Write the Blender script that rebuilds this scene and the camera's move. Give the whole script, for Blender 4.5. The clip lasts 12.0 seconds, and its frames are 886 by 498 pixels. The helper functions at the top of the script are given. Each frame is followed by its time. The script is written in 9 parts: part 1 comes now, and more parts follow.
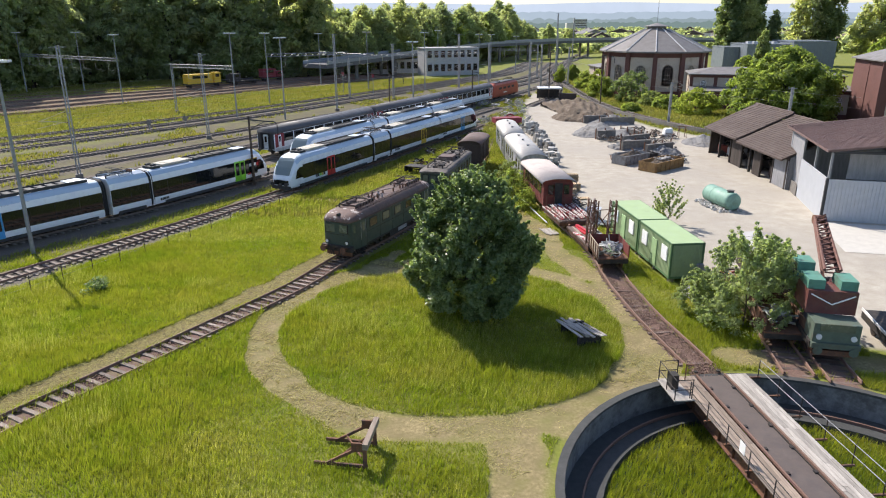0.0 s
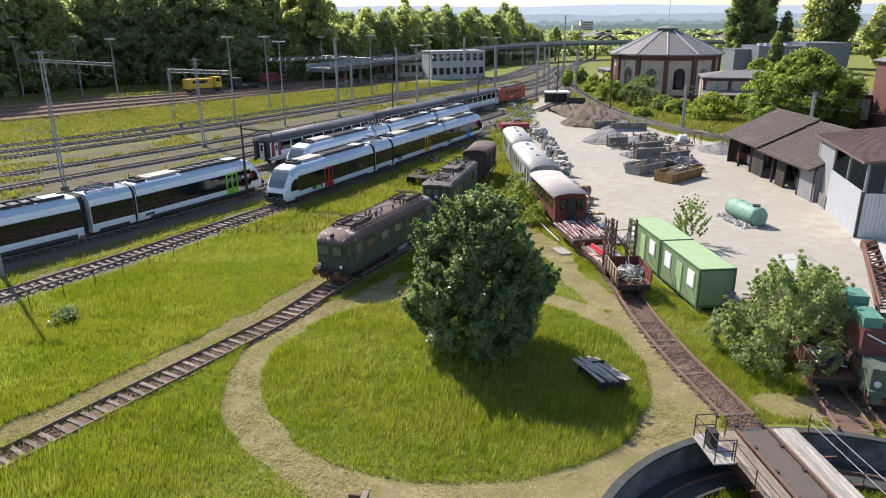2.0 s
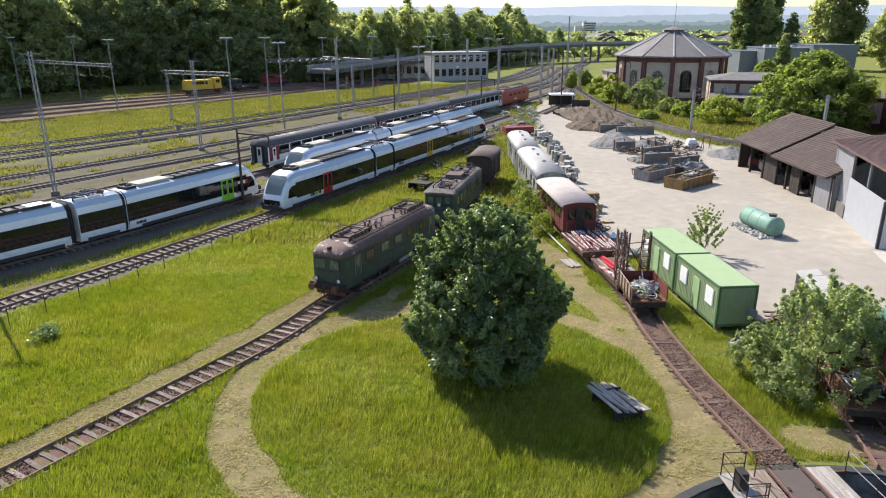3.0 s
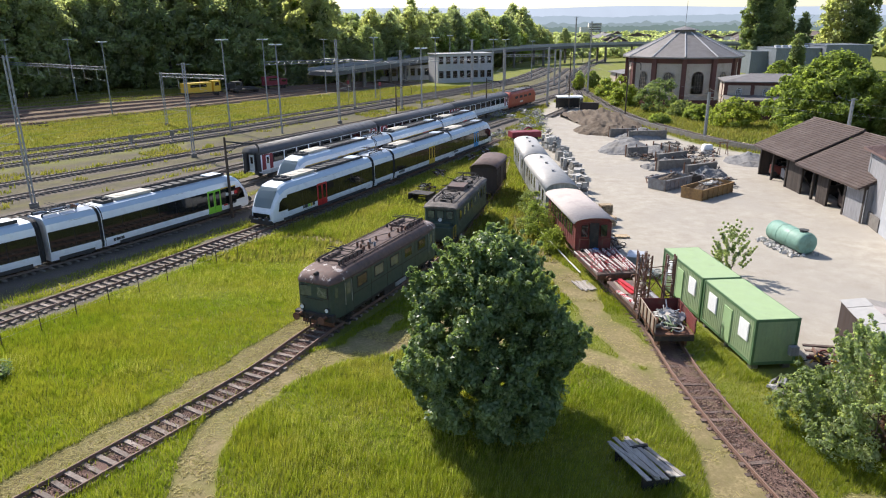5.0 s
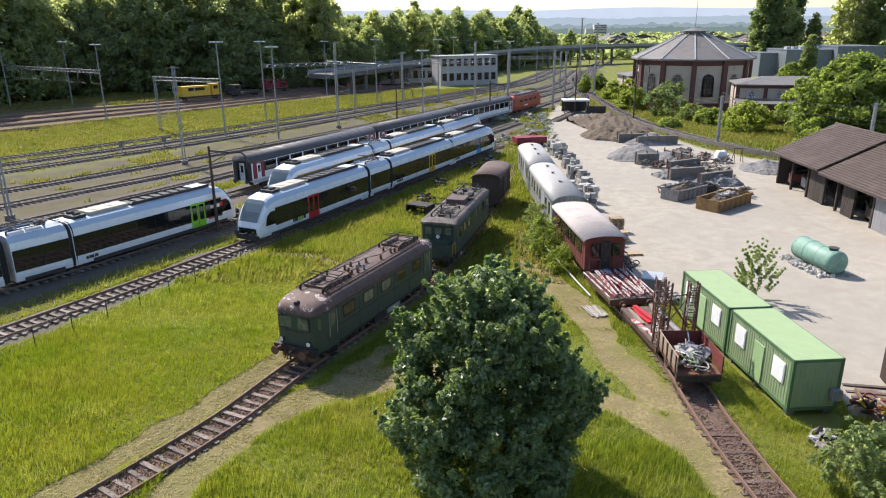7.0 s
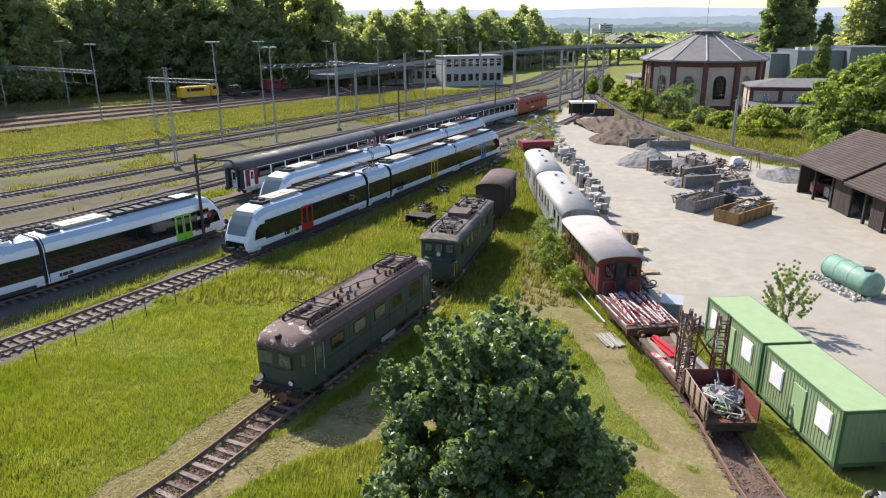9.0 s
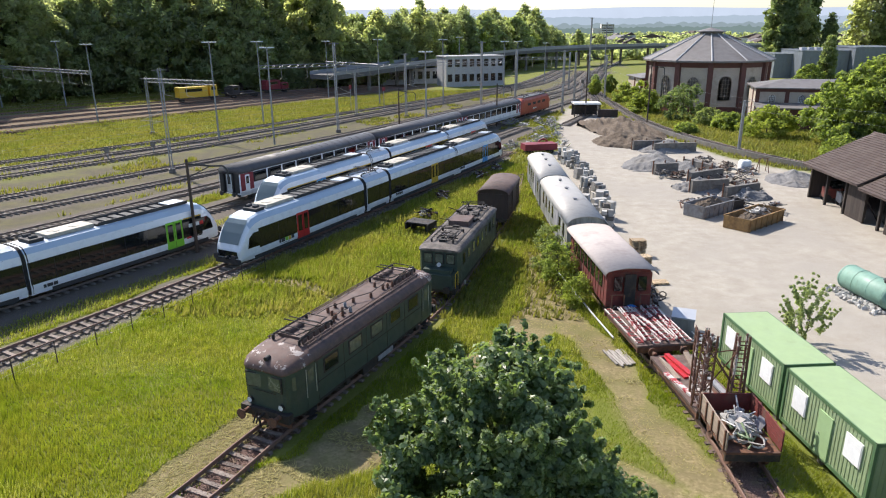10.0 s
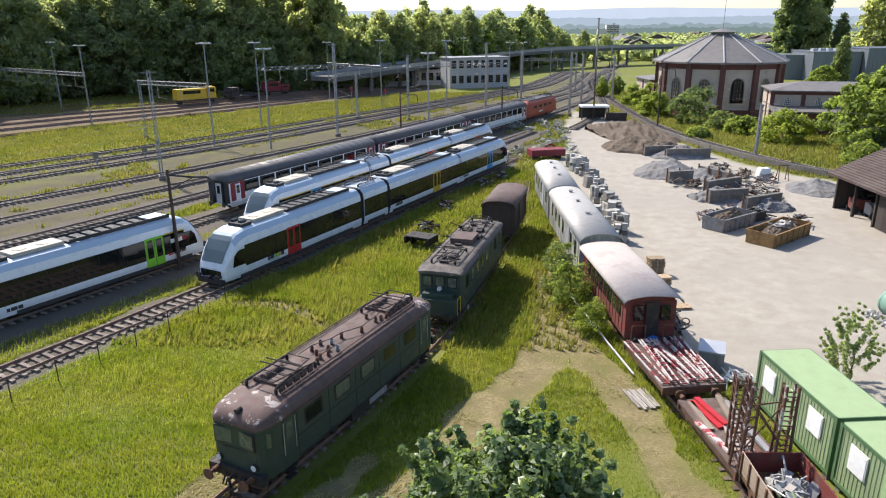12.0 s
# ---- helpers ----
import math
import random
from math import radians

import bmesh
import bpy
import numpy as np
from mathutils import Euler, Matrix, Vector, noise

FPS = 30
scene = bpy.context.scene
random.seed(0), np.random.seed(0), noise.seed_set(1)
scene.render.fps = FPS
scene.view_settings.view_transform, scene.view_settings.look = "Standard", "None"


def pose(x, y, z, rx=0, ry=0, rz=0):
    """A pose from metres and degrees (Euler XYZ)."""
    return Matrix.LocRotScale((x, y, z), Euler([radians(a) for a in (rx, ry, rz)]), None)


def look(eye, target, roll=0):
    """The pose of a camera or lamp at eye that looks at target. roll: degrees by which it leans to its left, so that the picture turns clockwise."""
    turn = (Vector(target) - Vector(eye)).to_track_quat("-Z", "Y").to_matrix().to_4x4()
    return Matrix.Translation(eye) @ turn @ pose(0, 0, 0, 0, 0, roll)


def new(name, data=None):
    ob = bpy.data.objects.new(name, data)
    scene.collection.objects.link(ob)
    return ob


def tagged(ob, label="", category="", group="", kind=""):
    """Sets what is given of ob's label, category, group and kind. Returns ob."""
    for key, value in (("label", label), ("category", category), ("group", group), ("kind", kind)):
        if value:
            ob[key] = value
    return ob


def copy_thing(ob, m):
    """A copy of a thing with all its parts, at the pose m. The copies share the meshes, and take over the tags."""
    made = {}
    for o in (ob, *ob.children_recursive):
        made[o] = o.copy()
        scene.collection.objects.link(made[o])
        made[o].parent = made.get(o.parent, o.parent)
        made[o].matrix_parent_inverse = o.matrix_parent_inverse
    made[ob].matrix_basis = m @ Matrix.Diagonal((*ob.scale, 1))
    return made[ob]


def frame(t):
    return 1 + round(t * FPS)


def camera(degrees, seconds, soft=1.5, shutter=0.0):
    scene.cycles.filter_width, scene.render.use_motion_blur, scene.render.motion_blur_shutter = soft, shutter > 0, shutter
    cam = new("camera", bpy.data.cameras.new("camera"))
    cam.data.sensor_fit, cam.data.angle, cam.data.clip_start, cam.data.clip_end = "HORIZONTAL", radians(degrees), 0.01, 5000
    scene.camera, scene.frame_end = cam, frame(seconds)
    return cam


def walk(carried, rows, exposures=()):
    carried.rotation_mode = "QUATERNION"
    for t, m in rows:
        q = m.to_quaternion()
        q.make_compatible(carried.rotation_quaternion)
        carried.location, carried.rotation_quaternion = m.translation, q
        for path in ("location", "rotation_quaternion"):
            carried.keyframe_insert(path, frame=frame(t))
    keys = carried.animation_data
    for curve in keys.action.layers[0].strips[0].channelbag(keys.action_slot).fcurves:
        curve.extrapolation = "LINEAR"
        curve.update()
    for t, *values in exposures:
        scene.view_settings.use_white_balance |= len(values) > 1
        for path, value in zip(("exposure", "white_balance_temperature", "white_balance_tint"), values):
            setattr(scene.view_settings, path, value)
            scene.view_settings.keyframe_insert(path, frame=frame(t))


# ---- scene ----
cam = camera(66.2, 12.0, 1.1)
PATH = [
    (0, (0.33, -2.784, 17.578), (0.325, -0.886, 16.948), -0.1),
    (0.5, (0.353, -1.807, 17.6), (0.345, 0.091, 16.971), -0.1),
    (1, (0.369, -0.673, 17.62), (0.356, 1.226, 16.992), -0.1),
    (1.5, (0.458, 0.608, 17.594), (0.44, 2.508, 16.968), -0.2),
    (2, (0.483, 1.951, 17.589), (0.461, 3.851, 16.966), -0.3),
    (2.5, (0.409, 3.325, 17.62), (0.384, 5.226, 16.998), -0.3),
    (3, (0.349, 4.596, 17.622), (0.322, 6.497, 17.001), -0.2),
    (5, (0.606, 9.481, 17.534), (0.563, 11.383, 16.916), -0.4),
    (5.5, (0.723, 10.673, 17.519), (0.677, 12.575, 16.903), -0.4),
    (6, (0.836, 11.756, 17.48), (0.786, 13.658, 16.865), -0.4),
    (6.5, (0.905, 12.857, 17.479), (0.852, 14.759, 16.864), -0.4),
    (7, (1.013, 13.915, 17.475), (0.956, 15.818, 16.862), -0.5),
    (9, (1.143, 18.04, 17.541), (1.073, 19.942, 16.927), -0.4),
    (9.5, (1.136, 19.065, 17.554), (1.065, 20.968, 16.94), -0.5),
    (10, (1.105, 20.182, 17.602), (1.032, 22.084, 16.987), -0.4),
    (10.5, (1.058, 21.246, 17.609), (0.984, 23.147, 16.994), -0.4),
    (11, (1.075, 22.324, 17.589), (0.998, 24.226, 16.974), -0.4),
    (11.5, (1.121, 23.428, 17.577), (1.041, 25.329, 16.962), -0.4),
    (12, (1.135, 24.544, 17.576), (1.05, 26.446, 16.963), -0.4),
]
walk(cam, [(t, look(eye, target, roll)) for t, eye, target, roll in PATH], [(0.0, 0.48, 6450, 15), (12.0, 0.48, 6400, 15)])

# ---- light ----
SUN_TO = Vector((-2.1, 2.45, 3.2)).normalized()
world = bpy.data.worlds.new("sky")
scene.world = world
world.use_nodes = True
wn = world.node_tree.nodes
sky = wn.new("ShaderNodeTexSky")
sky.sky_type = "NISHITA"
sky.sun_disc = False
sky.sun_elevation = math.asin(SUN_TO.z)
sky.sun_rotation = math.atan2(SUN_TO.x, SUN_TO.y)
sky.air_density, sky.dust_density, sky.ozone_density = 1.0, 1.0, 1.5
wn["Background"].inputs[1].default_value = 0.15
world.node_tree.links.new(sky.outputs[0], wn["Background"].inputs[0])
sun = new("sun", bpy.data.lights.new("sun", "SUN"))
sun.data.energy, sun.data.angle, sun.data.color = 5.0, radians(0.53), (1.0, 0.94, 0.82)
sun.matrix_world = look(SUN_TO * 100, (0, 0, 0))

# ---- materials ----
def ramp(nt, fac, stops):
    r = nt.nodes.new("ShaderNodeValToRGB")
    els = r.color_ramp.elements
    els[0].position, els[0].color = stops[0][0], (*stops[0][1], 1)
    els[1].position, els[1].color = stops[-1][0], (*stops[-1][1], 1)
    for p, c in stops[1:-1]:
        els.new(p).color = (*c, 1)
    nt.links.new(fac, r.inputs[0])
    return r.outputs[0]


def noise_fac(nt, vec, scale, detail=3.0, rough=0.6):
    n = nt.nodes.new("ShaderNodeTexNoise")
    n.inputs["Scale"].default_value, n.inputs["Detail"].default_value, n.inputs["Roughness"].default_value = scale, detail, rough
    if vec is not None:
        nt.links.new(vec, n.inputs["Vector"])
    return n.outputs["Fac"]


def mix(nt, fac, a, b, mode="MIX"):
    m = nt.nodes.new("ShaderNodeMix")
    m.data_type, m.blend_type = "RGBA", mode
    for sock, v in ((m.inputs[0], fac), (m.inputs[6], a), (m.inputs[7], b)):
        if isinstance(v, bpy.types.NodeSocket):
            nt.links.new(v, sock)
        elif isinstance(v, tuple):
            sock.default_value = (*v, 1)
        else:
            sock.default_value = v
    return m.outputs[2]


def mathn(nt, op, a, b=0.0, clamp=False):
    m = nt.nodes.new("ShaderNodeMath")
    m.operation, m.use_clamp = op, clamp
    for sock, v in zip(m.inputs, (a, b)):
        if isinstance(v, bpy.types.NodeSocket):
            nt.links.new(v, sock)
        else:
            sock.default_value = v
    return m.outputs[0]


def material(name, c1, c2=None, grain=8.0, stain=None, stain_scale=0.6, stain_at=(0.5, 0.72), rough=0.7, metal=0.0,
             bump=0.2, dist=0.02, vary=0.0, island=0.0, stretch=None, coat=0.0):
    """Surface with fine grain between c1 and c2, larger stains, relief, and variation from piece to piece."""
    m = bpy.data.materials.new(name)
    m.use_nodes = True
    nt = m.node_tree
    b = nt.nodes["Principled BSDF"]
    geo = nt.nodes.new("ShaderNodeNewGeometry")
    vec = geo.outputs["Position"]
    if stretch:
        mp = nt.nodes.new("ShaderNodeMapping")
        mp.inputs["Scale"].default_value = stretch
        nt.links.new(vec, mp.inputs[0])
        vec = mp.outputs[0]
    c2 = c2 or tuple(x * 0.75 for x in c1)
    f = noise_fac(nt, vec, grain, 4.0, 0.65)
    col = ramp(nt, f, ((0.32, c2), (0.68, c1)))
    if stain:
        f2 = noise_fac(nt, vec, stain_scale, 5.0, 0.7)
        k = ramp(nt, f2, ((stain_at[0], (0, 0, 0)), (stain_at[1], (1, 1, 1))))
        col = mix(nt, k, col, stain)
    for amount, out in ((vary, "obj"), (island, "isl")):
        if amount:
            if out == "obj":
                r = nt.nodes.new("ShaderNodeObjectInfo").outputs["Random"]
            else:
                r = geo.outputs["Random Per Island"]
            lo, hi = 1 - amount, 1 + amount
            v = ramp(nt, r, ((0.0, (lo, lo, lo)), (1.0, (hi, hi, hi))))
            col = mix(nt, 1.0, col, v, "MULTIPLY")
    nt.links.new(col, b.inputs["Base Color"])
    b.inputs["Metallic"].default_value = metal
    rr = ramp(nt, noise_fac(nt, vec, grain * 0.5, 3.0), ((0.3, (max(rough - 0.12, 0.02),) * 3), (0.7, (min(rough + 0.12, 1),) * 3)))
    nt.links.new(rr, b.inputs["Roughness"])
    b.inputs["Coat Weight"].default_value = coat
    if bump:
        bn = nt.nodes.new("ShaderNodeBump")
        bn.inputs["Strength"].default_value, bn.inputs["Distance"].default_value = bump, dist
        nt.links.new(f, bn.inputs["Height"])
        nt.links.new(bn.outputs[0], b.inputs["Normal"])
    return m


def glass_dark(name, c, rough=0.06):
    m = bpy.data.materials.new(name)
    m.use_nodes = True
    b = m.node_tree.nodes["Principled BSDF"]
    b.inputs["Base Color"].default_value = (*c, 1)
    b.inputs["Roughness"].default_value = rough
    b.inputs["IOR"].default_value = 1.5
    return m


def leaf_material(name, dark, light, trans=0.35, rough=0.5, gloss=0.3):
    m = bpy.data.materials.new(name)
    m.use_nodes = True
    nt = m.node_tree
    b = nt.nodes["Principled BSDF"]
    geo = nt.nodes.new("ShaderNodeNewGeometry")
    r = geo.outputs["Random Per Island"]
    big = noise_fac(nt, geo.outputs["Position"], 0.35, 3.0)
    f = mathn(nt, "ADD", mathn(nt, "MULTIPLY", r, 0.55), mathn(nt, "MULTIPLY", big, 0.5))
    col = ramp(nt, f, ((0.2, dark), (0.8, light)))
    oi = nt.nodes.new("ShaderNodeObjectInfo").outputs["Random"]
    v = ramp(nt, oi, ((0.0, (0.86, 0.90, 0.92)), (0.5, (1.0, 1.0, 1.0)), (1.0, (1.10, 1.06, 0.95))))
    col = mix(nt, 1.0, col, v, "MULTIPLY")
    nt.links.new(col, b.inputs["Base Color"])
    b.inputs["Roughness"].default_value = rough
    b.inputs["Specular IOR Level"].default_value = gloss
    t = nt.nodes.new("ShaderNodeBsdfTranslucent")
    nt.links.new(mix(nt, 1.0, col, (1.5, 1.5, 0.7), "MULTIPLY"), t.inputs[0])
    ms = nt.nodes.new("ShaderNodeMixShader")
    ms.inputs[0].default_value = trans
    nt.links.new(b.outputs[0], ms.inputs[1])
    nt.links.new(t.outputs[0], ms.inputs[2])
    nt.links.new(ms.outputs[0], nt.nodes["Material Output"].inputs[0])
    return m


M_rail = material("rail steel", (0.23, 0.135, 0.10), (0.14, 0.08, 0.06), 20, rough=0.7, metal=0.05)
M_rail_bright = material("worn rail steel", (0.20, 0.165, 0.145), (0.12, 0.09, 0.075), 20, rough=0.45, metal=0.5)
M_sleeper = material("weathered sleeper wood", (0.235, 0.19, 0.155), (0.13, 0.104, 0.086), 14, stain=(0.31, 0.265, 0.225), stain_scale=2.0, rough=0.9, bump=0.5, vary=0.3)
M_sleeper_old = material("rotten rust stained sleeper", (0.15, 0.105, 0.088), (0.085, 0.06, 0.052), 12, stain=(0.19, 0.15, 0.125), stain_scale=2.0, rough=0.95, bump=0.5, vary=0.3)
M_sleeper_far = material("concrete sleeper", (0.17, 0.15, 0.13), (0.10, 0.088, 0.076), 10, rough=0.9, island=0.2)
M_green_loco = material("faded dark green locomotive paint", (0.040, 0.066, 0.052), (0.028, 0.047, 0.037), 5, stain=(0.062, 0.070, 0.055), stain_scale=1.1, stain_at=(0.52, 0.8), rough=0.5, bump=0.08)
M_brown_roof = material("rust brown peeling roof paint", (0.135, 0.085, 0.070), (0.085, 0.055, 0.047), 4, stain=(0.055, 0.042, 0.038), stain_scale=0.9, rough=0.75, bump=0.25)
M_roof_peel = material("brown roof paint peeled to pale primer", (0.15, 0.09, 0.075), (0.09, 0.058, 0.05), 4, stain=(0.42, 0.37, 0.34), stain_scale=1.7, stain_at=(0.56, 0.60), rough=0.75, bump=0.25)
M_soot = material("sooty black iron", (0.030, 0.027, 0.025), (0.016, 0.014, 0.013), 9, stain=(0.07, 0.045, 0.03), stain_scale=2.2, rough=0.75)
M_rust = material("rusty steel", (0.19, 0.085, 0.045), (0.09, 0.045, 0.03), 9, stain=(0.05, 0.04, 0.035), stain_scale=1.6, rough=0.85, bump=0.35)
M_rust_red = material("red rusted wagon paint", (0.20, 0.040, 0.032), (0.12, 0.028, 0.022), 7, stain=(0.11, 0.07, 0.05), stain_scale=1.4, rough=0.8)
M_brown_wag = material("dark brown wagon boards", (0.062, 0.040, 0.032), (0.036, 0.025, 0.021), 6, rough=0.8, stretch=(1, 1, 0.3))
M_silver = material("weathered silver wagon roof", (0.43, 0.415, 0.385), (0.36, 0.345, 0.32), 3, stain=(0.25, 0.225, 0.195), stain_scale=0.8, stain_at=(0.55, 0.85), rough=0.55, metal=0.15)
M_wag_side = material("grubby white wagon side", (0.46, 0.46, 0.41), (0.33, 0.34, 0.30), 6, stain=(0.17, 0.17, 0.14), stain_scale=1.3, stain_at=(0.45, 0.7), rough=0.75, stretch=(1, 1, 0.25))
M_pink_roof = material("faded pinkish grey felt roof", (0.46, 0.405, 0.37), (0.40, 0.35, 0.322), 3, stain=(0.33, 0.28, 0.26), stain_scale=0.7, rough=0.85)
M_white = material("cool white train paint", (0.74, 0.78, 0.82), (0.72, 0.76, 0.80), 3, rough=0.32, bump=0.02, coat=0.3)
M_blue_white = material("pale blue train paint", (0.40, 0.495, 0.58), (0.385, 0.475, 0.56), 2, rough=0.38, bump=0.02, coat=0.3)
M_train_roof = material("pale grey roof panels", (0.52, 0.575, 0.635), (0.43, 0.48, 0.53), 3, stain=(0.25, 0.25, 0.25), stain_scale=0.8, rough=0.45, metal=0.3)
M_beige = material("beige roof unit cover", (0.50, 0.46, 0.38), (0.40, 0.37, 0.31), 4, stain=(0.28, 0.25, 0.2), stain_scale=1.5, rough=0.7)
M_glass = glass_dark("tinted window glass", (0.012, 0.014, 0.014))
# The pale blue base colour paints a bright reflection into the windscreens.
M_cab_glass = glass_dark("windscreen glass", (0.20, 0.27, 0.31), 0.08)
M_dirty_glass = material("dusty old window glass", (0.14, 0.155, 0.115), (0.085, 0.098, 0.072), 3, rough=0.2, bump=0.02)
M_rubber = material("black rubber gangway", (0.018, 0.018, 0.02), (0.01, 0.01, 0.011), 6, rough=0.8)
M_dkgrey = material("dark grey underframe", (0.045, 0.045, 0.046), (0.028, 0.028, 0.029), 6, rough=0.75)
M_coach_roof = material("dark grey coach roof", (0.085, 0.085, 0.090), (0.06, 0.06, 0.065), 3, rough=0.6)
M_red = material("signal red paint", (0.50, 0.022, 0.025), (0.42, 0.018, 0.02), 3, rough=0.4, bump=0.03)
M_red_loco = material("red orange locomotive paint", (0.42, 0.085, 0.045), (0.34, 0.065, 0.035), 3, rough=0.5, bump=0.03)
M_green_door = material("bright green door paint", (0.20, 0.55, 0.035), (0.17, 0.47, 0.03), 3, rough=0.4, bump=0.03)
M_yellow = material("yellow paint", (0.62, 0.42, 0.03), (0.52, 0.34, 0.025), 3, rough=0.5, bump=0.03)
M_blue = material("bright blue paint", (0.05, 0.30, 0.62), (0.04, 0.25, 0.52), 3, rough=0.5, bump=0.03)
M_steel = material("galvanised mast steel", (0.30, 0.31, 0.32), (0.22, 0.23, 0.24), 4, rough=0.55, metal=0.4)
M_mast_brown = material("brown weathered wooden pole", (0.085, 0.060, 0.045), (0.05, 0.036, 0.028), 8, rough=0.9, stretch=(1, 1, 0.1))
M_cont = material("light green container paint", (0.29, 0.375, 0.205), (0.25, 0.325, 0.18), 2.5, stain=(0.22, 0.27, 0.16), stain_scale=0.7, stain_at=(0.55, 0.9), rough=0.55, bump=0.05)
M_cont_roof = material("pale green container roof", (0.33, 0.44, 0.225), (0.29, 0.385, 0.20), 2, stain=(0.23, 0.28, 0.15), stain_scale=0.8, stain_at=(0.55, 0.85), rough=0.6, bump=0.05)
M_cont_dark = material("darker green container frame", (0.10, 0.19, 0.085), (0.08, 0.15, 0.07), 3, rough=0.55, bump=0.05)
M_shutter = material("white shutter slats", (0.74, 0.75, 0.74), (0.66, 0.67, 0.66), 4, rough=0.6, bump=0.05)
M_tank = material("verdigris green tank paint", (0.20, 0.35, 0.275), (0.15, 0.275, 0.215), 2.5, stain=(0.10, 0.16, 0.11), stain_scale=0.9, stain_at=(0.52, 0.75), rough=0.6)
M_tile_roof = material("brown roof tiles", (0.105, 0.075, 0.062), (0.070, 0.050, 0.043), 3, stain=(0.13, 0.10, 0.085), stain_scale=0.35, rough=0.85, bump=0.3, island=0.12)
M_sheet_roof = material("reddish brown sheet roof", (0.16, 0.098, 0.085), (0.125, 0.078, 0.068), 2, stain=(0.10, 0.065, 0.058), stain_scale=0.3, rough=0.7)
M_dkwood = material("dark stained shed boards", (0.060, 0.046, 0.038), (0.034, 0.027, 0.023), 6, rough=0.9, stretch=(1, 1, 0.15), vary=0.25)
M_greysheet = material("pale grey corrugated sheet", (0.46, 0.48, 0.51), (0.40, 0.42, 0.45), 2, rough=0.5, metal=0.2, bump=0.05)
M_greyboard = material("grey weathered board", (0.30, 0.30, 0.31), (0.2, 0.2, 0.21), 4, rough=0.85, stretch=(1, 1, 0.2))
M_brick = material("dark red brick", (0.155, 0.066, 0.054), (0.11, 0.047, 0.040), 9, stain=(0.11, 0.05, 0.04), stain_scale=0.6, rough=0.9)
M_pale_brick = material("pale buff plaster infill", (0.52, 0.44, 0.365), (0.45, 0.38, 0.31), 5, stain=(0.38, 0.31, 0.25), stain_scale=0.5, rough=0.9)
M_zinc = material("weathered grey metal roof", (0.20, 0.185, 0.172), (0.15, 0.138, 0.128), 2, stain=(0.115, 0.10, 0.088), stain_scale=0.25, rough=0.6)
M_concrete = material("weathered concrete", (0.19, 0.175, 0.155), (0.11, 0.10, 0.09), 3, stain=(0.20, 0.19, 0.17), stain_scale=0.7, rough=0.9, bump=0.3)
M_pitwall = material("pale flaking pit wall paint", (0.20, 0.205, 0.205), (0.115, 0.12, 0.122), 3, stain=(0.075, 0.075, 0.075), stain_scale=0.8, stain_at=(0.47, 0.62), rough=0.9)
M_pitdark = material("dark damp pit masonry", (0.06, 0.062, 0.06), (0.035, 0.037, 0.036), 4, rough=0.85)
M_plank = material("silvery weathered planks", (0.40, 0.37, 0.33), (0.25, 0.225, 0.20), 7, rough=0.9, bump=0.4, vary=0.22, stretch=(1, 0.15, 1))
M_plank_warm = material("brown weathered planks", (0.31, 0.245, 0.19), (0.20, 0.155, 0.12), 7, rough=0.9, bump=0.4, vary=0.22, stretch=(1, 0.15, 1))
M_deckplate = material("brown worn deck plate", (0.115, 0.09, 0.078), (0.085, 0.067, 0.058), 3, stain=(0.075, 0.06, 0.055), stain_scale=0.6, rough=0.65)
M_pallet = material("fresh pallet wood", (0.52, 0.40, 0.26), (0.40, 0.30, 0.19), 8, rough=0.85, vary=0.2)
M_blind = material("dusty blinded hall glass", (0.22, 0.19, 0.165), (0.14, 0.12, 0.105), 3, rough=0.35, bump=0.03)
M_ballast = material("rust red ballast stone", (0.25, 0.165, 0.135), (0.12, 0.075, 0.06), 9, rough=0.95, bump=0.1, island=0.35)
M_bark = material("tree bark", (0.10, 0.08, 0.06), (0.055, 0.045, 0.035), 12, rough=0.95, bump=0.6)
M_stone = material("cut grey stone", (0.42, 0.41, 0.38), (0.32, 0.31, 0.29), 6, rough=0.9, bump=0.4, vary=0.35)
M_gravel_pile = material("blue grey gravel heap", (0.255, 0.25, 0.24), (0.12, 0.12, 0.122), 9, stain=(0.20, 0.185, 0.16), stain_scale=0.45, rough=0.95, bump=0.8, dist=0.06)
M_dirt_pile = material("brown soil heap", (0.15, 0.11, 0.075), (0.08, 0.06, 0.042), 7, stain=(0.18, 0.145, 0.105), stain_scale=0.5, rough=0.95, bump=0.9, dist=0.08)
M_skip = material("ochre rusty skip paint", (0.33, 0.20, 0.075), (0.21, 0.125, 0.05), 4, stain=(0.12, 0.06, 0.03), stain_scale=1.6, rough=0.8)
M_skip_grey = material("dented grey skip paint", (0.24, 0.245, 0.25), (0.17, 0.172, 0.175), 4, stain=(0.12, 0.10, 0.085), stain_scale=1.3, rough=0.75)
M_white_red = material("red and white flaking paint", (0.62, 0.58, 0.55), (0.5, 0.46, 0.43), 5, stain=(0.36, 0.035, 0.045), stain_scale=2.2, stain_at=(0.49, 0.53), rough=0.7)
M_wagon_deck = material("dark rotten wagon deck", (0.15, 0.10, 0.085), (0.085, 0.058, 0.05), 6, stain=(0.2, 0.16, 0.13), stain_scale=1.2, rough=0.9, bump=0.3)
M_ladder = material("white ladder paint, flaking", (0.60, 0.56, 0.53), (0.48, 0.44, 0.41), 5, stain=(0.30, 0.05, 0.05), stain_scale=1.3, stain_at=(0.50, 0.56), rough=0.7)
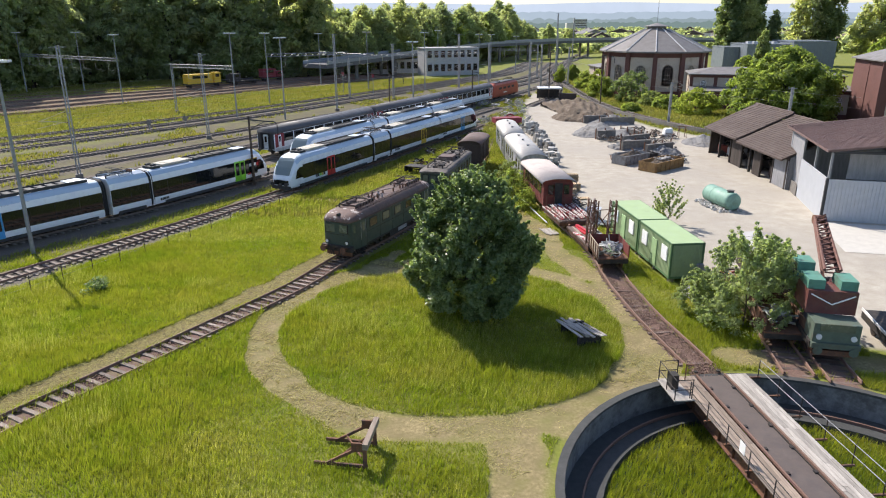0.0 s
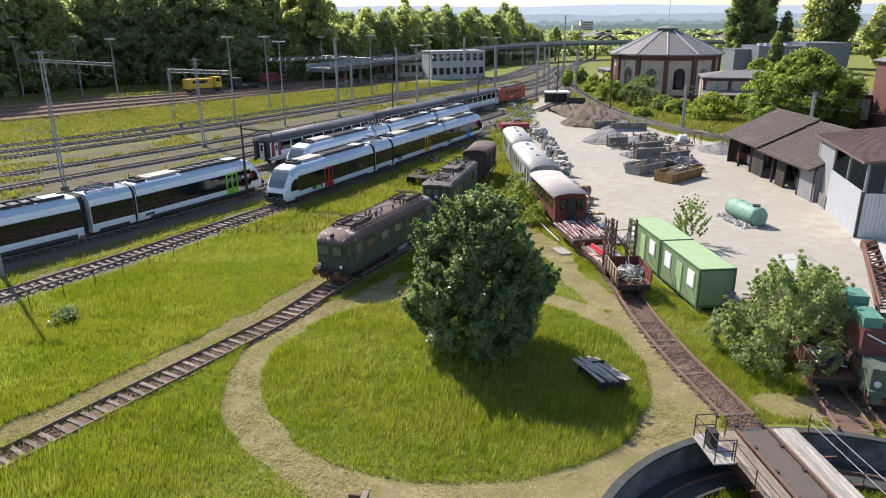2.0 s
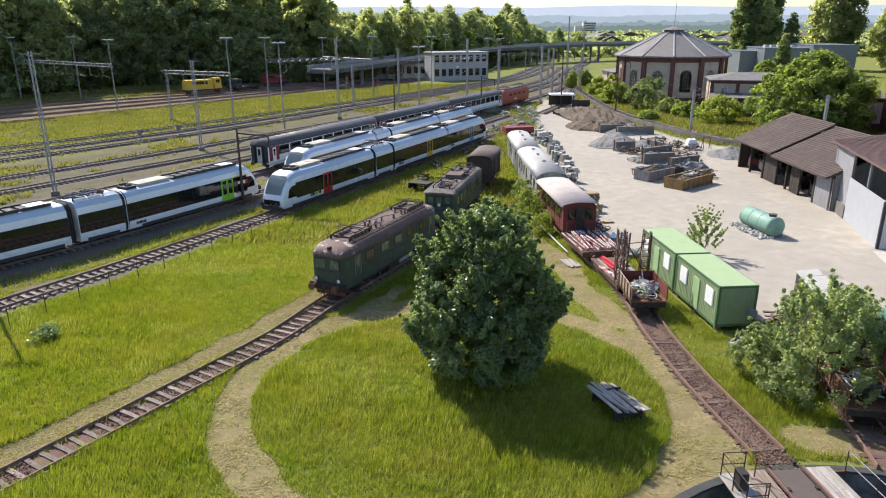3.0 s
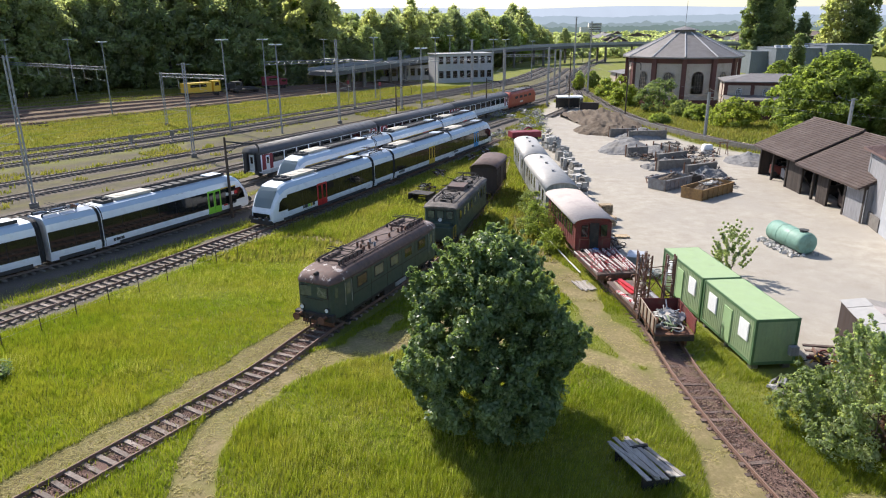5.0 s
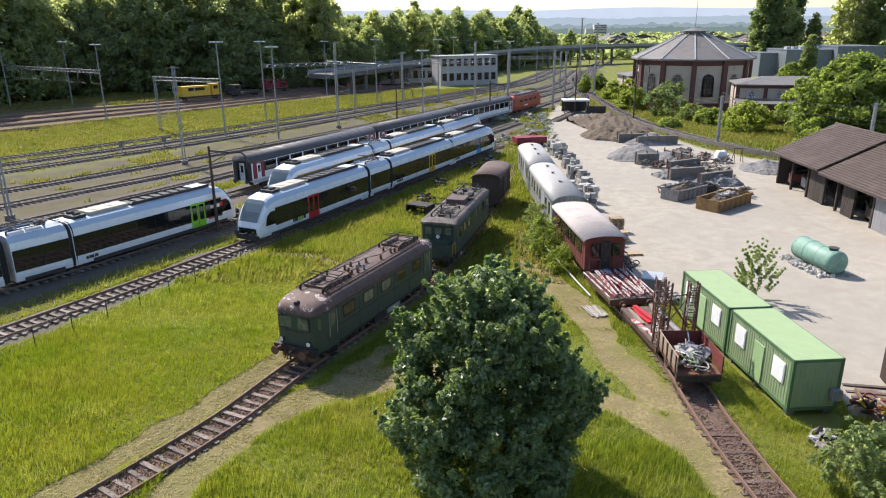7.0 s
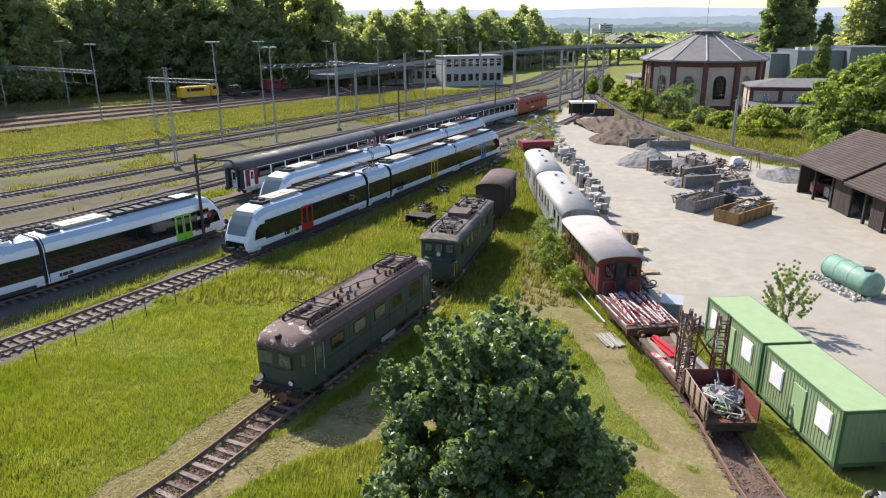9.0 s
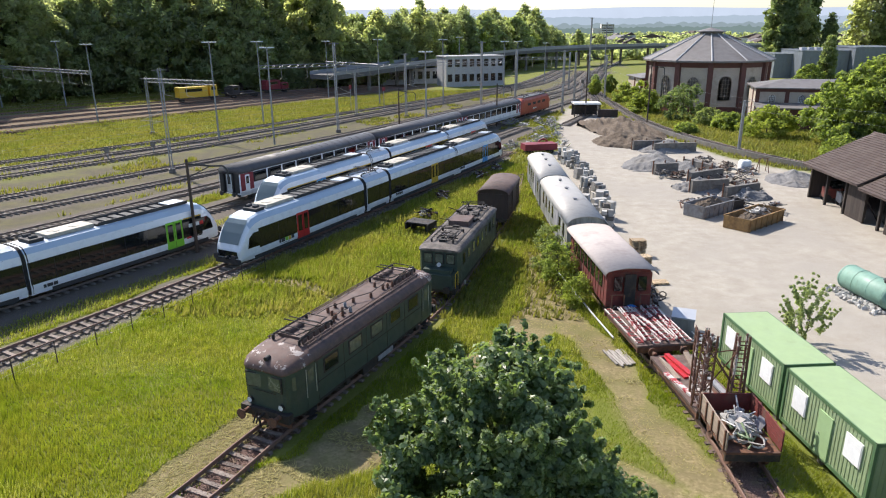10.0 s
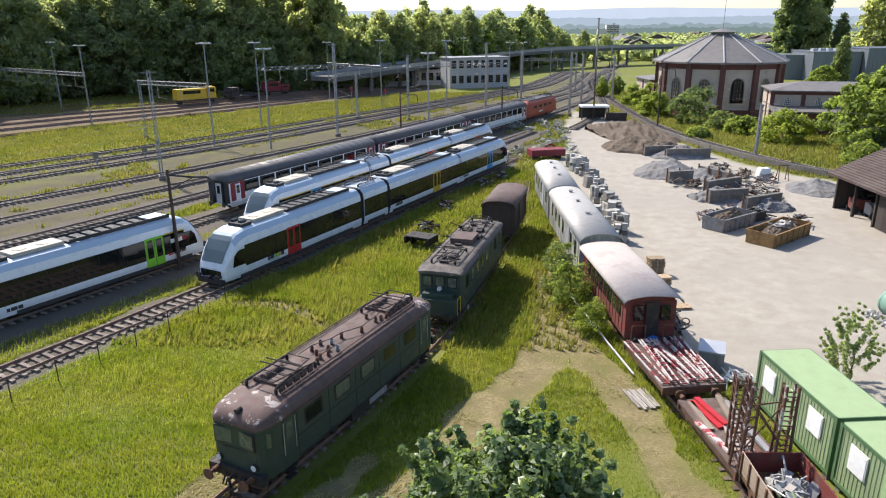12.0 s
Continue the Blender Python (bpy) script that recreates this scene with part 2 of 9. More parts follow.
M_post_paint = material("rusty post paint with pale remains", (0.20, 0.095, 0.07), (0.11, 0.06, 0.048), 7, stain=(0.52, 0.45, 0.42), stain_scale=2.4, stain_at=(0.53, 0.58), rough=0.8)
M_scrap = material("pale mixed scrap", (0.50, 0.49, 0.46), (0.24, 0.235, 0.22), 5, rough=0.7, vary=0.4, island=0.4)
M_blue_tarp = material("blue tarpaulin", (0.03, 0.20, 0.55), (0.025, 0.15, 0.42), 4, rough=0.45, bump=0.4)
M_crane_red = material("oxide red crane paint", (0.14, 0.042, 0.036), (0.095, 0.03, 0.027), 3, stain=(0.12, 0.07, 0.05), stain_scale=1.3, rough=0.7)
M_crane_green = material("faded sea green crane paint", (0.10, 0.27, 0.20), (0.075, 0.20, 0.15), 3, stain=(0.10, 0.12, 0.09), stain_scale=1.1, rough=0.65)
M_truck_green = material("pale grey green truck paint", (0.10, 0.135, 0.10), (0.065, 0.09, 0.07), 3, stain=(0.09, 0.07, 0.05), stain_scale=1.4, rough=0.7)
M_jib = material("rusty red brown jib", (0.185, 0.085, 0.062), (0.115, 0.055, 0.042), 5, rough=0.8)
M_white_plain = material("white paint", (0.78, 0.78, 0.76), (0.7, 0.7, 0.68), 3, rough=0.5, bump=0.03)
M_lamp_white = material("white lamp housing", (0.72, 0.73, 0.73), (0.62, 0.63, 0.63), 3, rough=0.45, bump=0.03)
M_blue_grey = material("blue grey metal cladding", (0.17, 0.195, 0.225), (0.145, 0.165, 0.19), 1.5, rough=0.5, metal=0.2, bump=0.05)
M_far_wall = material("pale grey render", (0.42, 0.42, 0.42), (0.35, 0.35, 0.35), 1.5, rough=0.85)
M_red_dirty = material("dull crimson paint", (0.24, 0.025, 0.035), (0.17, 0.02, 0.028), 3, rough=0.6)
M_leaf_maple = leaf_material("maple leaves", (0.095, 0.160, 0.070), (0.235, 0.310, 0.160), 0.5, 0.4, 0.6)
# Paler and greyer than real foliage: aerial haze is put into this leaf colour.
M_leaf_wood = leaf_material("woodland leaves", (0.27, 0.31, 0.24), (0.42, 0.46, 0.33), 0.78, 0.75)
M_leaf_light = leaf_material("bright lime leaves", (0.165, 0.22, 0.06), (0.30, 0.36, 0.115), 0.64, 0.7)
M_leaf_pop = leaf_material("poplar leaves", (0.15, 0.20, 0.105), (0.26, 0.315, 0.165), 0.62, 0.7)
M_leaf_willow = leaf_material("grey green willow leaves", (0.26, 0.315, 0.185), (0.42, 0.475, 0.30), 0.66, 0.7)


def grass_material(name, young, ripe, straw, trans=0.5):
    """Grass blades: green and ripe olive patches over the meadow, tufts, and variation from blade to blade."""
    m = bpy.data.materials.new(name)
    m.use_nodes = True
    nt = m.node_tree
    b = nt.nodes["Principled BSDF"]
    geo = nt.nodes.new("ShaderNodeNewGeometry")
    pos, r = geo.outputs["Position"], geo.outputs["Random Per Island"]
    patch = noise_fac(nt, pos, 0.16, 4.0, 0.6)
    tuft = noise_fac(nt, pos, 1.1, 3.0, 0.6)
    f = mathn(nt, "ADD", mathn(nt, "MULTIPLY", patch, 0.75), mathn(nt, "MULTIPLY", tuft, 0.3))
    f = mathn(nt, "ADD", f, mathn(nt, "MULTIPLY", r, 0.16))
    col = ramp(nt, f, ((0.44, young), (0.63, ripe), (0.88, straw)))
    shade = ramp(nt, noise_fac(nt, pos, 2.3, 3.0, 0.6), ((0.3, (0.66, 0.68, 0.66)), (0.7, (1.22, 1.22, 1.22))))
    col = mix(nt, 1.0, col, shade, "MULTIPLY")
    nt.links.new(col, b.inputs["Base Color"])
    b.inputs["Roughness"].default_value = 0.8
    b.inputs["Specular IOR Level"].default_value = 0.25
    t = nt.nodes.new("ShaderNodeBsdfTranslucent")
    nt.links.new(mix(nt, 1.0, col, (1.4, 1.4, 0.7), "MULTIPLY"), t.inputs[0])
    ms = nt.nodes.new("ShaderNodeMixShader")
    ms.inputs[0].default_value = trans
    nt.links.new(b.outputs[0], ms.inputs[1])
    nt.links.new(t.outputs[0], ms.inputs[2])
    nt.links.new(ms.outputs[0], nt.nodes["Material Output"].inputs[0])
    return m


M_blade = grass_material("tall meadow grass blades", (0.165, 0.236, 0.020), (0.24, 0.272, 0.034), (0.335, 0.31, 0.08))
M_seed = grass_material("pale green seed heads", (0.30, 0.345, 0.09), (0.36, 0.37, 0.13), (0.44, 0.40, 0.2), 0.55)
M_verge = grass_material("dry verge grass", (0.16, 0.19, 0.045), (0.22, 0.215, 0.065), (0.30, 0.26, 0.11))
M_blade_dry = leaf_material("dry seed heads and straw", (0.27, 0.24, 0.10), (0.47, 0.41, 0.20), 0.4, 0.8)

# ---- geometry helpers ----
def link(name, bm, mat, parent=None, label="", smooth=False):
    me = bpy.data.meshes.new(name)
    bm.to_mesh(me)
    bm.free()
    for m in mat if isinstance(mat, (list, tuple)) else (mat,):
        me.materials.append(m)
    if smooth:
        me.polygons.foreach_set("use_smooth", [True] * len(me.polygons))
    ob = new(name, me)
    if parent is not None:
        ob.parent = parent
    return tagged(ob, label)


def part(name, bm, mat, parent, label="", smooth=False):
    return link(name, bm, mat, parent, label, smooth)


def again(ob, x=0, y=0, z=0, rx=0, ry=0, rz=0):
    """One more object on the same mesh, under the same parent."""
    o = new(ob.name.split(".")[0], ob.data)
    o.parent = ob.parent
    o.matrix_basis = pose(x, y, z, rx, ry, rz)
    return o


def thing(name, m, label, category, group="", kind=""):
    e = new(name)
    e.empty_display_size = 0.3
    e.matrix_basis = m
    return tagged(e, label, category, group, kind)


def box(bm, cx, cy, cz, sx, sy, sz, m=None, mi=0):
    """A box by its centre and size, turned by m."""
    vs = []
    for z in (-1, 1):
        for x, y in ((-1, -1), (1, -1), (1, 1), (-1, 1)):
            p = Vector((x * sx / 2, y * sy / 2, z * sz / 2))
            p = (m @ p if m else p) + Vector((cx, cy, cz))
            vs.append(bm.verts.new(p))
    fs = []
    for f in ((3, 2, 1, 0), (4, 5, 6, 7), (0, 1, 5, 4), (1, 2, 6, 5), (2, 3, 7, 6), (3, 0, 4, 7)):
        fc = bm.faces.new([vs[i] for i in f])
        fc.material_index = mi
        fs.append(fc)
    return fs


def boxes(*rows):
    bm = bmesh.new()
    for r in rows:
        box(bm, *r)
    return bm


def tube(bm, p, q, r, seg=8, r2=None, caps=True):
    p, q = Vector(p), Vector(q)
    d = q - p
    if d.length < 1e-6:
        return
    u = d.orthogonal().normalized()
    v = d.normalized().cross(u)
    r2 = r if r2 is None else r2
    rings = []
    for c, rad in ((p, r), (q, r2)):
        rings.append([bm.verts.new(c + (u * math.cos(a) + v * math.sin(a)) * rad) for a in (2 * math.pi * k / seg for k in range(seg))])
    for k in range(seg):
        bm.faces.new((rings[0][k], rings[0][(k + 1) % seg], rings[1][(k + 1) % seg], rings[1][k]))
    if caps:
        bm.faces.new(rings[0][::-1])
        bm.faces.new(rings[1])


def tubes(rows, r, seg=6):
    bm = bmesh.new()
    for p, q in rows:
        tube(bm, p, q, r, seg)
    return bm


def loft(bm, rings, caps=True, mi=0):
    """Rings of points, each closed, joined in a row."""
    vr = [[bm.verts.new(p) for p in ring] for ring in rings]
    n = len(vr[0])
    for a, b in zip(vr, vr[1:]):
        for k in range(n):
            f = bm.faces.new((a[k], a[(k + 1) % n], b[(k + 1) % n], b[k]))
            f.material_index = mi
    if caps:
        bm.faces.new(vr[0][::-1]).material_index = mi
        bm.faces.new(vr[-1]).material_index = mi
    return vr


def prism(bm, prof, y0, y1):
    """A profile in x and z, drawn out along y."""
    loft(bm, [[(x, y0, z) for x, z in prof], [(x, y1, z) for x, z in prof]])


def rounded(bm, w=0.02, seg=1):
    bmesh.ops.bevel(bm, geom=[e for e in bm.edges if e.calc_face_angle(0) > 0.6], offset=w, segments=seg, affect="EDGES", clamp_overlap=True)
    return bm


def tidy(bm):
    bmesh.ops.recalc_face_normals(bm, faces=bm.faces)
    return bm


def arr_mesh(name, verts, faces, mat):
    """A mesh from arrays: verts (n, 3) and faces (m, k)."""
    me = bpy.data.meshes.new(name)
    k = faces.shape[1]
    me.vertices.add(len(verts))
    me.vertices.foreach_set("co", np.ascontiguousarray(verts, dtype=np.float32).ravel())
    me.loops.add(faces.size)
    me.loops.foreach_set("vertex_index", np.ascontiguousarray(faces, dtype=np.int32).ravel())
    me.polygons.add(len(faces))
    me.polygons.foreach_set("loop_start", np.arange(0, faces.size, k, dtype=np.int32))
    me.update(calc_edges=True)
    for m in mat if isinstance(mat, (list, tuple)) else (mat,):
        me.materials.append(m)
    return me


def spline(pts, step=1.0):
    """A smooth line through points in the plan, sampled evenly."""
    p = np.array(pts, float)
    p = np.vstack([2 * p[0] - p[1], p, 2 * p[-1] - p[-2]])
    out = []
    for i in range(1, len(p) - 2):
        a, b, c, d = p[i - 1:i + 3]
        for u in np.linspace(0, 1, 24, endpoint=False):
            out.append(0.5 * (2 * b + (c - a) * u + (2 * a - 5 * b + 4 * c - d) * u * u + (3 * b - a - 3 * c + d) * u ** 3))
    out.append(p[-2])
    out = np.array(out)
    s = np.r_[0, np.cumsum(np.hypot(*np.diff(out, axis=0).T))]
    t = np.arange(0, s[-1], step)
    return np.c_[np.interp(t, s, out[:, 0]), np.interp(t, s, out[:, 1])]


def dist_to(P, line, near=30.0):
    """Distance in the plan from points P to a line; points further than near from it count as far."""
    best = np.full(len(P), 1e3)
    line = np.asarray(line, float)
    lo, hi = line.min(0) - near, line.max(0) + near
    some = np.flatnonzero((P[:, 0] > lo[0]) & (P[:, 0] < hi[0]) & (P[:, 1] > lo[1]) & (P[:, 1] < hi[1]))
    Q, got = P[some], best[some]
    for a, b in zip(line, line[1:]):
        lo, hi = np.minimum(a, b) - near, np.maximum(a, b) + near
        k = np.flatnonzero((Q[:, 1] > lo[1]) & (Q[:, 1] < hi[1]) & (Q[:, 0] > lo[0]) & (Q[:, 0] < hi[0]))
        ab, R = b - a, Q[k]
        t = np.clip(((R - a) @ ab) / (ab @ ab + 1e-9), 0, 1)
        got[k] = np.minimum(got[k], np.hypot(*(R - a - t[:, None] * ab).T))
    best[some] = got
    return best


def inside(P, poly):
    poly = np.array(poly, float)
    r = np.zeros(len(P), bool)
    for (x0, y0), (x1, y1) in zip(poly, np.roll(poly, -1, 0)):
        c = ((y0 > P[:, 1]) != (y1 > P[:, 1])) & (P[:, 0] < (x1 - x0) * (P[:, 1] - y0) / (y1 - y0 + 1e-12) + x0)
        r ^= c
    return r


def wobble(P, scale, seed=0.0):
    """Smooth noise in the plan, about -1 to 1."""
    rs = np.random.RandomState(int(seed * 7) + 3)
    v = np.zeros(len(P))
    for k in range(6):
        a, ph, f = rs.uniform(0, 6.28), rs.uniform(0, 6.28), scale * (0.6 + 0.5 * k)
        v += np.sin((P[:, 0] * math.cos(a) + P[:, 1] * math.sin(a)) * f + ph + 1.5 * np.sin(P[:, 1] * f * 0.6 + ph)) / (1 + 0.5 * k)
    return v / 2.6


def on_line(line, y, side=0.0, z=0.0):
    """Pose on a track where it crosses that y: local y runs along it."""
    i = int(np.clip(np.searchsorted(line[:, 1], y), 1, len(line) - 1))
    a, b = line[i - 1], line[i]
    u = (y - a[1]) / (b[1] - a[1] + 1e-9)
    p, d = a + u * (b - a), (b - a) / np.hypot(*(b - a))
    return Matrix.Translation((p[0] + side * d[1], p[1] - side * d[0], z)) @ Matrix.Rotation(math.atan2(-d[0], d[1]), 4, "Z")


def along(line, m, length, side=0.0):
    """Pose of the point that far further along a track from pose m."""
    start = np.array(m.translation[:2])
    s = np.r_[0, np.cumsum(np.hypot(*np.diff(line, axis=0).T))]
    i = int(np.argmin(np.hypot(*(line - start).T)))
    y = float(np.interp(s[i] + length, s, line[:, 1]))
    return on_line(line, y, side, m.translation.z)


def seated(line, y, length, z=0.0):
    """Pose of a vehicle of that length with its near end at y, both ends on the track; and the y of its far end."""
    a = on_line(line, y, 0, z)
    b = along(line, a, length)
    d = b.translation - a.translation
    return Matrix.Translation(a.translation) @ Matrix.Rotation(math.atan2(-d.x, d.y), 4, "Z"), b.translation.y


# ---- tracks in the plan ----
TR = {
    "loco": [(-34, 0), (-26.5, 13), (-20, 24.3), (-14.8, 33.2), (-10.3, 41.1), (-7.65, 47.2), (-4.65, 53.6), (-1.75, 60.2), (0.35, 67), (2.45, 76), (4.5, 85), (6, 94), (7.4, 106)],
    "unit": [(-62, -10), (-40, 28.5), (-31.6, 42.7), (-25.7, 52.9), (-17.4, 68.9), (-6.3, 92.5), (4.9, 116.4), (7.5, 122)],
    "unit_b": [(-70, 0), (-46, 37), (-37.3, 50.6), (-29.6, 61.9), (-21.6, 76.4), (-17, 85.4), (-6.5, 108), (4.8, 132.6), (12, 148)],
    "coach": [(-75, 0), (-41, 57), (-31, 75), (-23.2, 90.6), (-9.5, 119.5), (4.6, 148.8), (14.2, 168), (23, 187), (31, 207), (40, 240), (58, 320)],
    "e": [(-80, 16), (-60, 46), (-39.3, 79), (-28.6, 98.9), (-13, 130), (9, 175), (24, 207), (37, 240), (55, 320)],
    "d": [(-80, 33), (-62, 60), (-44.7, 86.4), (-31.4, 106.8), (-15, 136), (6, 178), (21, 210), (34, 243), (53, 322)],
    "c": [(-90, 37), (-70, 65), (-49.5, 93), (-35.5, 114), (-19, 142), (2, 184), (17, 213), (31, 246), (50, 325)],
    "b": [(-100, 50), (-80, 76), (-57.5, 103.5), (-36.5, 134), (-22, 160), (-1, 200), (15, 232), (28, 262), (46, 330)],
    "a2": [(-104, 56), (-82, 83), (-61.5, 107.3), (-43, 133), (-26, 162), (-5, 200), (11, 232), (25, 264), (43, 332)],
    "a": [(-108, 62), (-86, 88), (-66, 111), (-47, 137), (-30, 165), (-9, 201), (8, 233), (22, 266), (40, 334)],
    "right": [(15.0, 19), (14.1, 29.2), (13.15, 36), (12.7, 42), (12.6, 48), (11.8, 54), (11.0, 59), (10.3, 65), (9.9, 72), (9.5, 82), (9.3, 97), (9.6, 110)],
    "bank": [(80, 60), (62, 88), (51, 104), (45, 114), (40.6, 126), (37, 143), (35.6, 160), (36, 185), (37.5, 216), (43, 268), (64, 357), (80, 418)],
    "curve": [(19, 150), (27.5, 172), (33.5, 200), (37, 235), (44, 280), (68, 357), (86, 418)],
}
for k in range(6):
    TR["rust%d" % k] = [(-130 - 5 * k, 92 + 7 * k), (-90 - 5 * k, 134 + 7.5 * k), (-73.5 - 5 * k, 155 + 7.5 * k), (-57 - 4.6 * k, 180 + 5 * k), (-42 - 4 * k, 205 + 3.2 * k), (-18 - 3 * k, 240 + 2 * k)]
LINES = {k: spline(v) for k, v in TR.items()}
STUB_A = spline([(18.75, 28.7), (19.15, 31.2), (20.3, 38), (21.6, 46)])
STUB_B = spline([(20.75, 27.9), (21.0, 29.8), (22.6, 37.5), (24.2, 45)])

PIT = (15.5, 18.2, 10.6)
RING = (0.7, 35.2)
YARD = [(24.5, 33), (22.5, 41), (19.6, 42), (19.0, 48), (18.3, 56), (14.6, 57.5), (12.8, 64), (12.2, 74), (11.8, 86), (11.8, 97), (13, 112), (16, 135),
        (19, 160), (24, 180), (30, 176), (33, 150), (34.2, 137), (37.5, 119), (42, 109), (50, 99), (66, 96), (70, 30), (40, 26), (30, 30)]


def zones(P):
    """How much of the ground at P is yard gravel, track ballast, mown straw, and brown dry siding ground."""
    e = wobble(P, 0.9, 1) * 0.5 + wobble(P, 3.1, 2) * 0.25
    inset = np.where(inside(P, YARD), 1.0, -1.0) * dist_to(P, np.array(YARD + YARD[:1], float))
    yard = np.clip((inset + e * 1.6) / 1.2 + 0.5, 0, 1)
    ballast = np.zeros(len(P))
    for k, line in LINES.items():
        w = {"loco": 0.4, "right": 0.5, "unit": 2.3, "bank": 2.2, "a2": 3.4, "e": 3.4, "coach": 3.6, "unit_b": 3.8, "d": 2.6, "c": 2.4}.get(k, 2.0)
        if k.startswith("rust"):
            continue
        soft = 0.45 if k in ("loco", "right") else 1.0
        ballast = np.maximum(ballast, np.clip((w - dist_to(P, line[::8], 6.0) + e * 0.7) / soft, 0, 1))
    for line in (STUB_A, STUB_B):
        ballast = np.maximum(ballast, np.clip((0.5 - dist_to(P, line[::4], 6.0) + e) / 0.8, 0, 1))
    r = np.hypot(P[:, 0] - RING[0], P[:, 1] - RING[1])
    straw = np.clip((1.3 - np.abs(r - 11.2) + e * 0.5) / 0.6, 0, 1)
    side = LINES["loco"] + np.array([-1.5, 0.86])
    near = (P[:, 1] < 50) & (P[:, 1] > 0)
    straw = np.maximum(straw, np.where(near, np.clip((1.15 - dist_to(P, side[::8], 6.0) + e * 0.6) / 0.6, 0, 1), 0))
    for line, w in (([(10.8, 43.5), (9.6, 48), (9.2, 52), (8.5, 56), (7.3, 60.5), (6.6, 66), (6.5, 73)], 1.25), ([(-4.6, 44.6), (-0.9, 47.4), (1.1, 52), (3.6, 56), (5.6, 60.5), (6.3, 65)], 1.5), ([(3.4, 24), (3.2, 20), (2.2, 15)], 1.5),
                    ([(11.6, 44), (12, 36), (12.2, 30), (9, 27), (6, 24.5)], 1.5), ([(-14.5, 66.6), (-11, 66.2), (-7.6, 63)], 0.8),
                    ([(-5.0, 45.8), (-3.4, 49)], 1.0), ([(16.5, 31), (19, 30.6), (24, 29.8)], 1.4)):
        straw = np.maximum(straw, np.clip((w - dist_to(P, np.array(line, float)) + e * 0.9) / 0.6, 0, 1))
    rust = np.clip((17 - dist_to(P, LINES["rust2"][::10]) + e * 4) / 5, 0, 1) * (P[:, 0] < 5)
    dry = np.clip((17 - dist_to(P, (0.5 * (LINES["c"][:200:10] + LINES["d"][:200:10]))) + e * 4) / 6, 0, 1)
    dry = np.maximum(dry, np.clip((9 - dist_to(P, LINES["unit_b"][::10]) + e * 2) / 4, 0, 1) * (dist_to(P, LINES["unit"][::10]) > 2.2))
    dry = np.maximum(dry, 0.85 * np.clip((15 - dist_to(P, LINES["c"][150::10], 22.0) + e * 4) / 6, 0, 1))
    bed = np.zeros(len(P))
    for k in ("loco", "right"):
        bed = np.maximum(bed, np.clip((0.85 - dist_to(P, LINES[k][::6], 6.0) + e * 0.25) / 0.3, 0, 1))
    for line in (STUB_A, STUB_B):
        bed = np.maximum(bed, np.clip((1.0 - dist_to(P, line[::4], 6.0) + e * 0.5) / 0.4, 0, 1))
    return yard, ballast, straw, rust, dry, bed


# ---- ground ----
def steps(*spans):
    return np.unique(np.concatenate([np.arange(a, b, s) for a, b, s in spans]))


gx = steps((-4000, -400, 400), (-400, -120, 20), (-120, -46, 1.2), (-46, 30, 0.36), (30, 60, 0.6), (60, 130, 4), (130, 500, 40), (500, 4001, 500))
gy = steps((-600, -40, 80), (-40, 8, 2), (8, 90, 0.36), (90, 180, 0.8), (180, 340, 4), (340, 800, 40), (800, 4801, 400))
GX, GY = np.meshgrid(gx, gy)
GP = np.c_[GX.ravel(), GY.ravel()]
gz = np.where((np.abs(GP[:, 0]) < 60) & (GP[:, 1] < 90), wobble(GP, 0.25, 5) * 0.05, 0.0)
z_yard, z_bal, z_straw, z_rust, z_dry, z_bed = zones(GP)
gz = gz * (1 - z_yard) + z_bal * 0.06
idx = np.arange(len(GP)).reshape(GX.shape)
gf = np.stack([idx[:-1, :-1], idx[:-1, 1:], idx[1:, 1:], idx[1:, :-1]], -1).reshape(-1, 4)
mid = GP[gf].mean(1)
ZONE_GRID = np.stack([z_yard, z_bal, z_straw, z_rust, z_dry, z_bed]).reshape(6, *GX.shape)


def zone_at(P):
    """The zones at P, read from the ground's own grid."""
    i = np.clip(np.searchsorted(gx, P[:, 0]) - 1, 0, len(gx) - 2)
    j = np.clip(np.searchsorted(gy, P[:, 1]) - 1, 0, len(gy) - 2)
    u = (P[:, 0] - gx[i]) / (gx[i + 1] - gx[i])
    v = (P[:, 1] - gy[j]) / (gy[j + 1] - gy[j])
    Z = ZONE_GRID
    return (Z[:, j, i] * (1 - u) + Z[:, j, i + 1] * u) * (1 - v) + (Z[:, j + 1, i] * (1 - u) + Z[:, j + 1, i + 1] * u) * v


gf = gf[np.hypot(mid[:, 0] - PIT[0], mid[:, 1] - PIT[1]) > PIT[2] + 0.12]


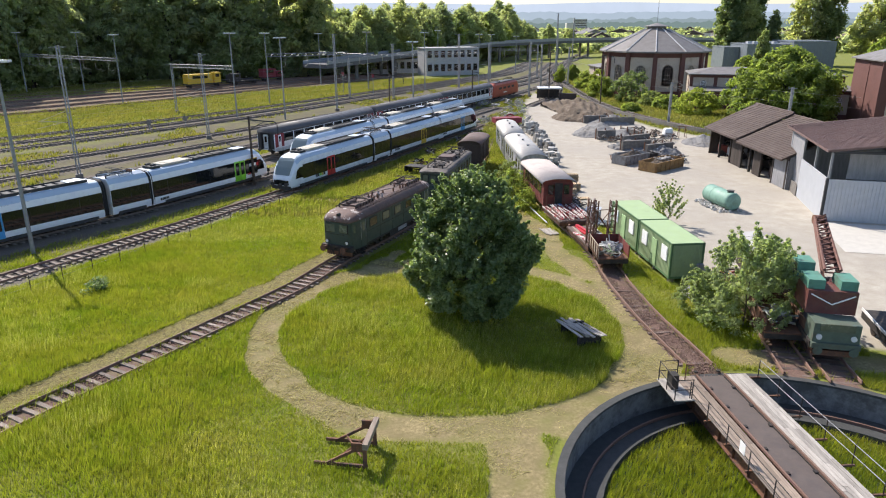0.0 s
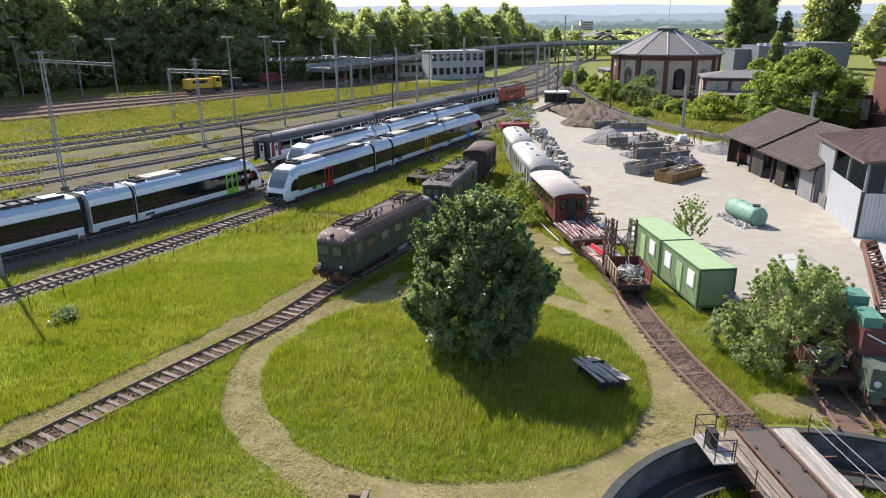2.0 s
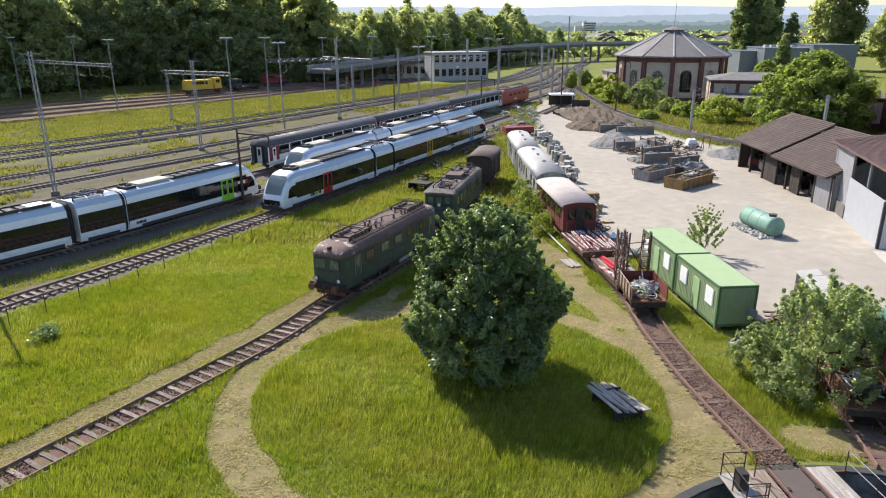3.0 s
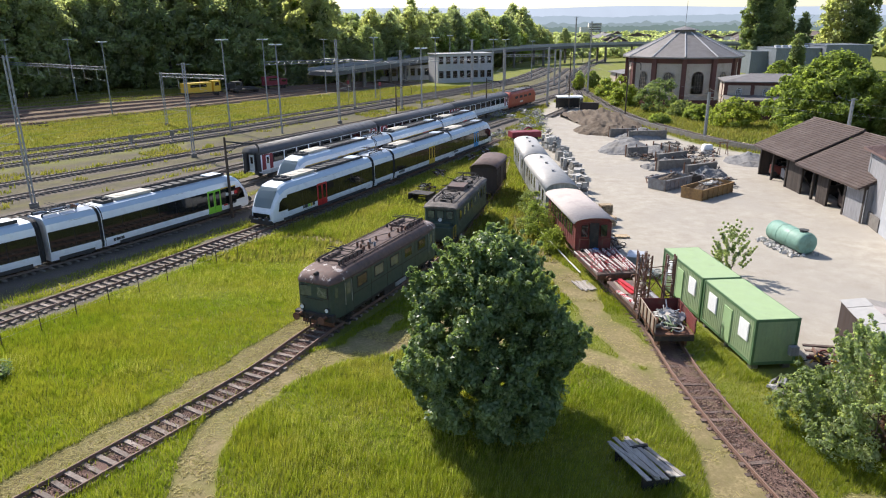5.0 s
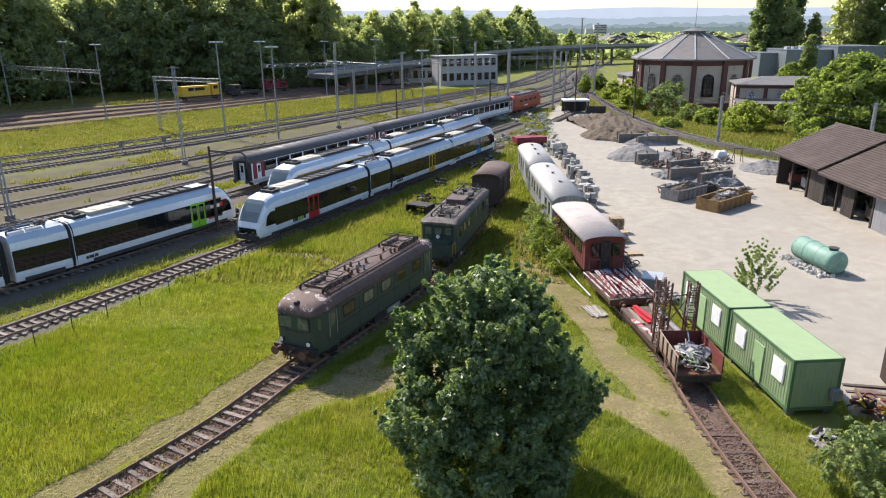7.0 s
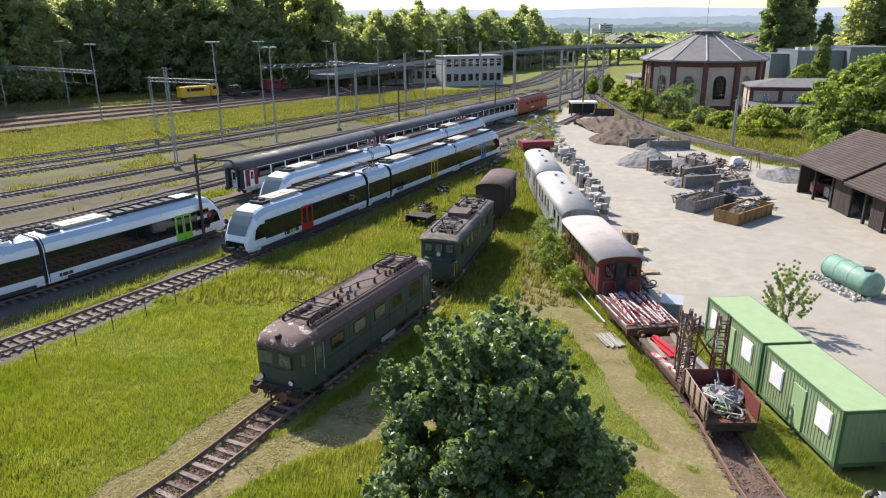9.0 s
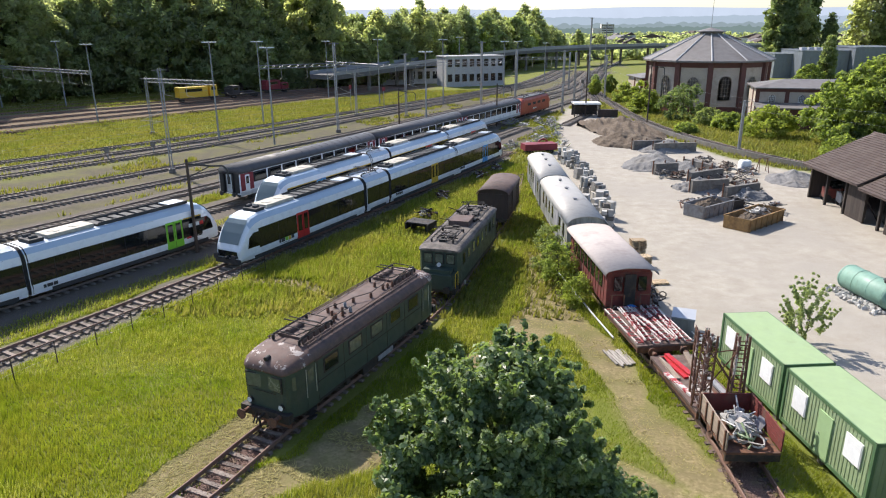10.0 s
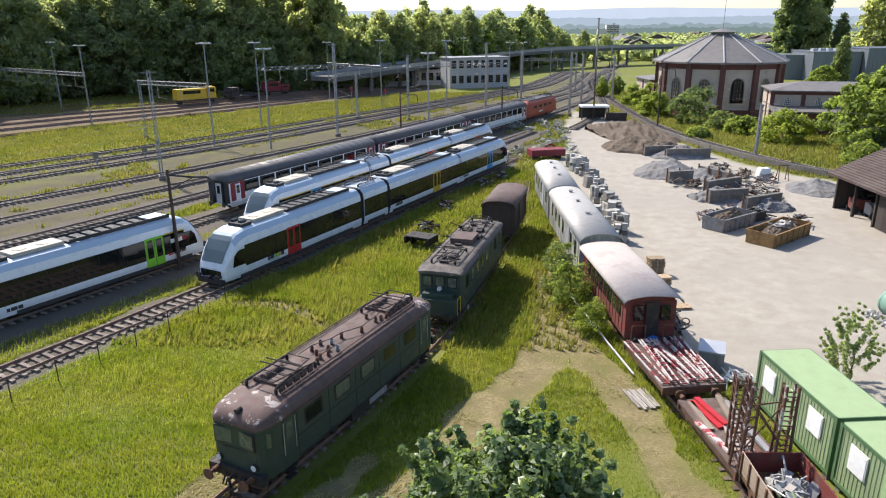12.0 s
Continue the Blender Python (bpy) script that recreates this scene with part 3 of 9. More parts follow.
def ground_material():
    m = bpy.data.materials.new("ground of grass, straw, gravel and ballast")
    m.use_nodes = True
    nt = m.node_tree
    b = nt.nodes["Principled BSDF"]
    pos = nt.nodes.new("ShaderNodeNewGeometry").outputs["Position"]

    def attr(n):
        a = nt.nodes.new("ShaderNodeAttribute")
        a.attribute_name = n
        return a.outputs["Fac"]
    big, med, fine, grit = (noise_fac(nt, pos, s, 5.0, 0.65) for s in (0.09, 0.8, 6.0, 22.0))
    mid2 = noise_fac(nt, pos, 0.35, 4.0, 0.7)
    grass = ramp(nt, fine, ((0.3, (0.125, 0.150, 0.024)), (0.7, (0.19, 0.21, 0.042))))
    grass = mix(nt, ramp(nt, mid2, ((0.45, (0, 0, 0)), (0.7, (1, 1, 1)))), grass, (0.20, 0.195, 0.055))
    yardc = ramp(nt, med, ((0.3, (0.34, 0.305, 0.25)), (0.7, (0.445, 0.41, 0.35))))
    yardc = mix(nt, ramp(nt, big, ((0.42, (0, 0, 0)), (0.62, (0.85, 0.85, 0.85)))), yardc, (0.35, 0.32, 0.275))
    yardc = mix(nt, ramp(nt, mid2, ((0.5, (0, 0, 0)), (0.72, (0.6, 0.6, 0.6)))), yardc, (0.30, 0.265, 0.215))
    yardc = mix(nt, ramp(nt, grit, ((0.35, (0.35, 0.35, 0.35)), (0.5, (0, 0, 0)))), yardc, (0.24, 0.22, 0.19))
    balc = ramp(nt, grit, ((0.3, (0.062, 0.052, 0.044)), (0.68, (0.185, 0.16, 0.135))))
    balc = mix(nt, ramp(nt, med, ((0.5, (0, 0, 0)), (0.75, (0.6, 0.6, 0.6)))), balc, (0.13, 0.125, 0.06))
    strawc = ramp(nt, fine, ((0.3, (0.15, 0.12, 0.056)), (0.7, (0.36, 0.295, 0.155))))
    strawc = mix(nt, ramp(nt, med, ((0.40, (0, 0, 0)), (0.62, (0.9, 0.9, 0.9)))), strawc, (0.185, 0.15, 0.075))
    strawc = mix(nt, ramp(nt, mid2, ((0.46, (0, 0, 0)), (0.66, (0.75, 0.75, 0.75)))), strawc, (0.16, 0.155, 0.05))
    rustc = ramp(nt, med, ((0.3, (0.125, 0.085, 0.055)), (0.7, (0.20, 0.15, 0.10))))
    dryc = ramp(nt, grit, ((0.3, (0.062, 0.055, 0.036)), (0.7, (0.165, 0.14, 0.088))))
    dryc = mix(nt, ramp(nt, med, ((0.42, (0, 0, 0)), (0.62, (0.8, 0.8, 0.8)))), dryc, (0.085, 0.078, 0.05))
    dryc = mix(nt, ramp(nt, mid2, ((0.47, (0, 0, 0)), (0.62, (0.75, 0.75, 0.75)))), dryc, (0.13, 0.122, 0.05))
    bedc = ramp(nt, grit, ((0.3, (0.075, 0.046, 0.038)), (0.68, (0.225, 0.145, 0.118))))
    bedc = mix(nt, ramp(nt, med, ((0.5, (0, 0, 0)), (0.7, (0.7, 0.7, 0.7)))), bedc, (0.17, 0.15, 0.075))
    edge = mathn(nt, "SUBTRACT", fine, 0.5)

    def soft(n, k=0.6):
        return mathn(nt, "ADD", attr(n), mathn(nt, "MULTIPLY", edge, k), True)
    col = grass
    for n, c, k in (("dry", dryc, 0.9), ("rust", rustc, 0.5), ("straw", strawc, 0.7), ("ballast", balc, 0.6), ("yard", yardc, 0.5), ("bed", bedc, 0.5)):
        a = attr(n)
        f = mathn(nt, "MULTIPLY", soft(n, k), mathn(nt, "MULTIPLY", a, 8.0, True), True)
        col = mix(nt, f, col, c)
    nt.links.new(col, b.inputs["Base Color"])
    b.inputs["Roughness"].default_value = 0.95
    b.inputs["Specular IOR Level"].default_value = 0.2
    bn = nt.nodes.new("ShaderNodeBump")
    bn.inputs["Strength"].default_value, bn.inputs["Distance"].default_value = 0.6, 0.05
    nt.links.new(mathn(nt, "ADD", fine, mathn(nt, "MULTIPLY", grit, 0.6)), bn.inputs["Height"])
    nt.links.new(bn.outputs[0], b.inputs["Normal"])
    return m


me = arr_mesh("ground", np.c_[GP, gz], gf, ground_material())
for n, v in (("yard", z_yard), ("ballast", z_bal), ("straw", z_straw), ("rust", z_rust), ("dry", z_dry), ("bed", z_bed)):
    me.attributes.new(n, "FLOAT", "POINT").data.foreach_set("value", v.astype(np.float32))
tagged(new("ground", me), "meadow, mown straw paths, pale gravel yard and ballast", "ground", kind="structure")


# ---- tracks ----
def track_points(line, side, step):
    d = np.gradient(line, axis=0)
    d /= np.hypot(*d.T)[:, None]
    return (line + side * np.c_[d[:, 1], -d[:, 0]])[::step]


def rail_strip(line, side, z, step=2, sunk=0.0):
    """One rail: head and foot swept along the track."""
    p = track_points(line, side, step)
    d = np.gradient(p, axis=0)
    d /= np.hypot(*d.T)[:, None]
    n = np.c_[d[:, 1], -d[:, 0]]
    z = z - sunk * np.clip((46.0 - p[:, 1]) / 4, 0, 1)
    prof = [(-0.07, 0), (0.07, 0), (0.02, 0.03), (0.036, 0.11), (0.036, 0.15), (-0.036, 0.15), (-0.036, 0.11), (-0.02, 0.03)]
    v = np.concatenate([np.c_[p + a * n, z + h][:, None] for a, h in prof], 1)
    k = len(prof)
    i = np.arange(len(p) * k).reshape(-1, k)
    f = np.stack([i[:-1], np.roll(i, -1, 1)[:-1], np.roll(i, -1, 1)[1:], i[1:]], -1).reshape(-1, 4)
    return v.reshape(-1, 3), f


def build_track(key, line, pieces, label, wood=True, bright=False, z=0.06):
    t = thing("railway_track", Matrix.Identity(4), label, "railway track", "railway tracks", "structure")
    for s in (-0.752, 0.752):
        v, f = rail_strip(line, s, z + 0.12, 2, 0.11 if key in ("loco", "right") else 0.0)
        new("rail", arr_mesh("rail", v, f, M_rail_bright if bright else M_rail)).parent = t
    s = np.r_[0, np.cumsum(np.hypot(*np.diff(line, axis=0).T))]
    at = np.arange(0.3, s[-1], 0.66)
    px, py = np.interp(at, s, line[:, 0]), np.interp(at, s, line[:, 1])
    dx, dy = np.gradient(px), np.gradient(py)
    rot = np.arctan2(-dx, dy)
    if pieces:
        bm = boxes((0, 0, 0, {"unit": 2.4, "loco": 1.9}.get(key, 2.1), 0.22, 0.14))
        sl = part("sleeper", rounded(bm, 0.015), M_sleeper if key in ("unit", "loco") else M_sleeper_old, t)
        rr = random.Random(len(key))
        for k, (x, y, a) in enumerate(zip(px, py, rot)):
            o = sl if k == 0 else new("sleeper", sl.data)
            o.parent = t
            o.matrix_basis = pose(x + rr.uniform(-.06, .06), y, z + {"unit": 0.055, "loco": -0.02, "right": -0.05}.get(key, -0.06) + rr.uniform(-.035, .015), rr.uniform(-1, 1), rr.uniform(-1, 1), math.degrees(a) + rr.uniform(-2.5, 2.5))
    else:
        c, sn = np.cos(rot), np.sin(rot)
        q = np.array([(-1.27, -.13, 0), (1.27, -.13, 0), (1.27, .13, 0), (-1.27, .13, 0), (-1.27, -.13, .1), (1.27, -.13, .1), (1.27, .13, .1), (-1.27, .13, .1)])
        v = np.stack([px[:, None] + q[:, 0] * c[:, None] - q[:, 1] * sn[:, None], py[:, None] + q[:, 0] * sn[:, None] + q[:, 1] * c[:, None], z + 0.02 + np.repeat(q[None, :, 2], len(px), 0)], -1)
        fb = np.array([(4, 5, 6, 7), (0, 1, 5, 4), (1, 2, 6, 5), (2, 3, 7, 6), (3, 0, 4, 7)])
        f = (fb[None] + 8 * np.arange(len(px))[:, None, None]).reshape(-1, 4)
        o = new("sleepers", arr_mesh("sleepers", v.reshape(-1, 3), f, M_sleeper_far))
        o.parent = t
        tagged(o, kind="stuff")
    return t


for key, line in LINES.items():
    if key in ("loco", "right"):
        build_track(key, line if key == "loco" else line[11:], True, "rusty rails on weathered wooden sleepers in the grass")
    elif key == "unit":
        build_track(key, line, True, "siding track with pale worn sleepers beside a wire fence")
    else:
        build_track(key, line, False, "rust brown unused siding rails" if key.startswith("rust") else "ballasted running track", bright=not key.startswith("rust"))
for line in (STUB_A, STUB_B):
    build_track("stub", line, True, "short rusty stub track at the turntable pit")

# ---- trains ----
RAIL_Z = 0.33


def wheel_pair(parent, y, r=0.46, mat=None):
    bm = bmesh.new()
    for s in (-1, 1):
        tube(bm, (s * 0.68, y, r), (s * 0.82, y, r), r, 18)
        tube(bm, (s * 0.82, y, r), (s * 0.90, y, r), r * 0.35, 10)
    tube(bm, (-0.7, y, r), (0.7, y, r), 0.08, 8)
    return part("wheelset", bm, mat or M_soot, parent)


def bogie(parent, y, base=2.4, mat=None):
    bm = bmesh.new()
    for s in (-1, 1):
        box(bm, s * 1.0, y, 0.62, 0.14, base + 1.2, 0.26)
        for dy in (-base / 2, base / 2):
            box(bm, s * 1.06, y + dy, 0.46, 0.2, 0.34, 0.34)
        tube(bm, (s * 1.06, y - 0.2, 0.5), (s * 1.06, y - 0.2, 0.9), 0.12, 8)
        tube(bm, (s * 1.06, y + 0.2, 0.5), (s * 1.06, y + 0.2, 0.9), 0.12, 8)
    box(bm, 0, y, 0.7, 2.0, 0.5, 0.25)
    part("bogie_frame", bm, mat or M_soot, parent)
    for dy in (-base / 2, base / 2):
        wheel_pair(parent, y + dy, 0.46, mat)


def buffers(parent, y, d, mat=None, z=1.02):
    for s in (-1, 1):
        bm = bmesh.new()
        tube(bm, (s * 0.88, y, z), (s * 0.88, y + d * 0.35, z), 0.11, 12)
        tube(bm, (s * 0.88, y + d * 0.35, z), (s * 0.88, y + d * 0.58, z), 0.075, 10)
        tube(bm, (s * 0.88, y + d * 0.58, z), (s * 0.88, y + d * 0.64, z), 0.24, 16)
        part("buffer", bm, mat or M_soot, parent)


def pantograph(parent, y, z, mat=None, reach=1.5, high=0.55):
    bm = bmesh.new()
    w = 0.75
    for s in (-1, 1):
        tube(bm, (s * w, y - reach, z + 0.18), (s * w, y + reach, z + 0.18), 0.035, 6)
        tube(bm, (s * w, y - reach, z + 0.2), (s * 0.55, y + reach * 0.9, z + high * 0.7), 0.03, 6)
        tube(bm, (s * w, y + reach, z + 0.2), (s * 0.55, y - reach * 0.9, z + high * 0.7), 0.03, 6)
        for dy in (-reach, reach):
            tube(bm, (s * w, y + dy, z - 0.05), (s * w, y + dy, z + 0.18), 0.07, 8)
    for dy in (-reach * 0.9, reach * 0.9, -reach * 0.4, reach * 0.4):
        tube(bm, (-0.6, y + dy, z + high * 0.7), (0.6, y + dy, z + high * 0.7), 0.025, 6)
    for dy in (-0.18, 0.18):
        tube(bm, (-0.95, y + dy, z + high), (0.95, y + dy, z + high), 0.03, 6)
    return part("pantograph", bm, mat or M_soot, parent)


def unit_ring(w, zb, zt, y):
    """Cross-section of a railcar: straight sides, sloped shoulders."""
    h = zt - zb
    return [(-w * 0.93, y, zb), (w * 0.93, y, zb), (w, y, zb + 0.14 * h), (w, y, zb + 0.72 * h), (w * 0.95, y, zb + 0.86 * h), (w * 0.74, y, zb + 0.97 * h), (w * 0.55, y, zt),
            (-w * 0.55, y, zt), (-w * 0.74, y, zb + 0.97 * h), (-w * 0.95, y, zb + 0.86 * h), (-w, y, zb + 0.72 * h), (-w, y, zb + 0.14 * h)]


def side_panel(bm, s, y0, y1, z0, z1, out=0.012, w=1.5, top_in=0.0):
    """A thin panel on the side wall, proud by out."""
    x0, x1 = s * (w - 0.03), s * (w + out)
    vs = [bm.verts.new(p) for p in ((x0, y0, z0), (x1, y0, z0), (x1, y1, z0), (x0, y1, z0), (x0 - s * top_in, y0, z1), (x1 - s * top_in, y0, z1), (x1 - s * top_in, y1, z1), (x0 - s * top_in, y1, z1))]
    for f in ((3, 2, 1, 0), (4, 5, 6, 7), (0, 1, 5, 4), (1, 2, 6, 5), (2, 3, 7, 6), (3, 0, 4, 7)):
        bm.faces.new([vs[i] for i in f])


def railcar_segment(parent, name, y0, L, nose, door, door_mat, stripe=None, interior=True):
    """A body section of the articulated unit. nose: -1 at its near end, 1 at its far end, 0 none."""
    seg = part(name, bmesh.new(), M_white, parent)
    rings = []
    stations = [(0, 1.5, 3.75)]
    if nose:
        stations = [(0.0, 1.08, 1.35), (0.18, 1.25, 1.75), (0.65, 1.36, 2.55), (1.15, 1.43, 3.2), (1.7, 1.48, 3.58), (2.5, 1.5, 3.75)]
    for d, w, zt in stations:
        rings.append((d, w, zt))
    rings.append((L, 1.5, 3.75))
    if nose > 0:
        rings = [(L - d, w, zt) for d, w, zt in rings[::-1]]
    bm = bmesh.new()
    loft(bm, [unit_ring(w, 0.42, zt, y0 + d) for d, w, zt in rings])
    tidy(bm)
    for f in bm.faces:
        c, n = f.calc_center_median(), f.normal
        if n.z > 0.95 and c.z > 3.5:
            f.material_index = 2
        elif n.z > 0.25 and c.z > 2.7:
            f.material_index = 1
    bm.to_mesh(seg.data)
    bm.free()
    seg.data.materials.append(M_blue_white)
    seg.data.materials.append(M_train_roof)
    a, b = (y0 + (1.95 if nose < 0 else 0.04), y0 + L - (1.95 if nose > 0 else 0.04))
    for s in (-1, 1):
        spans = [(a, b)]
        if door:
            dy = y0 + door
            spans = [(a, dy - 0.8), (dy + 0.8, b)]
            bm = bmesh.new()
            side_panel(bm, s, dy - 0.78, dy + 0.78, 0.62, 2.78, 0.03, 1.5, 0.0)
            dr = part("door", bm, door_mat, seg)
            bm = bmesh.new()
            for k in (-0.38, 0.38):
                side_panel(bm, s, dy + k - 0.24, dy + k + 0.24, 1.25, 2.6, 0.045, 1.5)
            part("door_glass", bm, M_glass, dr)
            bm = bmesh.new()
            side_panel(bm, s, dy - 0.012, dy + 0.012, 0.62, 2.78, 0.04, 1.5)
            part("door_seam", bm, M_rubber, dr)
        for p, q in spans:
            bm = bmesh.new()
            side_panel(bm, s, p, q, 1.16, 2.72, 0.008, 1.5)
            part("window_band", bm, M_rubber, seg)
            n = max(1, round((q - p) / 1.9))
            for k in range(n):
                bm = bmesh.new()
                side_panel(bm, s, p + (q - p) * k / n + 0.02, p + (q - p) * (k + 1) / n - 0.02, 1.2, 2.68, 0.014, 1.5)
                part("window", bm, M_glass, seg)
        if stripe:
            bm = bmesh.new()
            side_panel(bm, s, a, b, 2.71, 2.8, 0.012, 1.5)
            part("stripe", bm, stripe, seg)
        # vents in the roof shoulder
        for g in (0.46, 0.56):
            bm = bmesh.new()
            for k in range(5):
                yy = y0 + L * g + k * 0.16
                box(bm, s * 1.33, yy, 3.33, 0.03, 0.10, 0.30, Matrix.Rotation(s * -0.75, 3, "Y"))
            part("vent_grille", bm, M_dkgrey, seg)
        bm = bmesh.new()
        box(bm, s * 1.43, y0 + L / 2, 0.5, 0.08, L - 1.2 - (1.6 if nose else 0), 0.28)
        part("skirt", bm, M_dkgrey, seg)
    if nose:
        e = y0 if nose < 0 else y0 + L
        g = -nose
        bm = bmesh.new()
        pts = [(0.20, 0.98, 1.72), (0.65, 1.02, 2.50), (1.12, 1.02, 3.12), (1.45, 0.94, 3.38)]
        low = [[bm.verts.new((x, e + g * (d - 0.05), z + 0.03)) for x in (-w, -w * 0.5, w * 0.5, w)] for d, w, z in pts]
        for p, q in zip(low, low[1:]):
            for k in range(3):
                bm.faces.new((p[k], p[k + 1], q[k + 1], q[k]))
        bmesh.ops.solidify(bm, geom=bm.faces[:], thickness=0.04)
        part("windscreen", bm, M_cab_glass, seg)
        for s in (-1, 1):
            bm = bmesh.new()
            vs = [bm.verts.new((s * x, e + g * d, z)) for x, d, z in ((1.415, 0.75, 1.35), (1.52, 2.0, 1.35), (1.52, 2.0, 2.5), (1.50, 1.35, 2.5), (1.43, 0.95, 2.15))]
            bm.faces.new(vs)
            bmesh.ops.solidify(bm, geom=bm.faces[:], thickness=0.03)
            part("cab_side_window", bm, M_glass, seg)
            bm = bmesh.new()
            tube(bm, (s * 0.78, e - g * 0.02, 1.12), (s * 0.78, e + g * 0.1, 1.12), 0.14, 12)
            part("headlight", bm, M_lamp_white, seg)
        bm = bmesh.new()
        box(bm, 0, e + g * 0.15, 0.98, 1.9, 0.4, 0.5)
        part("nose_panel", rounded(bm, 0.08, 2), M_glass, seg, "black panel below the windscreen")
        bm = bmesh.new()
        box(bm, 0, e + g * 0.05, 0.45, 2.3, 0.5, 0.35)
        tube(bm, (0, e, 0.75), (0, e - g * 0.45, 0.75), 0.13, 10)
        part("coupler", bm, M_dkgrey, seg)
        buffers(seg, e + g * 0.1, -g * 0.8, M_dkgrey, 0.85)
    # roof equipment
    rr = random.Random(int(y0 * 10) + 5)
    off = 2.6 if nose < 0 else 0.8
    end = L - (2.6 if nose > 0 else 0.8)
    if L > 8:
        p = y0 + off
        bm = bmesh.new()
        box(bm, 0.1, p + 0.5, 3.87, 1.35, 1.0, 0.24)
        part("antenna_base", rounded(bm, 0.05), M_dkgrey, seg)
        bm = bmesh.new()
        for k, x in enumerate((-0.4, 0.35)):
            tube(bm, (x, p + 0.25, 4.02), (x, p + 0.75, 4.02), 0.16, 10)
        part("horn", bm, M_dkgrey, seg)
        bm = bmesh.new()
        box(bm, -0.05, p + 3.0, 3.90, 1.5, 3.4, 0.24)
        part("air_conditioner", rounded(bm, 0.06), M_beige, seg, "beige roof air conditioning cover")
        for k in range(2):
            bm = bmesh.new()
            tube(bm, (-0.1, p + 2.2 + 1.5 * k, 4.0), (-0.1, p + 2.2 + 1.5 * k, 4.05), 0.42, 18)
            part("fan_grille", bm, M_beige, seg)
        q = y0 + end
        bm = bmesh.new()
        for s in (-1, 1):
            box(bm, s * 0.82, (p + 5 + q) / 2, 3.9, 0.05, q - p - 5, 0.26)
        for k in range(int((q - p - 5) / 0.9)):
            box(bm, 0, p + 5.2 + k * 0.9, 3.84, 1.5, 0.6, 0.16)
        part("roof_duct", bm, M_dkgrey, seg)
        bm = bmesh.new()
        box(bm, 0.05, q - 0.9, 3.88, 1.3, 1.5, 0.22)
        part("roof_hatch", rounded(bm, 0.05), M_train_roof, seg)
    else:
        for k in range(3):
            for s in (-1, 1):
                bm = bmesh.new()
                box(bm, s * 0.85, y0 + 0.8 + k * 1.25, 3.78, 0.5, 1.1, 0.1, Matrix.Rotation(s * 0.5, 3, "Y"))
                part("roof_cover", bm, M_train_roof, seg)
        pantograph(seg, y0 + L / 2 - 0.5, 3.8, M_dkgrey, 1.3, 0.6)
        bm = bmesh.new()
        for k in range(4):
            tube(bm, (-0.3 + 0.25 * k, y0 + L - 1.0, 3.75), (-0.3 + 0.25 * k, y0 + L - 1.0, 4.1), 0.07, 8)
        part("insulators", bm, M_rust, seg)
    return seg


def bars(parent, s, y, z, widths, mats, h=0.34, x=1.53, gap=0.05):
    """A run of plain coloured bars that stands for lettering on the side."""
    for w, m in zip(widths, mats):
        bm = bmesh.new()
        box(bm, s * x, y + w / 2, z, 0.02, w, h)
        part("lettering_bar", bm, m, parent)
        y += w + gap


def railcar(key, y, segs, label, doors, marks=True):
    line = LINES[key]
    root = None
    for k, (L, nose, door, mat, stripe) in enumerate(segs):
        m, y2 = seated(line, y, L, RAIL_Z)
        if root is None:
            root = thing("railcar", m, label, "train", "articulated railcars")
        inv = root.matrix_basis.inverted() @ m
        seg = railcar_segment(root, "power_module" if L < 8 else "car_body", 0, L - 0.34, nose, door, mat, stripe)
        seg.matrix_basis = inv
        if k + 1 < len(segs):
            bm = bmesh.new()
            loft(bm, [unit_ring(1.52, 0.5, 3.79, L - 0.37), unit_ring(1.46, 0.5, 3.72, L - 0.28), unit_ring(1.51, 0.5, 3.78, L - 0.18), unit_ring(1.46, 0.5, 3.72, L - 0.08), unit_ring(1.52, 0.5, 3.79, L + 0.03)])
            part("gangway_bellows", bm, M_rubber, seg)
        if L < 8:
            bogie(seg, L / 2, 2.1, M_dkgrey)
        else:
            bogie(seg, 3.2 if nose <= 0 else L - 3.2, 2.1, M_dkgrey)
        if marks and nose < 0 and L > 8:
            bars(seg, 1, 4.2, 1.02, (0.2, 0.45, 0.35, 0.3, 0.35), (M_dkgrey, M_dkgrey, M_green_door, M_yellow, M_dkgrey), 0.30, 1.50)
            bars(seg, 1, 4.3, 0.76, (1.2,), (M_train_roof,), 0.07, 1.50)
        elif marks and L > 8:
            bars(seg, 1, 1.0, 1.0, (0.2, 0.4, 0.3, 0.3), (M_dkgrey,) * 4, 0.24, 1.50)
        y = y2
    return root


railcar("unit", 69.1, [(17.0, -1, 7.3, M_red, None), (4.4, 0, 0, M_red, None), (15.6, 0, 9.6, M_yellow, None), (15.6, 1, 8.6, M_blue, None)],
        "white and pale blue articulated railcar with a red door", None)
railcar("unit_b", 82.4, [(17.0, -1, 7.3, M_blue, M_yellow), (4.4, 0, 0, M_red, None), (15.6, 0, 9.6, M_red, M_yellow), (15.6, 1, 8.6, M_red, None)],
        "white railcar with yellow stripe and dark roof gear", None)
gtw = railcar("unit_b", 32.0, [(15.6, -1, 8, M_blue, None), (16.2, 0, 6.5, M_blue, None), (4.4, 0, 0, M_red, None), (16.6, 1, 11.6, M_green_door, None)],
              "white railcar with a bright green door and black windows", None, False)
tail = gtw.children[-1]
for o in gtw.children:
    if o.name.startswith("car_body"):
        tail = o
bm = bmesh.new()
side_panel(bm, 1, 12.5, 14.3, 2.71, 2.8, 0.02, 1.5)
part("stripe", bm, M_yellow, tail)
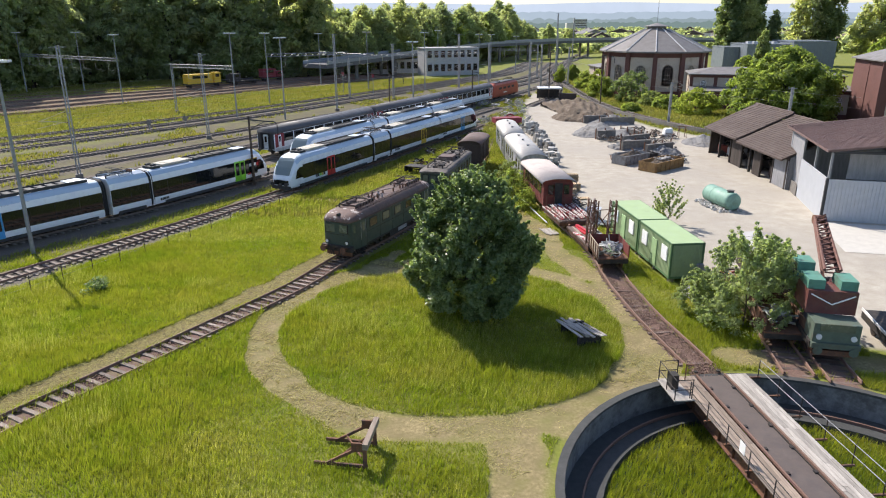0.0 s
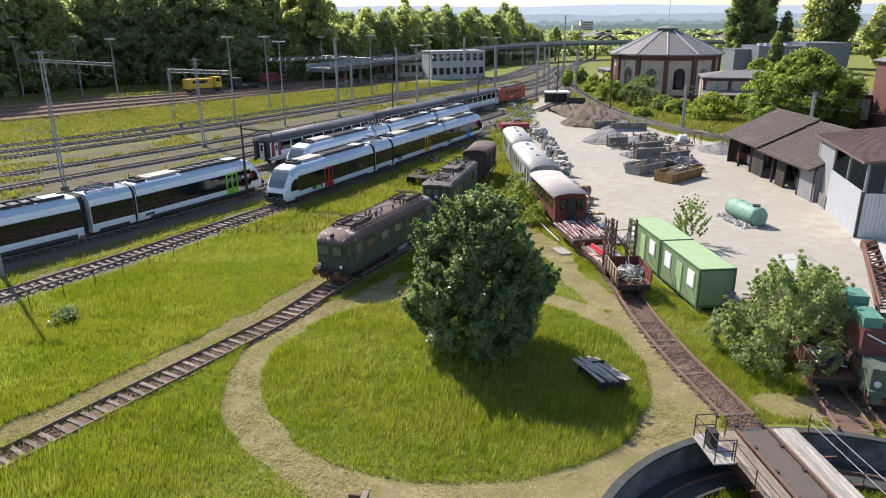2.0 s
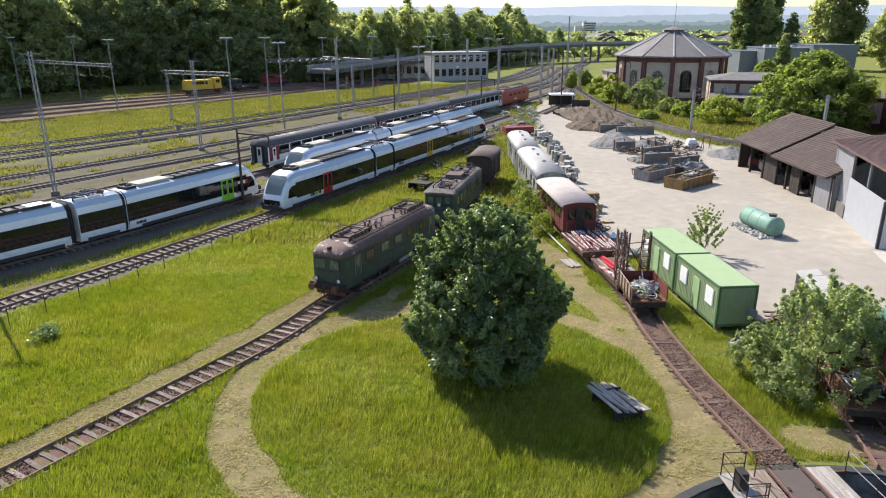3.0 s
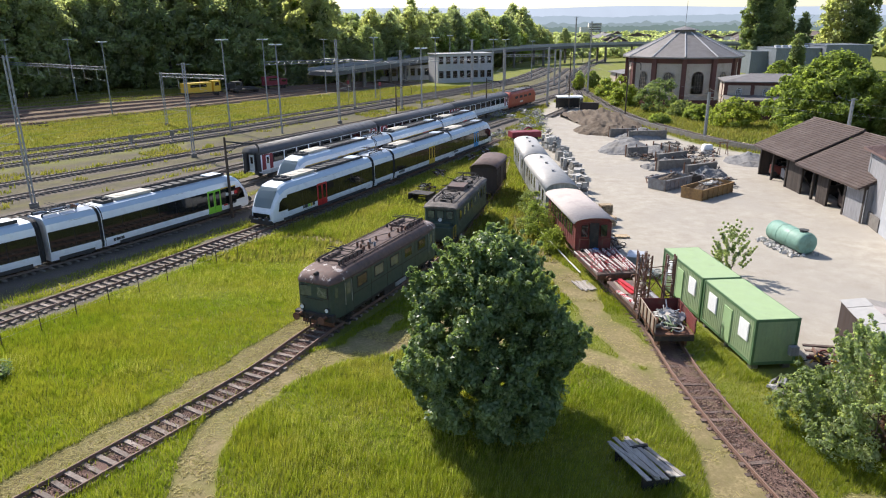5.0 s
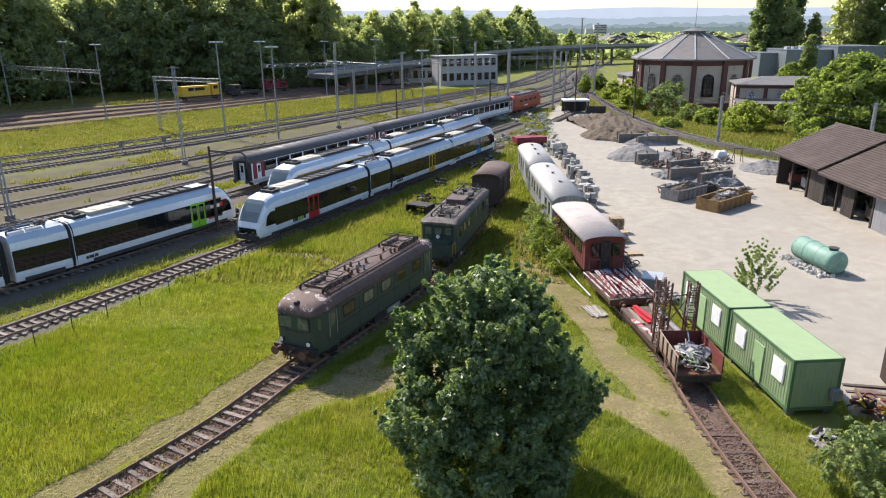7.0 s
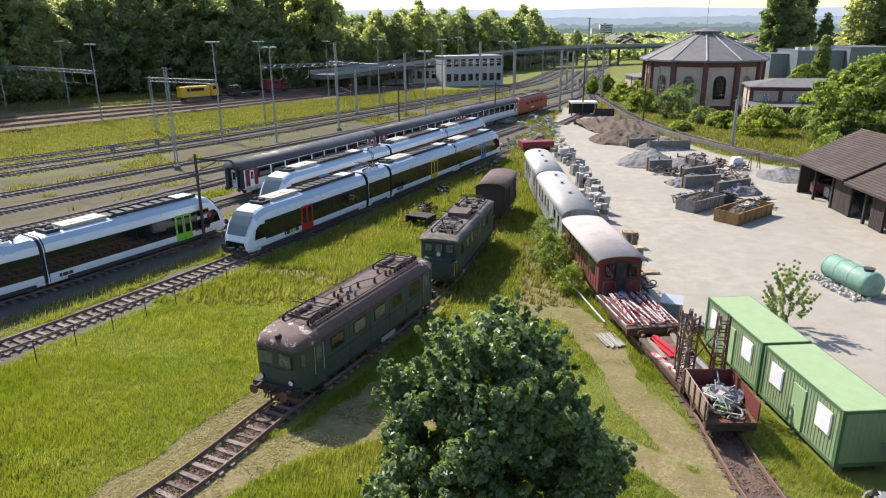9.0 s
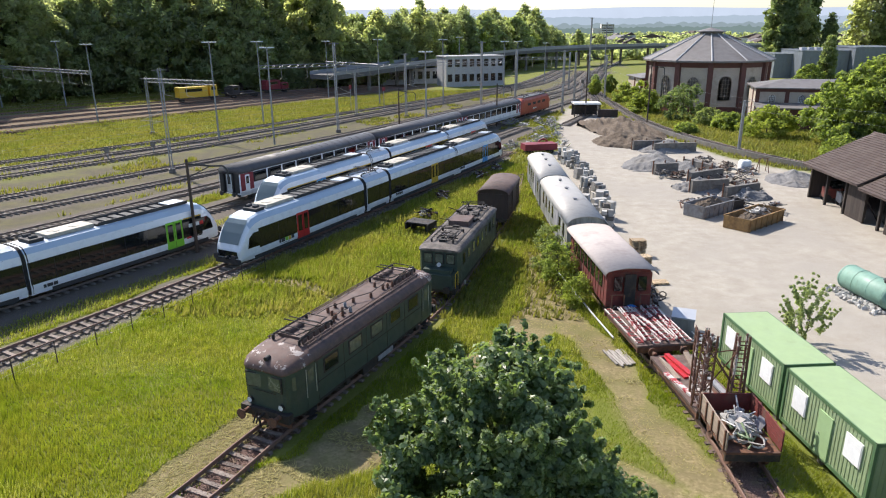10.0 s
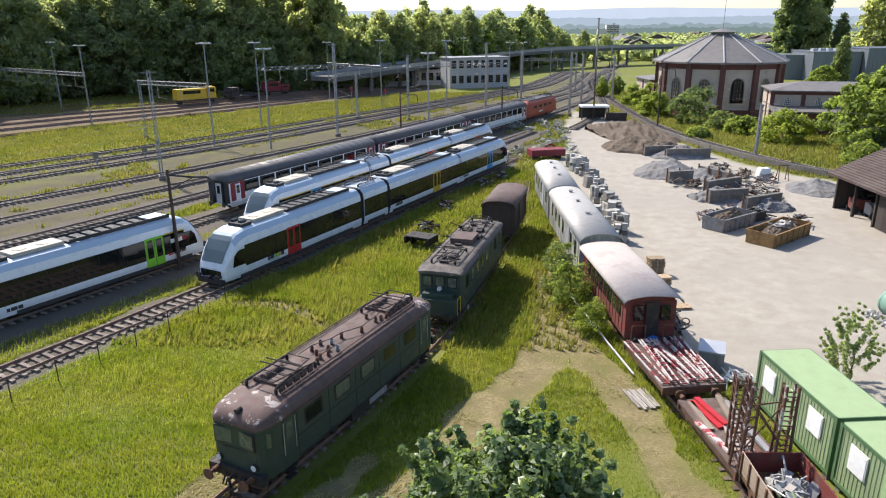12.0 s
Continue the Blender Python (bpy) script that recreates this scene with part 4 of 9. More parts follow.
bars(tail, 1, 12.7, 1.15, (0.45, 0.35, 0.25, 0.35), (M_red, M_dkgrey, M_dkgrey, M_dkgrey), 0.22, 1.50)
bars(tail, 1, 13.0, 2.1, (0.5, 0.5, 0.35), (M_white_plain, M_white_plain, M_red), 0.3, 1.53)
bars(tail, 1, 0.8, 0.85, (0.2, 0.4, 0.3), (M_dkgrey,) * 3, 0.24, 1.50)


def round_roof(w, zs, zt, n=9):
    """Half-profile of an arched roof from side to side."""
    return [(w * math.cos(math.pi * k / n), zs + (zt - zs) * math.sin(math.pi * k / n) ** 0.8) for k in range(n + 1)]


def coach(m, L, label, red_ends):
    t = thing("passenger_coach", m, label, "train coach", "coaches behind the red engine")
    w = 1.42
    bm = bmesh.new()
    prism(bm, [(-w, 0.95), (w, 0.95), (w, 3.15), (-w, 3.15)], 0.25, L - 0.25)
    part("body", tidy(bm), M_white, t)
    bm = bmesh.new()
    prism(bm, round_roof(w + 0.02, 3.12, 4.02, 12), 0.2, L - 0.2)
    part("roof", tidy(bm), M_coach_roof, t, "dark grey ribbed coach roof", True)
    bm = bmesh.new()
    for k in range(int(L / 1.3)):
        prism(bm, round_roof(w + 0.04, 3.14, 4.05, 8), 0.6 + k * 1.3, 0.65 + k * 1.3)
    part("roof_ribs", bm, M_coach_roof, t)
    for s in (-1, 1):
        bm = bmesh.new()
        side_panel(bm, s, 2.2, L - 2.2, 1.95, 3.05, 0.008, w)
        part("window_band", bm, M_rubber, t)
        for k in range(9):
            bm = bmesh.new()
            y = 3.4 + k * (L - 6.8) / 8
            side_panel(bm, s, y - 0.85, y + 0.85, 2.05, 2.85, 0.02, w)
            part("window", bm, M_glass, t)
            bm = bmesh.new()
            side_panel(bm, s, y + 0.95, y + 1.15, 1.95, 3.05, 0.014, w)
            part("pillar", bm, M_white, t)
        for y in (1.35, L - 1.35):
            bm = bmesh.new()
            side_panel(bm, s, y - 0.95, y + 0.95, 1.3, 3.1, 0.01, w)
            e = part("end_panel", bm, M_red_dirty, t)
            bm = bmesh.new()
            side_panel(bm, s, y - 0.3, y + 0.35, 1.15, 2.95, 0.025, w)
            part("door", bm, M_white, e)
            bm = bmesh.new()
            side_panel(bm, s, y - 0.18, y + 0.22, 2.0, 2.75, 0.035, w)
            part("door_glass", bm, M_glass, e)
        bm = bmesh.new()
        side_panel(bm, s, 0.3, L - 0.3, 0.75, 1.2, 0.006, w)
        part("sill_panel", bm, M_train_roof, t)
    for y, d in ((0.25, -1), (L - 0.25, 1)):
        bm = bmesh.new()
        box(bm, 0, y, 2.35, 2.7, 0.06, 2.5)
        e = part("end_wall", bm, M_dkgrey, t)
        bm = bmesh.new()
        for s in (-1, 1):
            box(bm, s * 0.62, y + d * 0.12, 2.1, 0.16, 0.26, 2.1)
        box(bm, 0, y + d * 0.12, 3.2, 1.4, 0.26, 0.16)
        part("gangway_frame", bm, M_rubber, e)
        bm = bmesh.new()
        box(bm, 0, y + d * 0.04, 2.1, 0.75, 0.04, 1.9)
        part("end_door", bm, M_train_roof, e)
        bm = bmesh.new()
        box(bm, 0, y + d * 0.06, 2.4, 0.36, 0.05, 0.8)
        part("end_window", bm, M_glass, e)
    for y in (0.3, L - 0.3):
        buffers(t, y, -0.8 if y < 1 else 0.8, M_dkgrey)
    bm = bmesh.new()
    box(bm, 0, L / 2, 0.7, 2.0, L * 0.45, 0.5)
    part("underfloor_boxes", bm, M_dkgrey, t)
    bogie(t, 3.6, 2.5, M_dkgrey)
    bogie(t, L - 3.6, 2.5, M_dkgrey)
    return t


yy = 89.0
for k in range(3):
    m, y2 = seated(LINES["coach"], yy, 26.4, RAIL_Z)
    coach(m, 26.4, "white coach with black window band and dark roof", k)
    yy = y2


def red_engine(m, L=18.0):
    t = thing("electric_engine", m, "red orange electric engine at the head of the coaches", "locomotive")
    bm = bmesh.new()
    rings = []
    for y, w, zt in ((0, 1.2, 2.2), (0.5, 1.38, 3.0), (1.6, 1.46, 3.75), (L - 1.6, 1.46, 3.75), (L - 0.5, 1.38, 3.0), (L, 1.2, 2.2)):
        rings.append(unit_ring(w, 0.6, zt, y))
    loft(bm, rings)
    part("body", tidy(bm), M_red_loco, t)
    bm = bmesh.new()
    box(bm, 0, L / 2, 3.8, 2.0, L - 4, 0.18)
    part("roof", bm, M_coach_roof, t)
    for y, d in ((0.42, 1), (L - 0.42, -1)):
        bm = bmesh.new()
        box(bm, 0, y, 2.75, 2.2, 0.06, 0.85, Matrix.Rotation(-d * 0.75, 3, "X"))
        part("windscreen", bm, M_glass, t)
        buffers(t, y, -d * 0.9, M_dkgrey)
    for s in (-1, 1):
        bm = bmesh.new()
        for k in range(4):
            side_panel(bm, s, 3.5 + k * 2.8, 5.2 + k * 2.8, 2.2, 2.7, 0.02, 1.46)
        part("side_grille", bm, M_dkgrey, t)
        bars(t, s, 6.5, 1.4, (0.5, 0.4, 0.4, 0.5), (M_white_plain,) * 4, 0.3, 1.48)
    pantograph(t, 4, 3.9)
    pantograph(t, L - 4, 3.9)
    bogie(t, 3.6, 2.8, M_dkgrey)
    bogie(t, L - 3.6, 2.8, M_dkgrey)


m, _ = seated(LINES["coach"], yy + 0.6, 18, RAIL_Z)
red_engine(m, 17.4)


# ---- the green locomotive ----
def body_ring(w, zb, zs, zt, y, crown=0.55):
    """Old locomotive section: upright sides, curved cantrail, gently arched roof."""
    pts = [(-w, y, zb), (w, y, zb), (w, y, zs)]
    for k in range(1, 8):
        a = math.pi * k / 8
        pts.append((w * math.copysign(abs(math.cos(a)) ** crown, math.cos(a)), y, zs + (zt - zs) * math.sin(a) ** 0.85))
    pts.append((-w, y, zs))
    return pts


def old_green_loco():
    L = 13.8
    m, _ = seated(LINES["loco"], 46.7, L, RAIL_Z)
    t = thing("old_locomotive", m, "faded dark green electric locomotive with rusty brown roof", "locomotive")
    st = [(0.0, 0.95, 2.95, 3.05), (0.06, 1.12, 3.0, 3.22), (0.2, 1.25, 3.03, 3.38), (0.5, 1.37, 3.05, 3.55), (1.0, 1.45, 3.07, 3.66), (1.6, 1.48, 3.08, 3.7)]
    st = st + [(L - y, w, a, b) for y, w, a, b in st[::-1]]
    bm = bmesh.new()
    loft(bm, [[(-w, y, 0.85), (w, y, 0.85), (w, y, zs), (-w, y, zs)] for y, w, zs, zt in st])
    body = part("body", tidy(bm), M_green_loco, t)
    bm = bmesh.new()
    loft(bm, [body_ring(w + 0.025, zs - 0.03, zs + 0.02, zt, y) for y, w, zs, zt in st])
    roof = part("roof", tidy(bm), [M_brown_roof, M_roof_peel], t, "rust brown roof with peeling pale patches", True)
    for p in roof.data.polygons:
        if p.center.y < 1.9 or p.center.y > L - 1.6:
            p.material_index = 1
    bm = bmesh.new()
    for s in (-1, 1):
        box(bm, s * 1.52, L / 2, 3.02, 0.05, L - 3.4, 0.05)
    part("gutter", bm, M_brown_roof, t)
    # cab windows round both ends
    for e, g in ((0, 1), (L, -1)):
        for x, a in ((-0.52, 0), (0.52, 0)):
            bm = bmesh.new()
            box(bm, x, e + g * 0.02, 2.48, 0.98, 0.06, 0.74, Matrix.Rotation(-g * x * 0.25, 3, "Z"))
            f = part("window_frame", rounded(bm, 0.03), M_soot, t)
            bm = bmesh.new()
            box(bm, x, e - g * 0.015, 2.48, 0.86, 0.05, 0.62, Matrix.Rotation(-g * x * 0.25, 3, "Z"))
            part("cab_window", bm, M_dirty_glass, f)
        for s in (-1, 1):
            bm = bmesh.new()
            box(bm, s * 1.25, e + g * 0.3, 2.48, 0.06, 0.42, 0.62, Matrix.Rotation(-s * g * 0.62, 3, "Z"))
            part("corner_window", bm, M_dirty_glass, t)
            bm = bmesh.new()
            tube(bm, (s * 0.88, e + g * 0.12, 1.42), (s * 0.88, e - g * 0.1, 1.42), 0.15, 16)
            hl = part("headlight", bm, M_soot, t)
            bm = bmesh.new()
            tube(bm, (s * 0.88, e - g * 0.1, 1.42), (s * 0.88, e - g * 0.115, 1.42), 0.125, 16)
            part("lens", bm, M_lamp_white, hl)
            bm = bmesh.new()
            tube(bm, (s * 1.5, e + g * 1.05, 1.5), (s * 1.5, e + g * 1.05, 2.9), 0.02, 6)
            tube(bm, (s * 1.5, e + g * 1.75, 1.5), (s * 1.5, e + g * 1.75, 2.9), 0.02, 6)
            part("grab_rail", bm, M_wag_side, t)
            bm = bmesh.new()
            side_panel(bm, s, min(e + g * 1.1, e + g * 1.7), max(e + g * 1.1, e + g * 1.7), 0.95, 2.98, 0.012, 1.47)
            d = part("cab_door", bm, M_green_loco, t)
            bm = bmesh.new()
            side_panel(bm, s, min(e + g * 1.2, e + g * 1.6), max(e + g * 1.2, e + g * 1.6), 2.1, 2.8, 0.022, 1.47)
            part("door_window", bm, M_dirty_glass, d)
            bm = bmesh.new()
            for k in range(3):
                box(bm, s * 1.38, e + g * 1.4, 0.75 - 0.22 * k, 0.28, 0.5, 0.03)
            part("step", bm, M_soot, t)
        bm = bmesh.new()
        tube(bm, (-0.62, e - g * 0.06, 2.02), (0.62, e - g * 0.06, 2.02), 0.018, 6)
        part("front_rail", bm, M_soot, t)
        bm = bmesh.new()
        tube(bm, (0, e + g * 0.45, 3.5), (0, e + g * 0.2, 3.47), 0.12, 12)
        part("roof_lamp", bm, M_soot, t)
        bm = bmesh.new()
        box(bm, 0, e - g * 0.02, 0.95, 2.7, 0.35, 0.42)
        part("buffer_beam", rounded(bm, 0.03), M_soot, t)
        buffers(t, e - g * 0.15, -g * 0.9, M_rust)
        bm = bmesh.new()
        for x in (-0.45, -0.3, 0.3, 0.5):
            tube(bm, (x, e - g * 0.2, 0.95), (x * 1.1, e - g * 0.42, 0.5), 0.035, 6)
        tube(bm, (0, e - g * 0.15, 1.0), (0, e - g * 0.5, 0.95), 0.07, 8)
        tube(bm, (-0.1, e - g * 0.45, 0.95), (-0.1, e - g * 0.4, 0.45), 0.05, 8)
        part("coupling_hoses", bm, M_soot, t)
        bm = bmesh.new()
        box(bm, 0, e + g * 0.25, 0.45, 2.3, 0.08, 0.35)
        part("rail_guard", bm, M_rust, t)
    # side windows and panels
    for s in (-1, 1):
        for y in (2.95, 5.0, 7.0, 8.9, 10.9):
            bm = bmesh.new()
            side_panel(bm, s, y - 0.6, y + 0.6, 2.1, 2.86, 0.014, 1.48)
            f = part("side_window", bm, M_green_loco if y in (8.9,) else M_soot, t)
            bm = bmesh.new()
            side_panel(bm, s, y - 0.5, y + 0.5, 2.18, 2.78, 0.022, 1.48)
            part("pane", bm, M_dirty_glass if y in (5.0, 7.0) else M_glass, f)
        bm = bmesh.new()
        side_panel(bm, s, 1.9, L - 1.9, 1.86, 1.9, 0.014, 1.48)
        side_panel(bm, s, 1.9, L - 1.9, 0.86, 0.98, 0.014, 1.48)
        part("beading", bm, M_soot, t)
        bm = bmesh.new()
        for y in (1.9, 4.0, 6.0, 8.0, 9.9, 11.9):
            side_panel(bm, s, y - 0.01, y + 0.01, 0.95, 3.02, 0.012, 1.48)
        part("panel_joint", bm, M_soot, t)
        bm = bmesh.new()
        box(bm, s * 1.46, 7.8, 0.72, 0.05, 1.5, 0.34)
        part("side_plate", bm, M_greyboard, t, "pale grey plate on the frame")
        bm = bmesh.new()
        box(bm, s * 1.2, 6.9, 0.62, 0.4, 2.4, 0.5)
        part("battery_box", rounded(bm, 0.03), M_soot, t)
    # roof gear
    bm = bmesh.new()
    for s in (-1, 1):
        for z in (3.72,):
            tube(bm, (s * 1.12, 1.7, z), (s * 1.12, L - 1.7, z), 0.03, 6)
            tube(bm, (s * 0.95, 1.7, z + 0.02), (s * 0.95, L - 1.7, z + 0.02), 0.03, 6)
        for k in range(12):
            tube(bm, (s * 1.12, 1.8 + k * 0.93, 3.45), (s * 1.12, 1.8 + k * 0.93, 3.74), 0.025, 6)
    part("roof_rail", bm, M_brown_roof, t)
    for y in (2.9, L - 2.6):
        pantograph(t, y, 3.75, M_soot, 1.25, 0.5)
        bm = bmesh.new()
        box(bm, -0.2, y, 3.76, 1.3, 1.6, 0.12)
        for k in range(5):
            box(bm, 0.75, y - 0.9 + 0.45 * k, 3.8, 0.12, 0.3, 0.22)
        tube(bm, (-0.35, y - 0.7, 3.9), (-0.35, y + 0.4, 3.9), 0.14, 10)
        part("pantograph_base", bm, M_brown_roof, t)
    rr = random.Random(4)
    for x, y in ((-0.3, 5.3), (0.1, 5.1), (0.45, 4.9), (0.6, 5.3), (0.3, 5.7), (-0.35, 6.0), (0.05, 6.3), (0.65, 5.9), (0.1, 7.0), (0.55, 8.0), (0.5, 9.3), (0.62, 9.6), (0.75, 9.9), (0.6, 4.5), (-0.1, 9.4)):
        bm = bmesh.new()
        tube(bm, (0, 0, 0), (0, 0, 0.3), 0.05, 8)
        for k in range(3):
            tube(bm, (0, 0, 0.06 + k * 0.08), (0, 0, 0.10 + k * 0.08), 0.10, 10, 0.07)
        o = part("insulator", bm, M_rust if rr.random() < 0.8 else M_greyboard, t)
        o.location = (x, y, 3.66)
    bm = bmesh.new()
    for pts in ([(-0.3, 4.4, 3.95), (-0.3, 5.3, 3.97), (0.05, 6.3, 3.97), (0.1, 7.0, 3.97), (0.55, 8.0, 3.97), (0.5, 9.3, 3.97), (0.3, 10.4, 3.95)], [(0.6, 4.5, 3.95), (0.6, 5.3, 3.97), (0.65, 5.9, 3.97)]):
        for p, q in zip(pts, pts[1:]):
            tube(bm, p, q, 0.022, 6)
    part("roof_busbar", bm, M_soot, t)
    bogie(t, 3.3, 2.8, M_soot)
    bogie(t, L - 3.3, 2.8, M_soot)


old_green_loco()


def old_black_loco():
    L = 13.4
    m, _ = seated(LINES["loco"], 62.3, L, RAIL_Z)
    t = thing("old_locomotive", m, "grimy dark green boxy locomotive with cluttered grey roof", "locomotive")
    bm = bmesh.new()
    loft(bm, [[(-w, y, 1.0), (w, y, 1.0), (w, y, 3.3), (-w, y, 3.3)] for y, w in ((0.9, 1.25), (1.15, 1.42), (L - 1.15, 1.42), (L - 0.9, 1.25))])
    part("body", tidy(bm), M_green_loco, t)
    bm = bmesh.new()
    for e, g in ((0, 1), (L, -1)):
        box(bm, 0, e + g * 0.45, 1.35, 2.3, 0.95, 1.0)
        box(bm, 0, e + g * 0.55, 1.95, 1.9, 0.7, 0.35)
    part("nose_hood", rounded(bm, 0.08, 2), M_green_loco, t)
    bm = bmesh.new()
    loft(bm, [body_ring(w, 3.24, 3.3, zt, y, 0.7) for y, w, zt in ((0.7, 1.36, 3.42), (1.2, 1.5, 3.62), (L - 1.2, 1.5, 3.62), (L - 0.7, 1.36, 3.42))])
    part("roof", tidy(bm), material("sooty pale grey roof", (0.20, 0.17, 0.145), (0.10, 0.086, 0.075), 3, stain=(0.055, 0.047, 0.042), stain_scale=0.9, stain_at=(0.42, 0.6), rough=0.8), t, "sooty grey roof")
    for e, g in ((0.9, 1), (L - 0.9, -1)):
        for x in (-0.78, 0, 0.78):
            bm = bmesh.new()
            box(bm, x, e - g * 0.02, 2.72, 0.62, 0.06, 0.72)
            f = part("cab_window", bm, M_soot, t)
            bm = bmesh.new()
            box(bm, x, e - g * 0.05, 2.72, 0.5, 0.03, 0.58)
            part("pane", bm, M_dirty_glass, f)
        bm = bmesh.new()
        tube(bm, (0, e - g * 0.05, 2.3), (0, e - g * 0.2, 2.3), 0.14, 12)
        part("headlight", bm, M_lamp_white, t)
        buffers(t, e - g * 0.85, -g * 0.9)
        bm = bmesh.new()
        for s in (-1, 1):
            for yy in (0.1, 0.75):
                tube(bm, (s * 1.32, e - g * yy, 0.7), (s * 1.32, e - g * yy, 1.95), 0.025, 6)
            tube(bm, (s * 1.32, e - g * 0.1, 1.95), (s * 1.32, e - g * 0.75, 1.95), 0.025, 6)
        part("handrail", bm, M_yellow if g > 0 else M_soot, t)
        bm = bmesh.new()
        box(bm, 0, e - g * 0.4, 0.82, 2.7, 1.0, 0.3)
        part("buffer_beam", bm, M_soot, t)
    for s in (-1, 1):
        for k in range(8):
            y = 2.0 + k * 1.33
            bm = bmesh.new()
            side_panel(bm, s, y - 0.36, y + 0.36, 2.1, 2.95, 0.016, 1.42)
            f = part("side_window", bm, M_soot, t)
            bm = bmesh.new()
            side_panel(bm, s, y - 0.28, y + 0.28, 2.18, 2.87, 0.024, 1.42)
            part("pane", bm, M_dirty_glass if k % 3 else M_glass, f)
        bm = bmesh.new()
        box(bm, s * 1.3, L / 2, 0.85, 0.16, L - 2.4, 0.3)
        part("frame_beam", bm, M_soot, t)
        bm = bmesh.new()
        tube(bm, (s * 1.38, 2.3, 0.65), (s * 1.46, 2.3, 0.65), 0.16, 12)
        part("axle_cover", bm, M_wag_side, t)
    rr = random.Random(9)
    for y in (3.0, L - 3.0):
        pantograph(t, y, 3.65, M_soot, 1.35, 0.6)
    bm = bmesh.new()
    box(bm, 0, L / 2, 3.78, 1.5, 1.8, 0.4)
    part("roof_box", rounded(bm, 0.05), M_brown_roof, t)
    bm = bmesh.new()
    for k in range(34):
        x, y = rr.uniform(-1.1, 1.1), rr.uniform(1.6, L - 1.6)
        if rr.random() < 0.5:
            box(bm, x, y, 3.68, rr.uniform(.1, .5), rr.uniform(.2, .8), rr.uniform(.08, .25))
        else:
            a = rr.uniform(0, 6.3)
            tube(bm, (x, y, 3.75), (x + math.cos(a) * .8, y + math.sin(a) * 1.2, 3.75 + rr.uniform(0, .3)), 0.03, 6)
    for s in (-1, 1):
        tube(bm, (s * 1.15, 1.4, 3.72), (s * 1.15, L - 1.4, 3.72), 0.03, 6)
    part("roof_gear", bm, M_soot, t, "sooty roof conductors and resistor boxes")
    for k in range(4):
        wheel_pair(t, 3.2 + k * 2.3, 0.62)
    bogie(t, 1.4, 1.2)
    bogie(t, L - 1.4, 1.2)


old_black_loco()


# ---- old wagons ----
def arched_wagon(m, L, w, zb, zs, zt, side, roof, name, label, group, windows=0, over=0.1, slats=True, clerestory=False):
    t = thing(name, m, label, "railway wagon", group)
    bm = bmesh.new()
    prism(bm, [(-w, zb), (w, zb), (w, zs), (-w, zs)], 0.15, L - 0.15)
    prism(bm, round_roof(w - 0.02, zs - 0.05, zt - 0.06, 10), 0.2, L - 0.2)
    body = part("body", tidy(bm), side, t)
    bm = bmesh.new()
    outer = round_roof(w + over, zs, zt, 14)
    inner = [(x * 0.985, z - 0.06) for x, z in outer[::-1]]
    prism(bm, outer + inner, -0.05 - over * 0.6, L + 0.05 + over * 0.6)
    part("roof", tidy(bm), roof, t, "", True)
    for s in (-1, 1):
        if slats:
            n = int(L / 0.62)
            bm = bmesh.new()
            for k in range(n + 1):
                y = 0.2 + (L - 0.4) * k / n
                side_panel(bm, s, y - 0.035, y + 0.035, zb, zs - 0.03, 0.03, w)
            part("rib", bm, side, t)
        for k in range(windows):
            y = 1.0 + (L - 2.0) * (k + 0.5) / windows
            bm = bmesh.new()
            side_panel(bm, s, y - 0.33, y + 0.33, zb + (zs - zb) * 0.42, zb + (zs - zb) * 0.86, 0.035, w)
            part("window", bm, M_glass, t)
    bm = bmesh.new()
    box(bm, 0, L / 2, zb - 0.12, 2 * w - 0.3, L, 0.24)
    part("underframe", bm, M_soot, t)
    for y, d in ((0, -1), (L, 1)):
        buffers(t, y, d * 0.8)
    if L > 11:
        bogie(t, 2.2, 1.9)
        bogie(t, L - 2.2, 1.9)
    else:
        wheel_pair(t, L * 0.2)
        wheel_pair(t, L * 0.8)
    return t


m, _ = seated(LINES["loco"], 79.6, 7.2, RAIL_Z)
bw = arched_wagon(m, 7.0, 1.38, 0.95, 3.2, 3.75, M_brown_wag, M_brown_roof, "covered_wagon", "dark brown covered goods wagon with arched roof", "old wagons", 0)
bm = bmesh.new()
for s in (-1, 1):
    side_panel(bm, s, 2.5, 4.5, 1.0, 3.15, 0.06, 1.38)
part("sliding_door", bm, M_brown_wag, bw)

m, _ = seated(LINES["right"], 84.6, 12.6, RAIL_Z)
w1 = arched_wagon(m, 12.4, 1.42, 0.9, 3.25, 4.0, M_wag_side, M_silver, "old_coach", "grubby white old coach with silver arched roof", "old wagons", 5)
m, _ = seated(LINES["right"], 69.4, 14.9, RAIL_Z)
w2 = arched_wagon(m, 14.6, 1.42, 0.9, 3.25, 4.0, M_wag_side, M_silver, "old_coach", "grubby white old coach with silver arched roof", "old wagons", 7)
for w, L in ((w1, 12.4), (w2, 14.6)):
    bm = bmesh.new()
    box(bm, 0, -0.02, 2.3, 0.8, 0.1, 2.2)
    part("end_door", bm, M_greyboard, w)
    for y in (0.35 * L, 0.62 * L, 0.85 * L):
        bm = bmesh.new()
        tube(bm, (0, y, 3.95), (0, y, 4.12), 0.13, 10)
        tube(bm, (0, y, 4.12), (0, y, 4.16), 0.2, 10)
        part("roof_ventilator", bm, M_greyboard, w)
    for s in (-1, 1):
        bm = bmesh.new()
        side_panel(bm, s, L * 0.3, L * 0.42, 0.95, 3.1, 0.05, 1.42)
        part("side_door", bm, M_greyboard, w)

